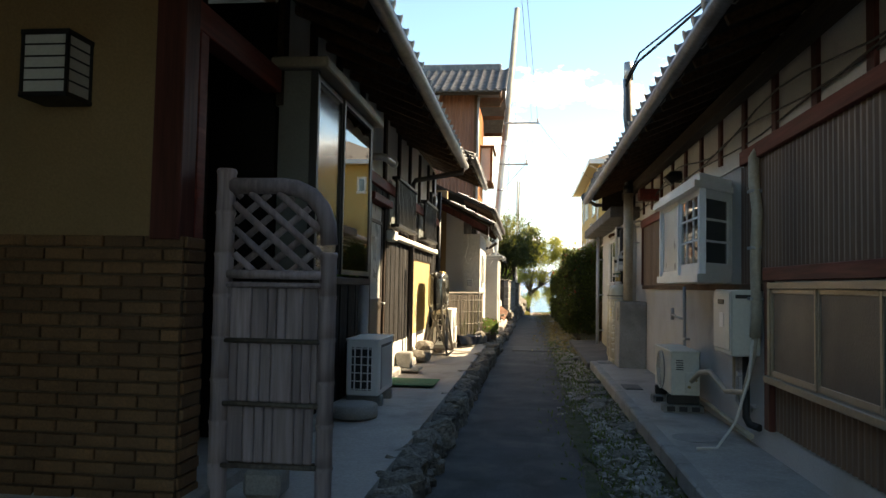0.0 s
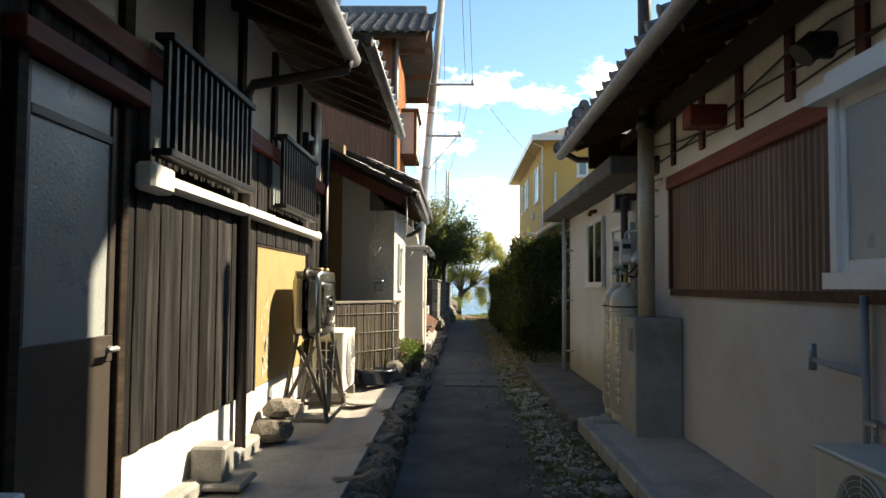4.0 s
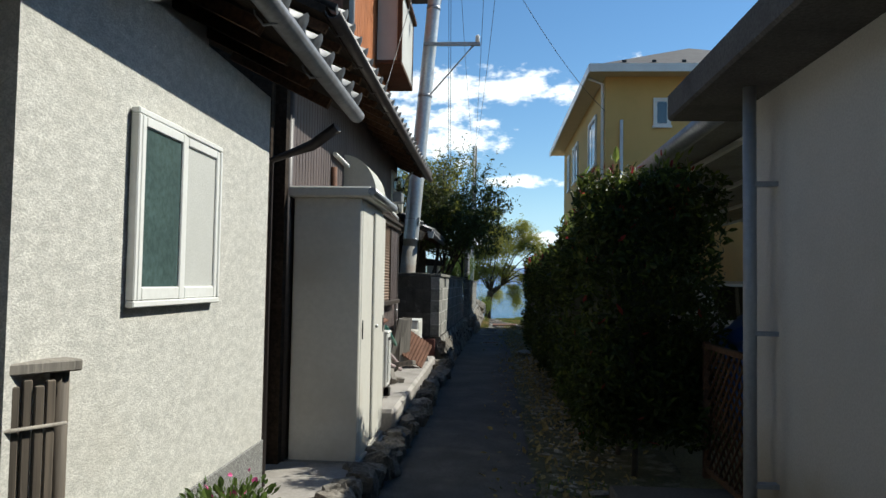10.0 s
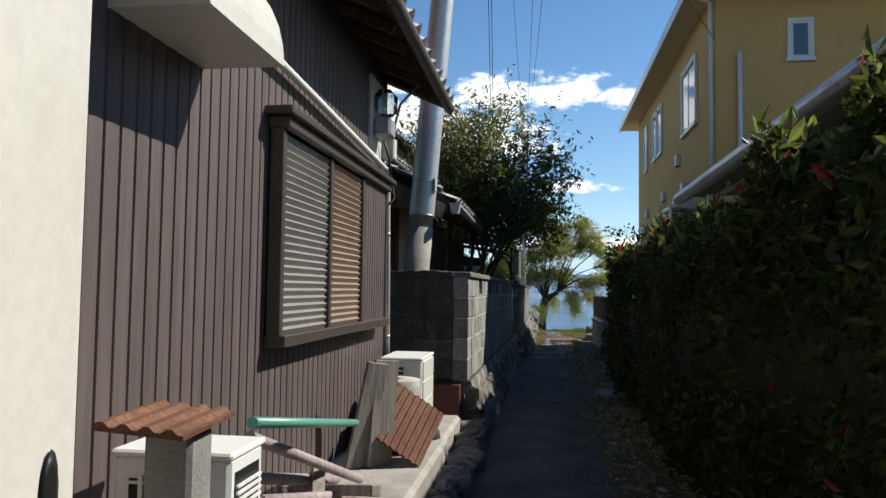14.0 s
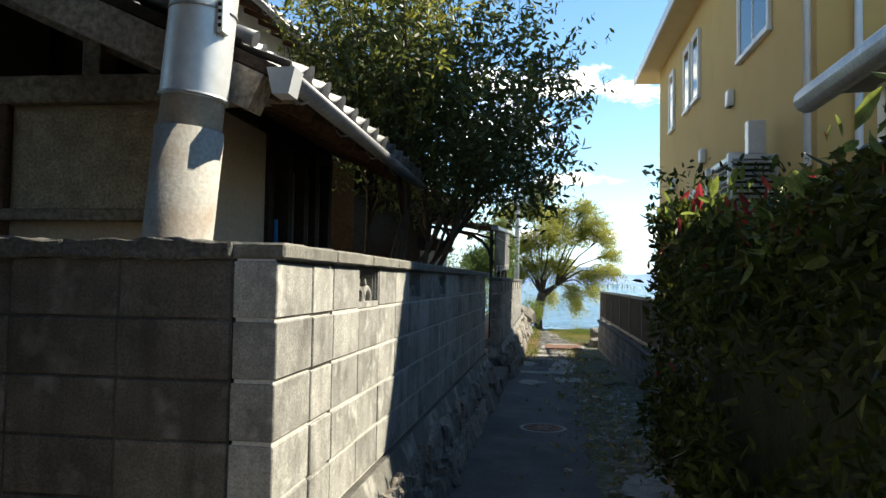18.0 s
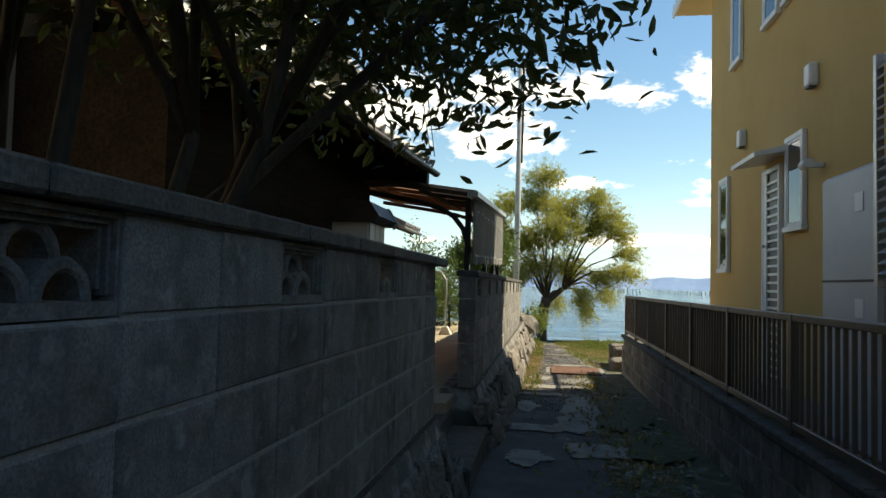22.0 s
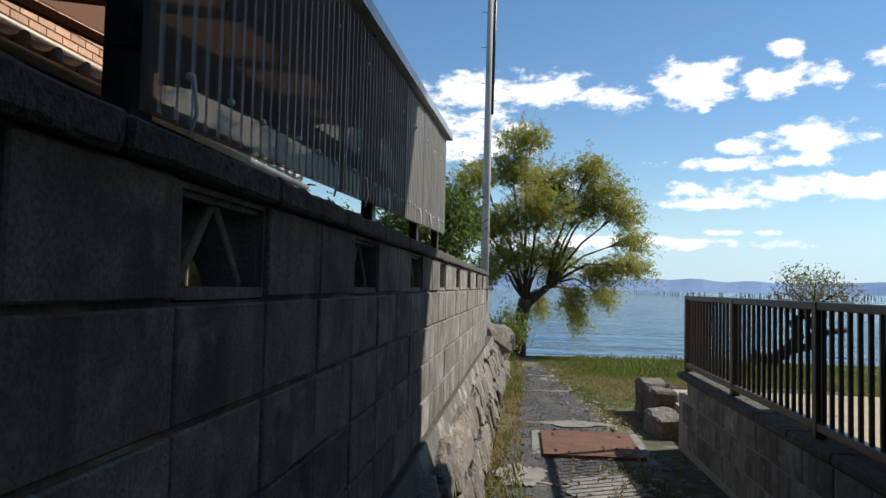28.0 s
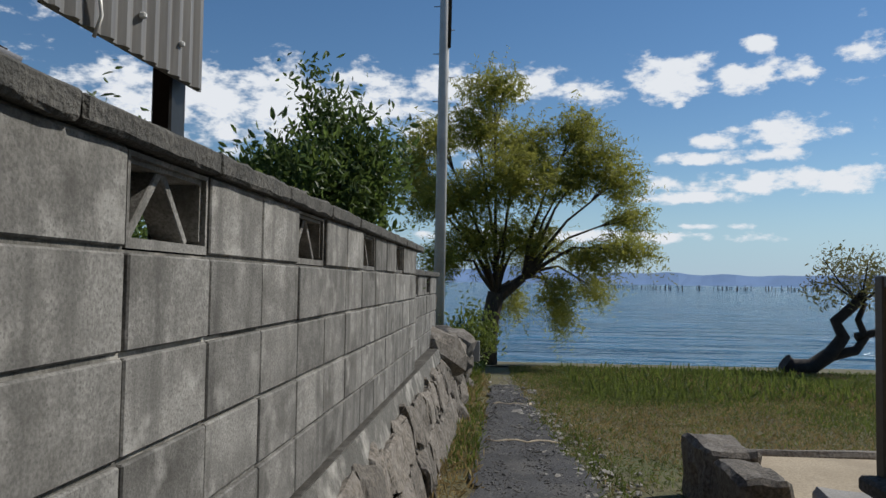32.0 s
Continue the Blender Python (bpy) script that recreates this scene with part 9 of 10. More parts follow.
def eave_details():
    # cables under the clad house's eave and its wall hood
    for k, (z, x, sag) in enumerate(((2.68, 1.68, 0.05), (2.74, 1.66, 0.08), (2.62, 1.7, 0.03))):
        pts = [(x + 0.11, y, z - sag * math.sin((y + k) * 1.7)) for y in [2 + i * 0.5 for i in range(22)]]
        solo("wall_cable", tube(nb(), pts, 0.008, 5), BLACKM, "black cable slung along the wall", "cable", "wall cables")
    h = thing("vent_hood", 1.72, 9.1, 2.66, "round metal vent hood under the eaves", "vent")
    part("hood", tube(nb(), [(1.84, 9.1, 2.72), (1.72, 9.1, 2.72), (1.66, 9.1, 2.66)], 0.075, 12), BLACKM, h)
    e = thing("eave_block", 1.5, 10.9, 2.75, "red-brown timber bracket under the eaves", "bracket")
    bm = nb()
    bx(bm, 1.55, 1.95, 10.6, 10.8, 2.62, 2.78, 0.01)
    part("bracket", bm, REDWOOD, e)
    # service cable mast on the roof edge
    s = thing("service_mast", 1.24, 7.6, 3.1, "bent cable mast clipped to the gutter", "cable mast")
    part("mast", tube(nb(), [(1.08, 8.0, 3.02), (1.02, 7.95, 3.05), (1.0, 7.93, 3.2), (1.0, 7.95, 3.6)], 0.018, 6), GALV, s)
    part("cable", tube(nb(), [(1.0, 7.95, 3.5), (1.12, 7.85, 3.75), (1.4, 7.6, 3.95), (1.7, 7.2, 4.15), (2.2, 6.6, 4.4)], 0.014, 6), BLACKM, s)
    part("cable", tube(nb(), [(1.0, 7.95, 3.55), (1.14, 7.85, 3.85), (1.45, 7.6, 4.05), (1.9, 7.0, 4.3), (2.4, 6.4, 4.5)], 0.01, 6), BLACKM, s)
    # ridge ornament at the end of the clad house's roof
    o = thing("eave_end_tiles", 1.15, 13.6, 3.0, "stacked dark ornamental tiles at the roof's end", "roof ornament")
    for k, (x, z, r) in enumerate(((1.02, 3.02, 0.075), (1.12, 3.09, 0.08), (1.16, 3.2, 0.085), (1.2, 3.31, 0.085), (1.24, 3.42, 0.08), (1.3, 3.52, 0.06))):
        part("end_tile", tube(nb(), [(x, 13.62, z), (x, 13.7, z), (x + 0.01, 13.8, z + 0.01)], r, 12, r * 0.85), TILE, o)
        part("round_boss", tube(nb(), [(x, 13.6, z), (x, 13.625, z)], r * 0.7, 12), TILE_L, o)
    for k in range(7):
        part("verge_tile", slope_slab(nb(), (1.1 + 0.24 * k, 13.5, 3.075 + 0.101 * k), (0, 1, 0), (1, 0, 0.36), 0.22, 0.28, 0.05), TILE, o)


eave_details()


# ---- lane furniture ----
def lane_bits():
    p = thing("steel_cover_plate", 0, 16.2, 0.0, "flat steel drain cover plate across the lane", "cover plate")
    bm = nb()
    bx(bm, -0.31, 0.56, 15.82, 16.42, 0.0, 0.014, 0.004)
    part("plate", bm, CONCPLATE, p)
    bm = nb()
    bx(bm, -0.31, 0.56, 16.44, 17.05, 0.0, 0.014, 0.004)
    part("plate", bm, CONCPLATE, p)
    m = thing("manhole_cover", 0.22, 30.4, 0.07, "round cast-iron manhole cover in the asphalt", "manhole cover")
    part("cover", lathe(nb(), 0.22, 30.4, [(0.19, 0.066), (0.19, 0.078), (0.16, 0.08)], 24), RUST, m)
    part("ring", lathe(nb(), 0.22, 30.4, [(0.23, 0.064), (0.23, 0.073), (0.2, 0.074)], 24), CONCRETE, m)
    for k in range(8):
        t = 2 * math.pi * k / 8
        bm = nb()
        bx(bm, -0.03, 0.03, -0.008, 0.008, 0, 0.004, 0, pose(0.22 + 0.11 * math.cos(t), 30.4 + 0.11 * math.sin(t), 0.08, 0, 0, math.degrees(t)))
        part("tread", bm, RUST, m)
    j = thing("lane_joint", 0.5, 43.4, -0.19, "pale cracked concrete joints across the lane", "joint")
    for yy, xa, xb_ in ((40.6, -0.2, 0.9), (43.35, 0.05, 1.0), (46.6, 0.15, 0.85), (49.2, 0.2, 0.7)):
        part("joint", tube(nb(), [(xa + (xb_ - xa) * k / 7, yy + 0.06 * math.sin(k * 2.1 + yy), road_z(yy) - 0.009 + 0.002 * (k % 2)) for k in range(8)], 0.022, 5), SAND, j)
    g = thing("rusty_grating", 0.7, 41.5, -0.15, "rust-red steel cover plates over a drain", "drain cover")
    zr = road_z(42.1)
    bm = nb()
    bx(bm, 0.3, 1.2, 41.58, 42.72, -0.01, 0.014, 0.004, Matrix.Translation((0, 0, zr + 0.02)))
    pl = part("plate", bm, RUST, g)
    for x, y in ((0.42, 41.75), (1.08, 41.75), (0.42, 42.5), (1.08, 42.5)):
        part("lifting_slot", bx(nb(), x - 0.012, x + 0.012, y - 0.05, y + 0.05, zr + 0.034, zr + 0.038), BLACKM, pl)
    part("lifting_edge", bx(nb(), 0.3, 1.2, 41.565, 41.58, zr + 0.01, zr + 0.04), RUST, pl)
    bm = nb()
    bx(bm, 0.2, 1.3, 41.46, 42.84, -0.06, 0.006, 0.01, Matrix.Translation((0, 0, zr)))
    part("frame", bm, PATCHM, g)


def lane_patches():
    """Worn pale patches and low moss on the old asphalt, each a thin irregular sheet."""
    p = tagged(thing("lane_patches", 0.4, 36, 0, "pale worn patches and moss on the old asphalt", "asphalt patch"), kind="structure")
    rng = random.Random(8)
    for name, material, x, y, rx, ry in (("worn_patch", PATCHM, 0.62, 37.4, 0.23, 1.0), ("worn_patch", PATCHM, 0.52, 36.0, 0.24, 0.55), ("worn_patch", PATCHM, 0.1, 35.7, 0.3, 0.22), ("worn_patch", PATCHM, 0.25, 38.6, 0.42, 0.16), ("worn_patch", PATCHM, 0.7, 34.6, 0.34, 0.35), ("worn_patch", PATCHM, 0.05, 34.2, 0.2, 0.3), ("worn_patch", PATCHM, -0.02, 37.3, 0.13, 0.45),
                                         ("worn_patch", PATCHM, 0.3, 39.6, 0.45, 0.25), ("worn_patch", PATCHM, 0.75, 40.5, 0.3, 0.5), ("worn_patch", PATCHM, 0.1, 40.8, 0.2, 0.35), ("worn_patch", PATCHM, 0.72, 43.4, 0.35, 0.2), ("worn_patch", PATCHM, 1.0, 28.3, 0.22, 0.5), ("worn_patch", PATCHM, 1.05, 26.8, 0.2, 0.4),
                                         ("moss_patch", MOSSY, 1.08, 36.9, 0.3, 1.35), ("moss_patch", MOSSY, 1.15, 34.7, 0.24, 0.7), ("moss_patch", MOSSY, 1.2, 39.6, 0.2, 0.8), ("moss_patch", MOSSY, 0.5, 3.6, 0.13, 1.6), ("moss_patch", MOSSY, 0.5, 7.2, 0.1, 1.3)):
        bm = nb()
        o = Vector((rng.uniform(0, 50), rng.uniform(0, 50), 0))
        lift = 0.0125 if material is PATCHM else 0.0165
        mid = bm.verts.new((x, y, road_z(y) + lift))
        ring = []
        for k in range(56):
            a = 2 * math.pi * k / 56
            d = Vector((math.cos(a), math.sin(a), 0))
            r = 1 + 0.42 * noise.noise(d * 1.2 + o) + 0.3 * noise.noise(d * 3.5 + o) + 0.2 * noise.noise(d * 9 + o)
            yy = y + d.y * ry * r
            ring.append(bm.verts.new((x + d.x * rx * r, yy, road_z(yy) + lift)))
        for k in range(56):
            bm.faces.new((mid, ring[k], ring[(k + 1) % 56]))
        part(name, bm, material, p)


lane_patches()
CONCPLATE = mat("worn_steel_plate", (0.05, 0.044, 0.042), 0.75, var=0.2, fine=40, coarse=4, bump=0.1, stain=(0.1, 0.085, 0.075), stain_amt=0.5)
lane_bits()


def litter():
    """Broken stones, gravel, moss tufts and dead leaves on the verges."""
    v = thing("verge_litter", 0.8, 12, 0.0, "broken stones, gravel and moss tufts along the verge", "gravel", kind="stuff")
    rng = random.Random(21)
    for i in range(150):
        y = rng.uniform(0.5, 18.5)
        s = rng.choice((0.02, 0.025, 0.03, 0.05, 0.09)) * rng.uniform(0.7, 1.3)
        m = Matrix.Translation((rng.uniform(0.55, 0.98), y, 0.0)) @ Euler((rng.uniform(-.3, .3), rng.uniform(-.3, .3), rng.uniform(0, 6))).to_matrix().to_4x4() @ Matrix.Diagonal((s, s * 1.3, s * 0.4, 1))
        piece("stone", rng.choice(STONES), v, m)
    g = np.random.default_rng(31)
    n = 4200
    y = g.uniform(0.3, 19, n)
    pebbles("gravel", np.stack([g.normal(0.78, 0.14, n), y, np.full(n, -0.004)], 1), 0.016, PALEGRAVEL, v, 61)
    n = 1600
    y = g.uniform(19, 42, n)
    pebbles("gravel", np.stack([g.normal(1.0, 0.25, n), y, np.interp(y, [16, 20, 30, 34, 40, 44], [0, 0.03, 0.07, 0, -0.14, -0.2]) - 0.008], 1), 0.016, PALEGRAVEL, v, 62)
    n = 9000
    y = g.uniform(37, 51.4, n)
    pebbles("asphalt_chip", np.stack([np.interp(y, [37, 44, 47, 51.4], [0.2, 0.52, 0.48, 0.36]) + g.uniform(-1, 1, n) * np.interp(y, [37, 44, 47, 51.4], [0.5, 0.46, 0.34, 0.2]), y, np.interp(y, [34, 40, 44, 50, 56], [0, -0.14, -0.2, -0.36, -0.56]) + 0.001], 1), 0.0065, CHIP, v, 64)
    n = 800
    y = g.uniform(43, 53, n)
    pebbles("gravel", np.stack([np.interp(y, [43, 45, 47, 53], [1.1, 1.05, 0.86, 0.5]) + g.normal(0, 0.16, n), y, np.interp(y, [40, 44, 50, 56], [-0.14, -0.2, -0.36, -0.56]) - 0.006], 1), 0.014, PALEGRAVEL, v, 63)
    n = 5200
    y = g.uniform(0.3, 18.6, n)
    pts = np.stack([g.normal(0.72, 0.2, n), y, np.full(n, 0.0)], 1)
    leaves("moss_tuft", pts, 0.035, 0.3, GRASS, v, -0.8, seed=41)
    n = 3600
    y = g.uniform(15, 42, n)
    pts = np.stack([g.normal(0.85, 0.25, n), y, np.interp(y, [16, 20, 30, 34, 40, 44], [0, 0.03, 0.07, 0, -0.14, -0.2]) + 0.006], 1)
    leaves("dead_leaf", pts, 0.05, 0.5, STRAW, v, 0.0, seed=42)
    # lawn, dry grass at the foot of the wall and along the last stretch
    w = thing("lakeside_grass", 3, 48, -0.2, "short lakeside grass, green and straw-coloured", "grass", kind="stuff")

    def field(n, x0, x1, y0, y1, size, material, seed, droop, keep=None):
        gg = np.random.default_rng(seed)
        x, y = gg.uniform(x0, x1, n), gg.uniform(y0, y1, n)
        if keep is not None:
            k = keep(x, y, gg)
            x, y = x[k], y[k]
        z = np.interp(y, [40, 44, 50, 56, 58], [-0.14, -0.2, -0.36, -0.56, -0.72])
        leaves("grass", np.stack([x, y, z - 0.012], 1), size, 0.16, material, w, droop, seed=seed)
    blend = lambda x, y, gg: np.sin(x * 1.3 + 2 * np.sin(y * 0.7)) + np.sin(y * 1.1 + x) + gg.normal(size=len(x)) * 0.7
    patch = lambda x, y, gg: blend(x, y, gg) + 0.5 * (y - 49) * (x > 1.2) * (x < 6) > 0.4
    anti = lambda x, y, gg: blend(x, y, gg) < 0.7
    edge = lambda y: np.interp(y, [42.4, 44.9, 47, 51.5, 53], [1.05, 1.05, 0.85, 0.58, 0.2])
    off = lambda f: (lambda x, y, gg: f(x, y, gg) & (x > edge(y) + gg.normal(size=len(x)) * 0.1))
    field(130000, 0.5, 7, 44, 55.5, 0.05, GRASS, 51, -0.35, off(patch))
    field(100000, 0.5, 7, 43.5, 55.6, 0.045, STRAW, 52, -0.2, off(anti))
    field(90000, 0.5, 8, 44.9, 55.5, 0.04, GRASS, 59, -0.25, off(lambda x, y, gg: gg.random(len(x)) < 0.8))
    field(40000, 7, 16, 45.2, 55.6, 0.06, GRASS, 57, -0.4, None)
    field(3500, 1.5, 6, 50, 55.4, 0.13, GRASS, 58, -0.7, None)
    field(9000, -0.32, 0.16, 37.5, 53, 0.07, STRAW, 53, -0.5, lambda x, y, gg: gg.random(len(x)) < np.clip(1.2 - (x + 0.3) / 0.42, 0, 1))
    field(8000, -0.32, 0.12, 36, 53, 0.075, GRASS, 54, -0.6, patch)
    field(4000, 0.75, 1.6, 36, 44, 0.05, GRASS, 55, -0.5, patch)
    field(9000, -6, 0.0, 49, 57, 0.12, GRASS, 56, -0.8, None)


CHIP = mat("asphalt_chip", (0.13, 0.125, 0.118), 0.9, var=0.5, fine=20, coarse=4, bump=0)
PALEGRAVEL = mat("pale_gravel", (0.34, 0.32, 0.28), 0.95, var=0.4, fine=30, coarse=8, bump=0.2, stain=(0.12, 0.11, 0.07), stain_amt=0.8, stain_scale=9)
litter()


# ---- clutter below the brown house ----
def brown_house_bits():
    h = thing("exhaust_hood", -1.15, 20.6, 2.4, "large cream quarter-round exhaust hood", "vent")
    bm = nb()
    prof = [(-1.29, 2.3)] + [(-1.29 + 0.34 * math.sin(t), 2.3 + 0.42 * math.cos(t)) for t in [math.pi / 2 * k / 8 for k in range(9)]]
    prism(bm, [(x, z) for x, z in prof], 1, 20.3, 20.95)
    part("hood", bm, IVORY, h)
    m = thing("electric_meter", -1.2, 24.0, 2.7, "electricity meter and breaker on a cream board", "meter")
    bm = nb()
    bx(bm, -1.29, -1.26, 23.72, 24.28, 2.48, 3.1, 0.006)
    part("board", bm, IVORY, m)
    bm = nb()
    bx(bm, -1.26, -1.12, 23.78, 23.98, 2.62, 2.78, 0.02)
    part("terminal_box", bm, PVC_G, m)
    part("glass_dome", bx(nb(), -1.26, -1.1, 23.78, 23.98, 2.8, 3.0, 0.04), GLASS_C, m)
    bm = nb()
    bx(bm, -1.27, -1.16, 24.12, 24.24, 2.5, 2.68, 0.01)
    part("breaker_box", bm, IVORY, m)
    part("cable", tube(nb(), [(-1.22, 24.0, 2.62), (-1.2, 24.1, 2.5), (-1.22, 24.3, 2.36), (-1.2, 24.35, 2.2), (-1.24, 24.2, 2.1)], 0.01, 5), BLACKM, m)
    part("service_cable", tube(nb(), [(-1.2, 24.2, 2.68), (-1.15, 24.3, 3.0), (-0.9, 24.6, 3.4)], 0.012, 5), PVC_G, m)
    solo("wall_conduit", tube(nb(), [(-1.25, 19.7, 2.62), (-1.24, 21.5, 2.56), (-1.24, 24.3, 2.42), (-1.24, 24.34, 2.38)], 0.022, 8), PVC, "long pale conduit sloping along the siding", "pipe", at=(-1.24, 22, 2.5))
    solo("wall_pipe", tube(nb(), [(-1.26, 19.75, 0.2), (-1.25, 19.78, 1.2), (-1.26, 19.72, 2.5)], 0.03, 8), RUST, "rusty brown pipe beside the shed", "pipe", at=(-1.25, 19.75, 0.13))
    u = ac_unit(-1.18, -0.86, 23.85, 24.45, 0.35, 0.9, "white outdoor air-conditioner unit with side slots and a panelled front", 1, WHITEM, None, grille=None)
    for k in range(3):
        part("front_panel", bx(nb(), -0.862, -0.85, 23.9, 24.42, 0.41 + k * 0.155, 0.56 + k * 0.155, 0.006), WHITEGREY_F, u)
    for k in range(9):
        part("vent_slot", bx(nb(), -1.14, -1.0, 23.838, 23.851, 0.52 + k * 0.036, 0.54 + k * 0.036, 0.003), BLACKM, u)
    for x, y, r, z0, z1 in ((-0.98, 23.55, 0.16, 0.62, 0.78), (-0.9, 23.24, 0.12, 0.57, 0.71)):
        s = thing("round_weight", x, y, z0, "round whitish concrete weight with a small hole", "weight stone", "round weights")
        part("body", lathe(nb(), x, y, [(r * 0.94, z0), (r, z0 + 0.012), (r * 1.01, (z0 + z1) / 2), (r, z1 - 0.014), (r * 0.93, z1 - 0.002), (r * 0.3, z1), (r * 0.15, z1 - 0.004)], 26), PALECON, s)
        part("hole", lathe(nb(), x, y, [(r * 0.14, z1 - 0.005), (r * 0.14, z1 + 0.001)], 10), BLACKM, s)
    bm = nb()
    bx(bm, -1.2, -0.82, 23.12, 23.74, 0.32, 0.57, 0.02)
    bx(bm, -1.16, -0.84, 23.38, 23.72, 0.57, 0.62, 0.01)
    solo("black_crate", bm, BLACKM, "black plastic crate under the drums", "crate", at=(-1.0, 23.3, 0.13))
    for x0, y, w, tilt in ((-1.08, 22.72, 0.08, 14), (-0.95, 22.8, 0.09, 6)):
        bm = nb()
        bx(bm, -0.012, 0.012, -w, w, 0, 0.66, 0.003, pose(x0, y, 0.322, 0, tilt, 0) @ pose(0, 0, 0, 0, -4, -42))
        solo("weathered_plank", bm, GREYWOOD, "weathered grey plank leaning in the clutter", "plank", "leaning planks", at=(x0, y, 0.32))
    bm = corrugated(nb(), 1, 0.0, -0.19, 0.19, -0.24, 0.24, 0.045, 0.01)
    bm.transform(pose(-0.8, 22.98, 0.56, -48, 34, 12))
    solo("rusty_sheet", bm, RUST, "bent rusty corrugated iron offcut", "metal sheet", at=(-0.79, 22.95, 0.5))
    solo("concrete_post", bx(nb(), -0.95, -0.82, 20.0, 20.13, 0.32, 1.06, 0.012), CONCRETE, "short square concrete post", "post", at=(-0.92, 20.07, 0.36))
    bm = corrugated(nb(), 1, 0.0, -0.12, 0.12, 0, 0.3, 0.05, 0.012)
    bm.transform(pose(-0.91, 19.9, 1.085, -88, 4, 0))
    solo("rusty_sheet", bm, RUST, "small rusty roofing offcut on the post", "metal sheet", at=(-0.94, 20.3, 0.73))
    ac_unit(-1.15, -0.8, 20.2, 20.44, 0.4, 0.97, "narrow white outdoor air-conditioner unit among the clutter", 1, WHITEM, False)
    solo("green_hose_pipe", tube(nb(), [(-0.86, 20.5, 1.0), (-1.0, 22.4, 0.66)], 0.02, 8), TEAL, "green garden stake lying across the clutter", "stake", at=(-1.0, 21.4, 0.55))
    for a_, c_ in (((-1.05, 20.95, 0.86), (-0.9, 22.1, 0.42)), ((-1.15, 20.95, 0.7), (-1.0, 22.0, 0.44)), ((-1.0, 20.95, 0.62), (-0.86, 21.8, 0.42))):
        solo("bamboo_pole", tube(nb(), [a_, c_], 0.025, 8), BAMBOO, "dry bamboo pole lying in the clutter", "pole", "bamboo poles", at=c_)
    rng = random.Random(77)
    for i in range(5):
        x, y = rng.uniform(-1.15, -0.85), rng.uniform(21.0, 22.0)
        ob = tagged(new("rubble_stone", rng.choice(STONES)), "grey rubble stone on the ledge", "stone", "rubble stones")
        s = rng.uniform(0.06, 0.13)
        ob.matrix_basis = Matrix.Translation((x, y, 0.32 + s * 0.4)) @ Euler((0, 0, rng.uniform(0, 6))).to_matrix().to_4x4() @ Matrix.Diagonal((s, s * 1.2, s * 0.6, 1))
    for i in range(4):
        y = 21.2 + i * 0.14
        solo("timber_offcut", bx(nb(), -0.03, 0.03, -0.3, 0.3, -0.025, 0.025, 0.004, pose(-1.0 + 0.03 * i, y, 0.4 + 0.03 * i, 15 * (i % 3) - 10, 10, 35 * (i % 4) - 50)), GREYWOOD, "old timber offcut in a loose heap", "timber", "timber offcuts", at=(-1.0, y, 0.3))
    solo("rain_pot", lathe(nb(), -0.83, 23.75, [(0.1, 0.25), (0.14, 0.31), (0.13, 0.37), (0.1, 0.39)], 14), RUBBER, "round black pot lying by the unit", "pot", at=(-0.83, 23.75, 0.36))
    bm = nb()
    bx(bm, -2.5, -0.72, 25.3, 25.44, 0.05, 0.52, 0.01)
    solo("iron_sheet", bm, RUSTP, "dark red-brown panel under the wall's end", "metal sheet", at=(-1.5, 25.17, 0.05))


WHITEGREY_F = mat("off_white_panel", (0.58, 0.57, 0.52), 0.45, var=0.05, fine=30, coarse=3, bump=0.02)
PALECON = mat("pale_rough_concrete", (0.5, 0.48, 0.43), 0.95, var=0.25, fine=90, coarse=14, bump=0.8, stain=(0.24, 0.22, 0.18), stain_amt=0.7, stain_scale=9)
TEAL = mat("teal_plastic", (0.1, 0.3, 0.24), 0.4, var=0.1, bump=0)
RUSTP = mat("red_brown_panel", (0.12, 0.035, 0.025), 0.7, var=0.2, bump=0.1)
brown_house_bits()


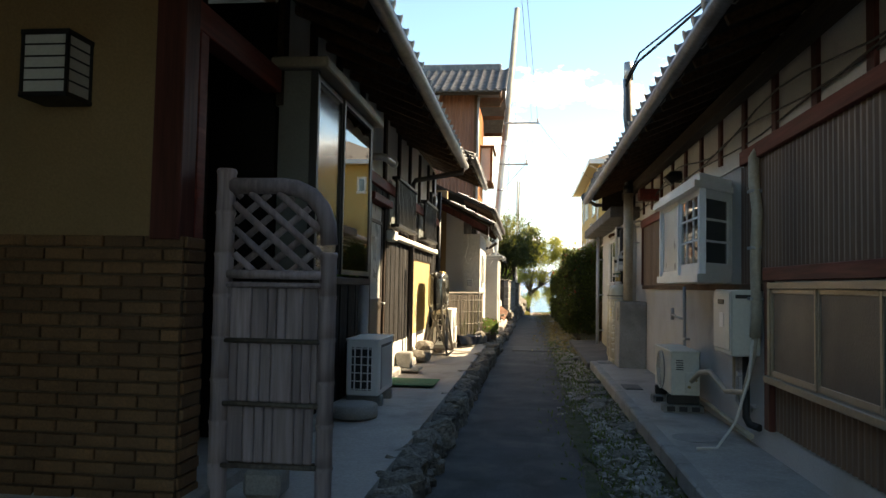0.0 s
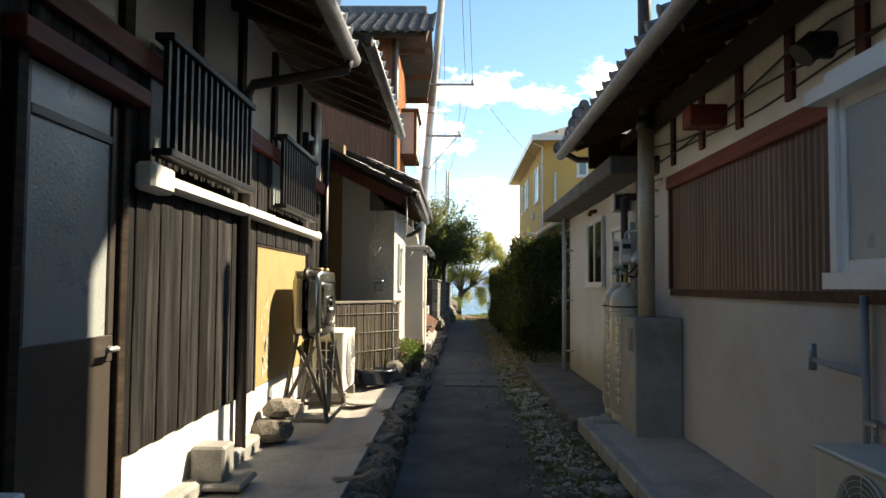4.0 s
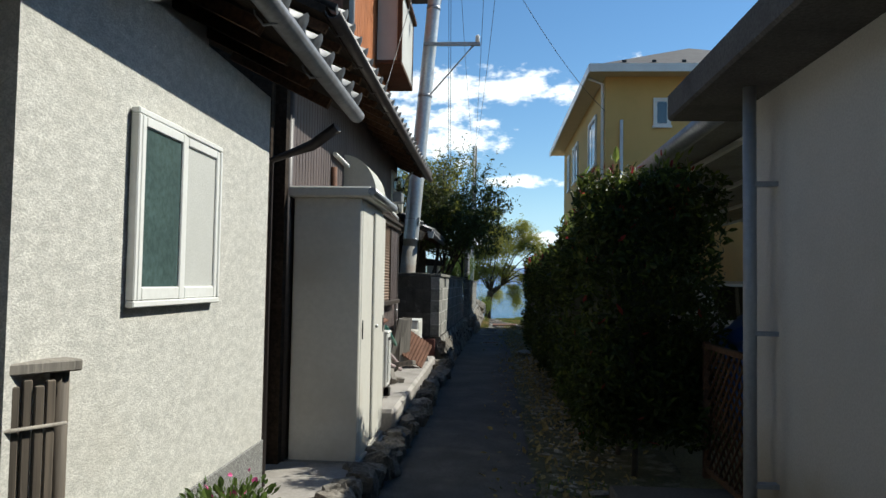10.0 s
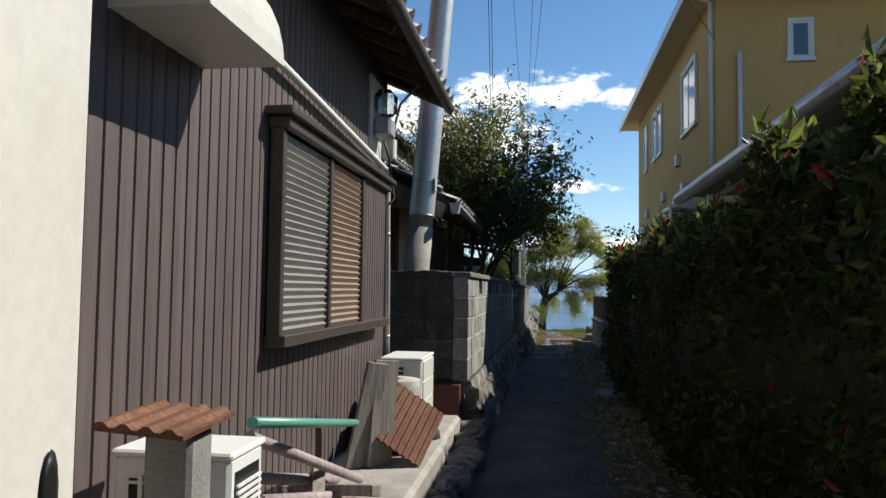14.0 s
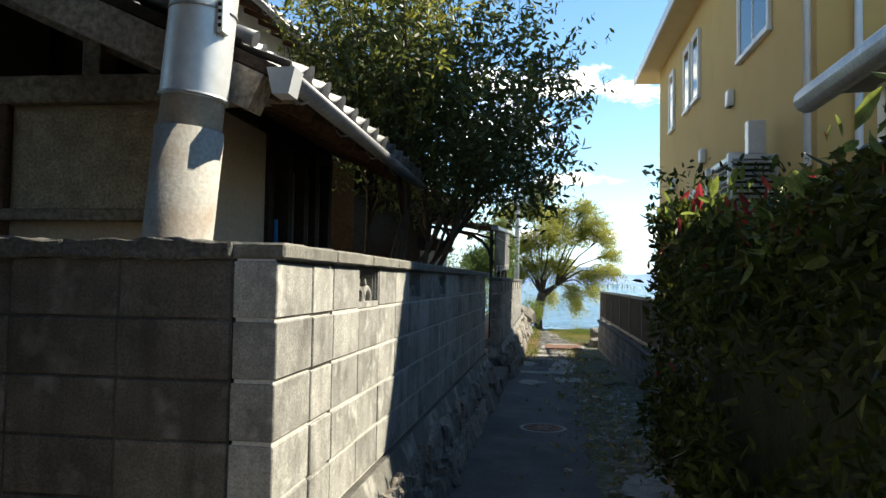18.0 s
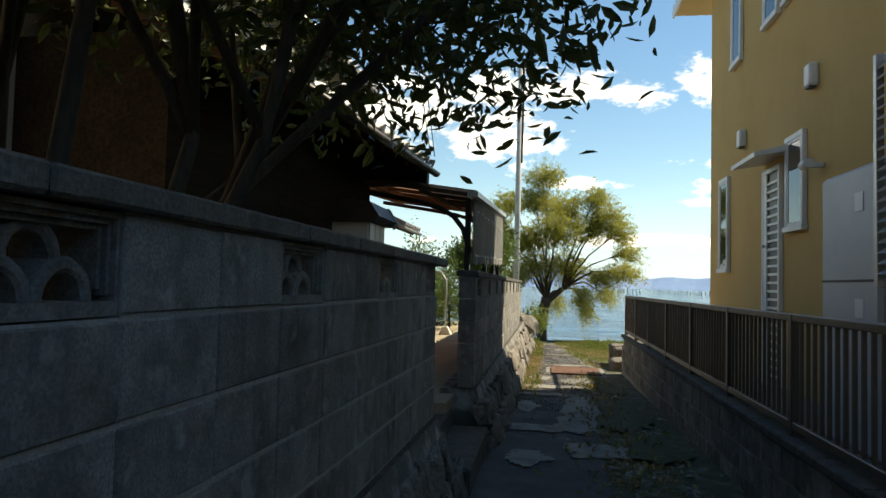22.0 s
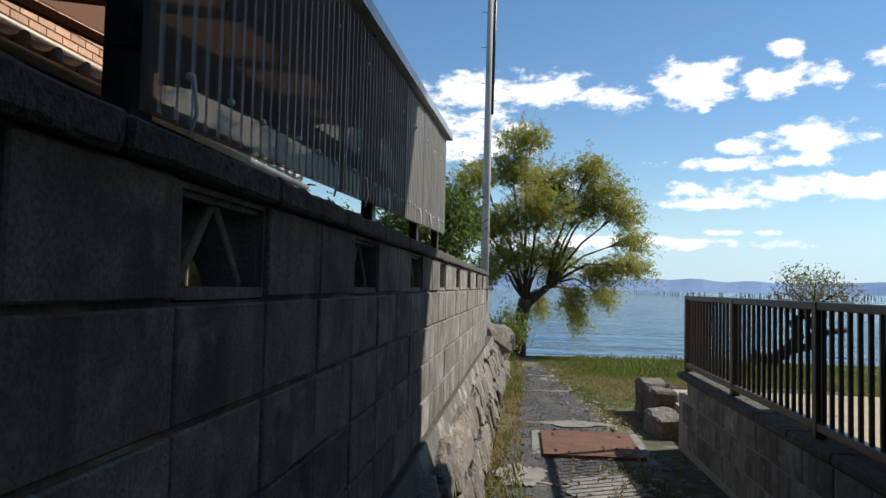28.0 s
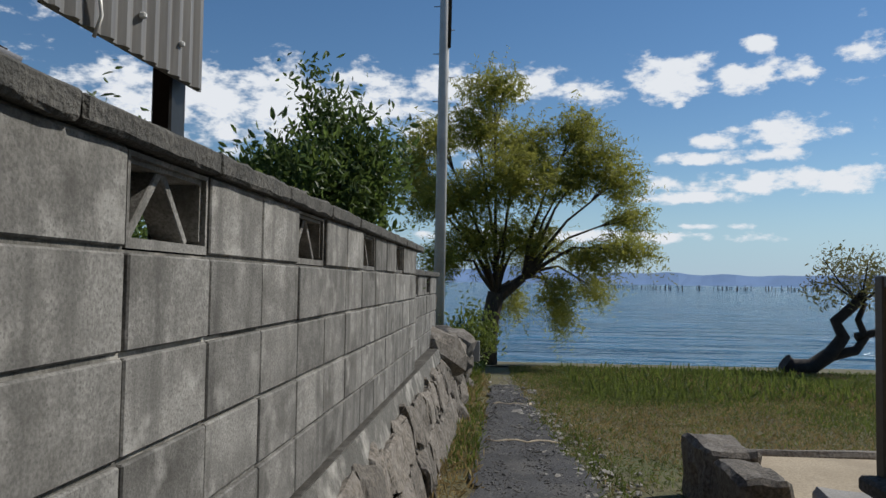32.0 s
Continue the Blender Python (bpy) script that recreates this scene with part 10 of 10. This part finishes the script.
# ---- beside the hedge ----
def lattice_and_car():
    l = thing("lattice_fence", 1.8, 18.1, 0.1, "brown wooden lattice panel beside the annex", "fence")
    for x0 in (17.45, 18.65):
        bm = nb()
        bx(bm, 1.78, 1.83, x0, x0 + 0.05, 0.05, 1.05, 0.004)
        part("upright", bm, RAFTER, l)
    for z in (0.1, 1.0):
        bm = nb()
        bx(bm, 1.785, 1.825, 17.5, 18.65, z, z + 0.04, 0.004)
        part("rail", bm, RAFTER, l)
    for s in (-1, 1):
        for i in range(20):
            y0 = 16.65 + i * 0.11 if s > 0 else 17.5 + i * 0.11
            pts = [(1.805 + s * 0.006, y0 + s * 0.9 * k / 12, 0.12 + 0.88 * k / 12) for k in range(13)]
            pts = [p for p in pts if 17.5 < p[1] < 18.65]
            if len(pts) > 1:
                part("slat", tube(nb(), [pts[0], pts[-1]], 0.009, 4), RAFTER, l)
    t = thing("blue_tarpaulin", 2.5, 18.9, 0.1, "crumpled blue tarpaulin over stored things", "tarpaulin")
    bm = nb()
    bmesh.ops.create_icosphere(bm, subdivisions=3, radius=1)
    for v in bm.verts:
        k = 1 + 0.22 * noise.noise(v.co * 2.2)
        v.co = Vector((2.45 + 0.5 * v.co.x * k, 19.0 + 0.6 * v.co.y * k, max(0.06, 0.75 + 0.6 * v.co.z * k)))
        if v.co.z < 0.1:
            v.co.z = 0.06
    part("sheet", bm, TARP, t)
    c = thing("parked_car", 3.6, 22.8, 0.0, "small white car parked under the carport", "car")
    bm = nb()
    prism(bm, [(20.9, 0.3), (20.85, 0.75), (21.1, 0.95), (21.9, 1.02), (22.5, 1.5), (24.0, 1.55), (24.6, 1.1), (24.7, 0.7), (24.65, 0.3)], 0, 2.75, 4.3)
    bmesh.ops.bevel(bm, geom=bm.edges[:], offset=0.06, segments=2, affect="EDGES")
    part("body", bm, CARWHITE, c)
    bm = nb()
    prism(bm, [(22.1, 1.06), (22.58, 1.45), (23.9, 1.48), (24.3, 1.08)], 0, 2.735, 2.76)
    part("side_window", bm, GLASS_D, c)
    bm = nb()
    slope_slab(bm, (2.9, 21.97, 1.06), (1, 0, 0), (0, 0.6, 0.48), 1.25, 0.62, 0.01)
    bm.transform(Matrix.Translation((0, -0.04, 0.02)))
    part("windscreen", bm, GLASS_D, c)
    for x in (2.8, 4.25):
        for y in (21.5, 24.0):
            w = part("wheel", tube(nb(), [(x - 0.08, y, 0.29), (x + 0.08, y, 0.29)], 0.28, 18), RUBBER, c)
            part("rim", tube(nb(), [(x - 0.09, y, 0.29), (x + 0.09, y, 0.29)], 0.17, 14), ALU_S, w)
    part("mirror", bx(nb(), 2.58, 2.74, 22.2, 22.3, 1.05, 1.17, 0.03), CARWHITE, c)
    for x in (2.95, 4.0):
        part("headlight", bx(nb(), x - 0.12, x + 0.12, 20.82, 20.95, 0.62, 0.76, 0.03), GLASS_C, c)


lattice_and_car()


# ---- fittings on the yellow house ----
def yellow_fittings():
    X = 2.88
    u = thing("louvred_unit", 2.6, 32.5, 1.47, "grey louvred screen box round an air unit", "louvre box")
    ya, yb, za, zb = 31.95, 33.1, 1.47, 3.02
    bm = nb()
    bx(bm, 2.36, X, ya + 0.02, yb, za, za + 0.06, 0.005)
    bx(bm, 2.36, X, ya + 0.02, yb, zb - 0.06, zb, 0.005)
    part("frame", bm, ALU_S, u)
    for x, y in ((2.32, ya), (2.32, yb), (2.84, ya)):
        bm = nb()
        bx(bm, x, x + 0.05, y, y + 0.05, za, zb, 0.004)
        part("corner_post", bm, ALU_S, u)
    b = nb()
    bx(b, -0.026, 0.026, -0.53, 0.53, -0.006, 0.006, 0, pose(0, 0, 0, 0, -38, 0))
    me = to_mesh(b, "slat", ALU_S)
    b = nb()
    bx(b, -0.25, 0.25, -0.026, 0.026, -0.006, 0.006, 0, pose(0, 0, 0, 38, 0, 0))
    me2 = to_mesh(b, "slat", ALU_S)
    for k in range(21):
        piece("slat", me, u, Matrix.Translation((2.34, (ya + yb) / 2 + 0.03, za + 0.1 + k * 0.068)))
        piece("slat", me2, u, Matrix.Translation((2.6, ya + 0.02, za + 0.1 + k * 0.068)))
    bm = nb()
    bx(bm, 2.44, X, ya + 0.1, yb - 0.06, za + 0.06, zb - 0.08)
    part("inner_case", bm, BLACKM, u)
    for y in (ya + 0.15, yb - 0.2):
        bm = nb()
        bx(bm, 2.5, X, y, y + 0.06, za - 0.14, za)
        part("bracket", bm, ALU_S, u)
    for y, z1 in ((ya + 0.02, 3.42), (yb - 0.25, 3.2)):
        bm = nb()
        bx(bm, 2.55, 2.75, y, y + 0.16, zb, z1, 0.01)
        part("flue", bm, ALU_S, u)
    t = thing("heat_pump_tank", 2.72, 34.1, 0.1, "tall pale grey heat-pump hot water tank", "water tank")
    bm = nb()
    bx(bm, 2.5, X - 0.01, 33.5, 34.6, 0.25, 2.39, 0.03)
    part("casing", bm, WHITEGREY, t)
    bm = nb()
    bx(bm, 2.495, 2.502, 33.53, 34.57, 1.515, 1.535)
    part("panel_joint", bm, BLACKM, t)
    for z in (2.05, 1.25):
        bm = nb()
        bx(bm, 2.494, 2.502, 33.75, 33.9, z, z + 0.14)
        part("label_plate", bm, WHITEM, t)
    for y in (33.6, 34.6):
        bm = nb()
        bx(bm, 2.52, 2.88, y - 0.05, y + 0.05, -0.1, 0.25)
        part("leg", bm, GALV, t)
    for y, z in ((35.83, 3.53), (38.55, 3.42), (34.0, 4.05)):
        v = thing("wall_vent", X - 0.05, y, z, "small white wall vent cap", "vent", "wall vents")
        bm = nb()
        bx(bm, X - 0.1, X, y - 0.09, y + 0.09, z, z + 0.24, 0.02)
        part("cap", bm, WHITEM, v)
        bm = nb()
        bx(bm, X - 0.09, X - 0.02, y - 0.07, y + 0.07, z - 0.012, z + 0.002)
        part("slot", bm, BLACKM, v)
    s = thing("wall_light", X - 0.1, 35.62, 2.69, "white cylindrical wall light", "lamp")
    part("shade", tube(nb(), [(X - 0.16, 35.54, 2.7), (X - 0.16, 35.74, 2.7)], 0.05, 12), WHITEM, s)
    bm = nb()
    bx(bm, X - 0.16, X, 35.6, 35.66, 2.67, 2.72, 0.006)
    part("arm", bm, WHITEM, s)
    p = tagged(thing("house_plinth", 2.9, 36, -0.1, "pale concrete plinth along the yellow house", "plinth"), kind="structure")
    bm = nb()
    bx(bm, X - 0.03, X + 0.1, 30.75, 40.55, -0.2, 0.34)
    part("plinth", bm, CONCRETE, p)
    y = tagged(thing("sand_yard", 8, 46, -0.1, "pale sandy parking yard behind the railing", "yard"), kind="structure")
    bm = nb()
    bx(bm, 1.86, 16, 40.6, 44.84, -0.3, 0.05)
    part("sand", bm, SAND, y)
    bm = nb()
    bx(bm, 1.78, 2.88, 28.4, 40.6, -0.3, 0.06)
    part("path", bm, SLAB, y)


WHITEGREY = mat("pale_grey_enamel", (0.5, 0.51, 0.53), 0.4, var=0.05, bump=0.02)
yellow_fittings()


# ---- the shore ----
def shore():
    s = thing("stone_steps", 1.75, 44.6, -0.2, "old stone landing with a low rough step", "steps")
    for name, x0, x1, y0, y1, z0, z1 in (("landing", 1.9, 4.2, 43.1, 44.82, -0.35, 0.06), ("kerb", 1.86, 4.2, 44.82, 44.95, -0.35, 0.09), ("step", 1.5, 1.85, 42.75, 43.62, -0.35, -0.0), ("edge_stone", 1.6, 1.95, 44.3, 44.95, -0.35, 0.19), ("edge_stone", 1.62, 1.94, 43.72, 44.28, -0.35, 0.16), ("slab", 2.02, 2.7, 43.2, 43.75, -0.1, 0.11)):
        bm = nb()
        bx(bm, x0, x1, y0, y1, z0, z1, 0.03)
        bmesh.ops.subdivide_edges(bm, edges=[e for e in bm.edges if e.calc_length() > 0.2], cuts=4, use_grid_fill=True)
        for v in bm.verts:
            v.co += Vector((noise.noise(v.co * 5), noise.noise(v.co * 5 + Vector((7, 0, 0))), noise.noise(v.co * 5 + Vector((0, 9, 0))))) * (0.015 if name == "landing" else 0.045)
        part(name, bm, {"landing": SAND, "slab": CONCRETE}.get(name, STONE), s)
    rng = np.random.default_rng(17)
    # bent small tree on the shore
    t = thing("bent_shore_tree", 7.4, 55.5, -0.5, "small twisted dark-trunked tree on the shore", "tree")
    B = Vector((7.2, 55.5, -0.5))
    part("trunk", tube(nb(), [B + Vector((p[0], p[1], p[2] * 0.8)) for p in ((-0.95, 0, 0.2), (-0.8, 0, 0.08), (-0.4, 0, 0.1), (0.0, 0, 0.45), (0.25, 0, 0.9), (0.1, 0, 1.3), (0.45, 0, 1.7), (0.7, 0, 2.1))], 0.2, 10, 0.09), BARK_D, t)
    part("limb", tube(nb(), [B + Vector((p[0], p[1], p[2] * 0.8)) for p in ((0.0, 0, 0.4), (0.5, 0, 0.55), (0.7, 0, 0.9), (0.55, 0, 1.35), (0.7, 0, 1.8))], 0.12, 8, 0.05), BARK_D, t)
    part("limb", tube(nb(), [B + Vector((p[0], p[1], p[2] * 0.8)) for p in ((0.5, 0, 0.9), (1.0, 0, 1.05), (1.5, 0, 1.15))], 0.09, 8, 0.07), BARK_D, t)
    for k in range(7):
        a = k * 0.9
        part("branch", tube(nb(), [B + Vector((0.6, 0, 1.42)), B + Vector((0.6 + 0.5 * math.cos(a), 0.4 * math.sin(a), 1.8)), B + Vector((0.6 + 1.0 * math.cos(a), 0.8 * math.sin(a), 2.1 + 0.3 * math.sin(a * 2)))], 0.03, 5, 0.008), BARK_D, t)
    pts = clustered(rng, blob_points(rng, [(7.8, 55.5, 1.35, 1.15, 0.9, 0.45), (7.4, 55.5, 1.8, 0.5, 0.6, 0.35), (8.2, 55.5, 1.7, 0.5, 0.5, 0.3), (8.6, 55.5, 1.35, 0.6, 0.5, 0.3), (7.0, 55.5, 1.1, 0.4, 0.5, 0.25)], 260, 0.1), 9, 0.11)
    leaves("crown", pts, 0.08, 0.35, LEAF_W2, t, 0.0, seed=19)
    # shrub behind the block wall and leafy bits at the wall's end
    for x, y, z, r, n, lab in ((-1.45, 46.2, 2.1, 0.75, 800, "bushy evergreen shrub rising behind the block wall"), (-2.9, 45.2, 1.3, 1.0, 400, "bushy evergreen shrub rising behind the block wall"), (-0.25, 52.6, 0.3, 0.42, 150, "yellow-green shrub at the foot of the pole")):
        b = thing("garden_shrub", x, y, 0.0, lab, "shrub", "garden shrubs")
        part("stem", tube(nb(), [(x, y, -0.2), (x + 0.1, y, z * 0.5), (x, y, z)], 0.04, 6, 0.02), BARK, b)
        pts = clustered(rng, blob_points(rng, [(x, y, z - 0.1, r, r, r * 0.7), (x + r * 0.15, y + 0.2, z + r * 0.75, r * 0.4, r * 0.45, r * 0.5), (x + r * 0.7, y + 0.1, z + r * 0.35, r * 0.4, r * 0.4, r * 0.5), (x - r * 0.6, y, z + r * 0.1, r * 0.5, r * 0.5, r * 0.4), (x - r * 0.1, y, z + r * 1.25, r * 0.16, r * 0.16, r * 0.4)], n * 2, 0.2), 9, 0.11)
        leaves("foliage", pts, 0.075, 0.38, LEAF_G if y < 50 else LEAF_L, b, -0.2, seed=int(y))
    # rough stone bank past the wall
    bk = tagged(thing("stone_bank", -0.5, 51, -0.2, "rough stone bank beyond the block wall", "stone bank"), kind="structure")
    rr = random.Random(4)
    for i in range(60):
        y = 47.5 + rr.random() * 6
        s_ = rr.uniform(0.12, 0.32)
        piece("stone", rr.choice(STONES), bk, Matrix.Translation((-0.55 + rr.uniform(-0.25, 0.2), y, road_z(y) + rr.uniform(0, 0.75))) @ Euler((rr.uniform(-.5, .5), rr.uniform(-.5, .5), rr.uniform(0, 6))).to_matrix().to_4x4() @ Matrix.Diagonal((s_, s_ * 1.2, s_ * 0.8, 1)))
    bm = nb()
    bx(bm, -0.45, -0.05, 52.0, 52.06, -0.1, 0.25, 0.01, pose(0, 0, 0))
    solo("tilted_slab", bm, CONCRETE, "grey concrete slab leaning by the bank", "slab", at=(-0.25, 52, -0.1))
    # beach strip
    bm = nb()
    V = []
    for j in range(60):
        x = -20 + j * 1.0
        w = 0.3 * noise.noise(Vector((x * 0.4, 0, 0)))
        V.append([bm.verts.new((x, 55.3 + w, -0.535)), bm.verts.new((x, 58.5, -0.84))])
    for a_, b_ in zip(V, V[1:]):
        bm.faces.new((a_[0], b_[0], b_[1], a_[1]))
    solo("beach", bm, SAND, "narrow strip of pale sand at the water's edge", "beach", kind="structure")
    # stakes of the fish traps out on the lake
    st = thing("fish_trap_stakes", 30, 330, -0.8, "rows of thin wooden fish-trap stakes far out on the lake", "stakes", kind="stuff")
    g = random.Random(6)
    bm = nb()
    for i in range(300):
        if noise.noise(Vector((i * 0.11, 3, 0))) < -0.12:
            continue
        a_ = radians(1 + 36 * i / 300 + g.uniform(-0.07, 0.07))
        d = 330 + 30 * math.sin(i * 0.05) + g.choice((0, 25, 40))
        x, y = d * math.sin(a_), d * math.cos(a_)
        hh = g.uniform(1.0, 2.6)
        bx(bm, x - 0.09, x + 0.09, y - 0.09, y + 0.09, -1, -0.8 + hh)
    part("stake", bm, BARK_D, st, kind="stuff", recalc=False)


BARK_D = mat("dark_twisted_bark", (0.03, 0.025, 0.022), 0.9, var=0.3, fine=20, coarse=5, bump=0.8)
LEAF_W2 = leaf("shore_tree_leaf", (0.16, 0.16, 0.055), 0.5)
shore()


# ---- the yard seen through the gap ----
PALEGREEN = mat("pale_green_metal", (0.4, 0.46, 0.38), 0.5, var=0.2, fine=30, coarse=5, bump=0.05)


def yard():
    st = thing("gate_steps", -0.8, 33.6, 0.0, "dark stone steps at the gap in the walls", "steps")
    for x0, x1, z in ((-0.75, -0.3, 0.2), (-1.15, -0.6, 0.36), (-1.6, -0.95, 0.5)):
        bm = nb()
        bx(bm, x0, x1, 32.9, 34.4, -0.2, z, 0.02)
        part("step", bm, CAP, st)
    g = tagged(thing("yard_ground", -3, 38, 0.4, "sunlit sandy ground of the yard", "yard"), kind="structure")
    bm = nb()
    bx(bm, -3.6, -0.62, 34.0, 47.5, -0.2, 0.45)
    bx(bm, -2.0, -1.4, 32.9, 34.0, -0.2, 0.45)
    part("sand", bm, SAND, g)
    bm = nb()
    bx(bm, -2.0, -1.0, 34.6, 35.6, 0.452, 0.466, 0.003)
    solo("artificial_turf", bm, GREENMAT, "green artificial turf mat in the yard", "mat", at=(-1.5, 35.1, 0.45))
    p = thing("potted_pine", -1.15, 34.75, 0.45, "bonsai-like shrub with a curved trunk in stacked pots", "potted plant")
    part("pot", lathe(nb(), -1.15, 34.75, [(0.16, 0.45), (0.2, 0.6), (0.21, 0.62), (0.17, 0.62)], 16), TERRA, p)
    part("upper_pot", lathe(nb(), -1.15, 34.75, [(0.13, 0.62), (0.17, 0.76), (0.18, 0.78), (0.15, 0.78)], 16), TERRA, p)
    part("trunk", tube(nb(), [(-1.15, 34.75, 0.76), (-1.1, 34.8, 0.95), (-1.25, 34.8, 1.1), (-1.2, 34.8, 1.3)], 0.03, 7, 0.012), BARK_D, p)
    gg = np.random.default_rng(3)
    leaves("needles", np.array([-1.18, 34.8, 0.98]) + gg.normal(size=(160, 3)) * np.array([0.15, 0.15, 0.08]), 0.06, 0.2, LEAF_D, p, seed=4)
    r = thing("drying_frame", -2.1, 41.0, 0.45, "steel laundry drying frame with teal poles", "drying frame")
    for y in (40.2, 42.2):
        part("stand", tube(nb(), [(-1.75, y, 0.45), (-1.75, y, 1.5), (-1.85, y, 1.66), (-2.1, y, 1.68), (-2.35, y, 1.66), (-2.45, y, 1.5), (-2.45, y, 0.45)], 0.02, 7), GALV, r)
        for x in (-1.75, -2.45):
            bm = nb()
            prism(bm, [(x - 0.12, 0.45), (x + 0.12, 0.45), (x + 0.05, 0.6), (x - 0.05, 0.6)], 1, y - 0.1, y + 0.1)
            part("weight", bm, WHITEM, r)
    for x in (-1.95, -2.25):
        part("pole", tube(nb(), [(x, 39.4, 1.7), (x, 42.8, 1.7)], 0.016, 7), TEAL, r)
    b = thing("brick_stack", -3.0, 40.6, 0.45, "stack of tan concrete bricks with a red basket on top", "brick stack")
    for k in range(4):
        for j in range(2):
            bm = nb()
            bx(bm, -3.2 + j * 0.24, -2.98 + j * 0.24, 40.4, 40.9, 0.45 + k * 0.1, 0.54 + k * 0.1, 0.008)
            part("brick", bm, SAND, b)
    solo("red_basket", lathe(nb(), -3.06, 40.65, [(0.1, 0.85), (0.14, 1.0), (0.13, 1.0)], 12), RED_PAINT, "small red plastic basket on the bricks", "basket", at=(-3.06, 40.65, 0.85))
    m = thing("millstone", -2.4, 40.2, 0.45, "round stone mill wheel lying in the yard", "millstone")
    part("wheel", tube(nb(), [(-2.4, 40.1, 0.68), (-2.4, 40.28, 0.7)], 0.22, 20), STONE, m)
    part("hub", tube(nb(), [(-2.4, 40.08, 0.68), (-2.4, 40.3, 0.7)], 0.06, 12), BLACKM, m)
    rng = np.random.default_rng(23)
    for x, y, z, rr in ((-2.9, 43.6, 1.1, 0.6), (-1.9, 43.9, 1.15, 0.65), (-2.6, 46.0, 1.0, 0.9), (-1.4, 47.2, 1.0, 0.8)):
        s = thing("yard_shrub", x, y, 0.45, "leafy green shrub in the yard", "shrub", "yard shrubs")
        part("stem", tube(nb(), [(x, y, 0.4), (x, y, z)], 0.03, 6), BARK, s)
        leaves("foliage", clustered(rng, blob_points(rng, [(x, y, z, rr, rr, rr)], 320, 0.2), 9, 0.09), 0.06, 0.4, LEAF_G, s, seed=int(y * 3))
    bx_ = thing("storage_cabinet", -1.6, 34.2, 0.45, "tall cream steel cabinet inside the gap", "cabinet")
    bm = nb()
    bx(bm, -1.62, -1.3, 33.95, 34.52, 0.45, 1.95, 0.01)
    part("body", bm, IVORY, bx_)
    for k in range(3):
        bm = nb()
        bx(bm, -1.302, -1.288, 33.96 + 0.19 * k, 34.135 + 0.19 * k, 0.47, 1.93, 0.004)
        part("side_panel", bm, IVORY, bx_)
    bm = nb()
    prism(bm, [(-1.24, 1.93), (-1.2, 1.98), (-1.28, 2.1), (-1.66, 2.14), (-1.66, 1.93)], 1, 33.9, 34.6)
    part("roof", bm, BLACKM, bx_)
    bm = nb()
    prism(bm, [(-1.23, 1.92), (-1.19, 1.98), (-1.275, 2.11), (-1.32, 2.11)], 1, 34.6, 34.68)
    part("verge_trim", bm, PALEGREEN, bx_, "pale green metal verge trim")


yard()
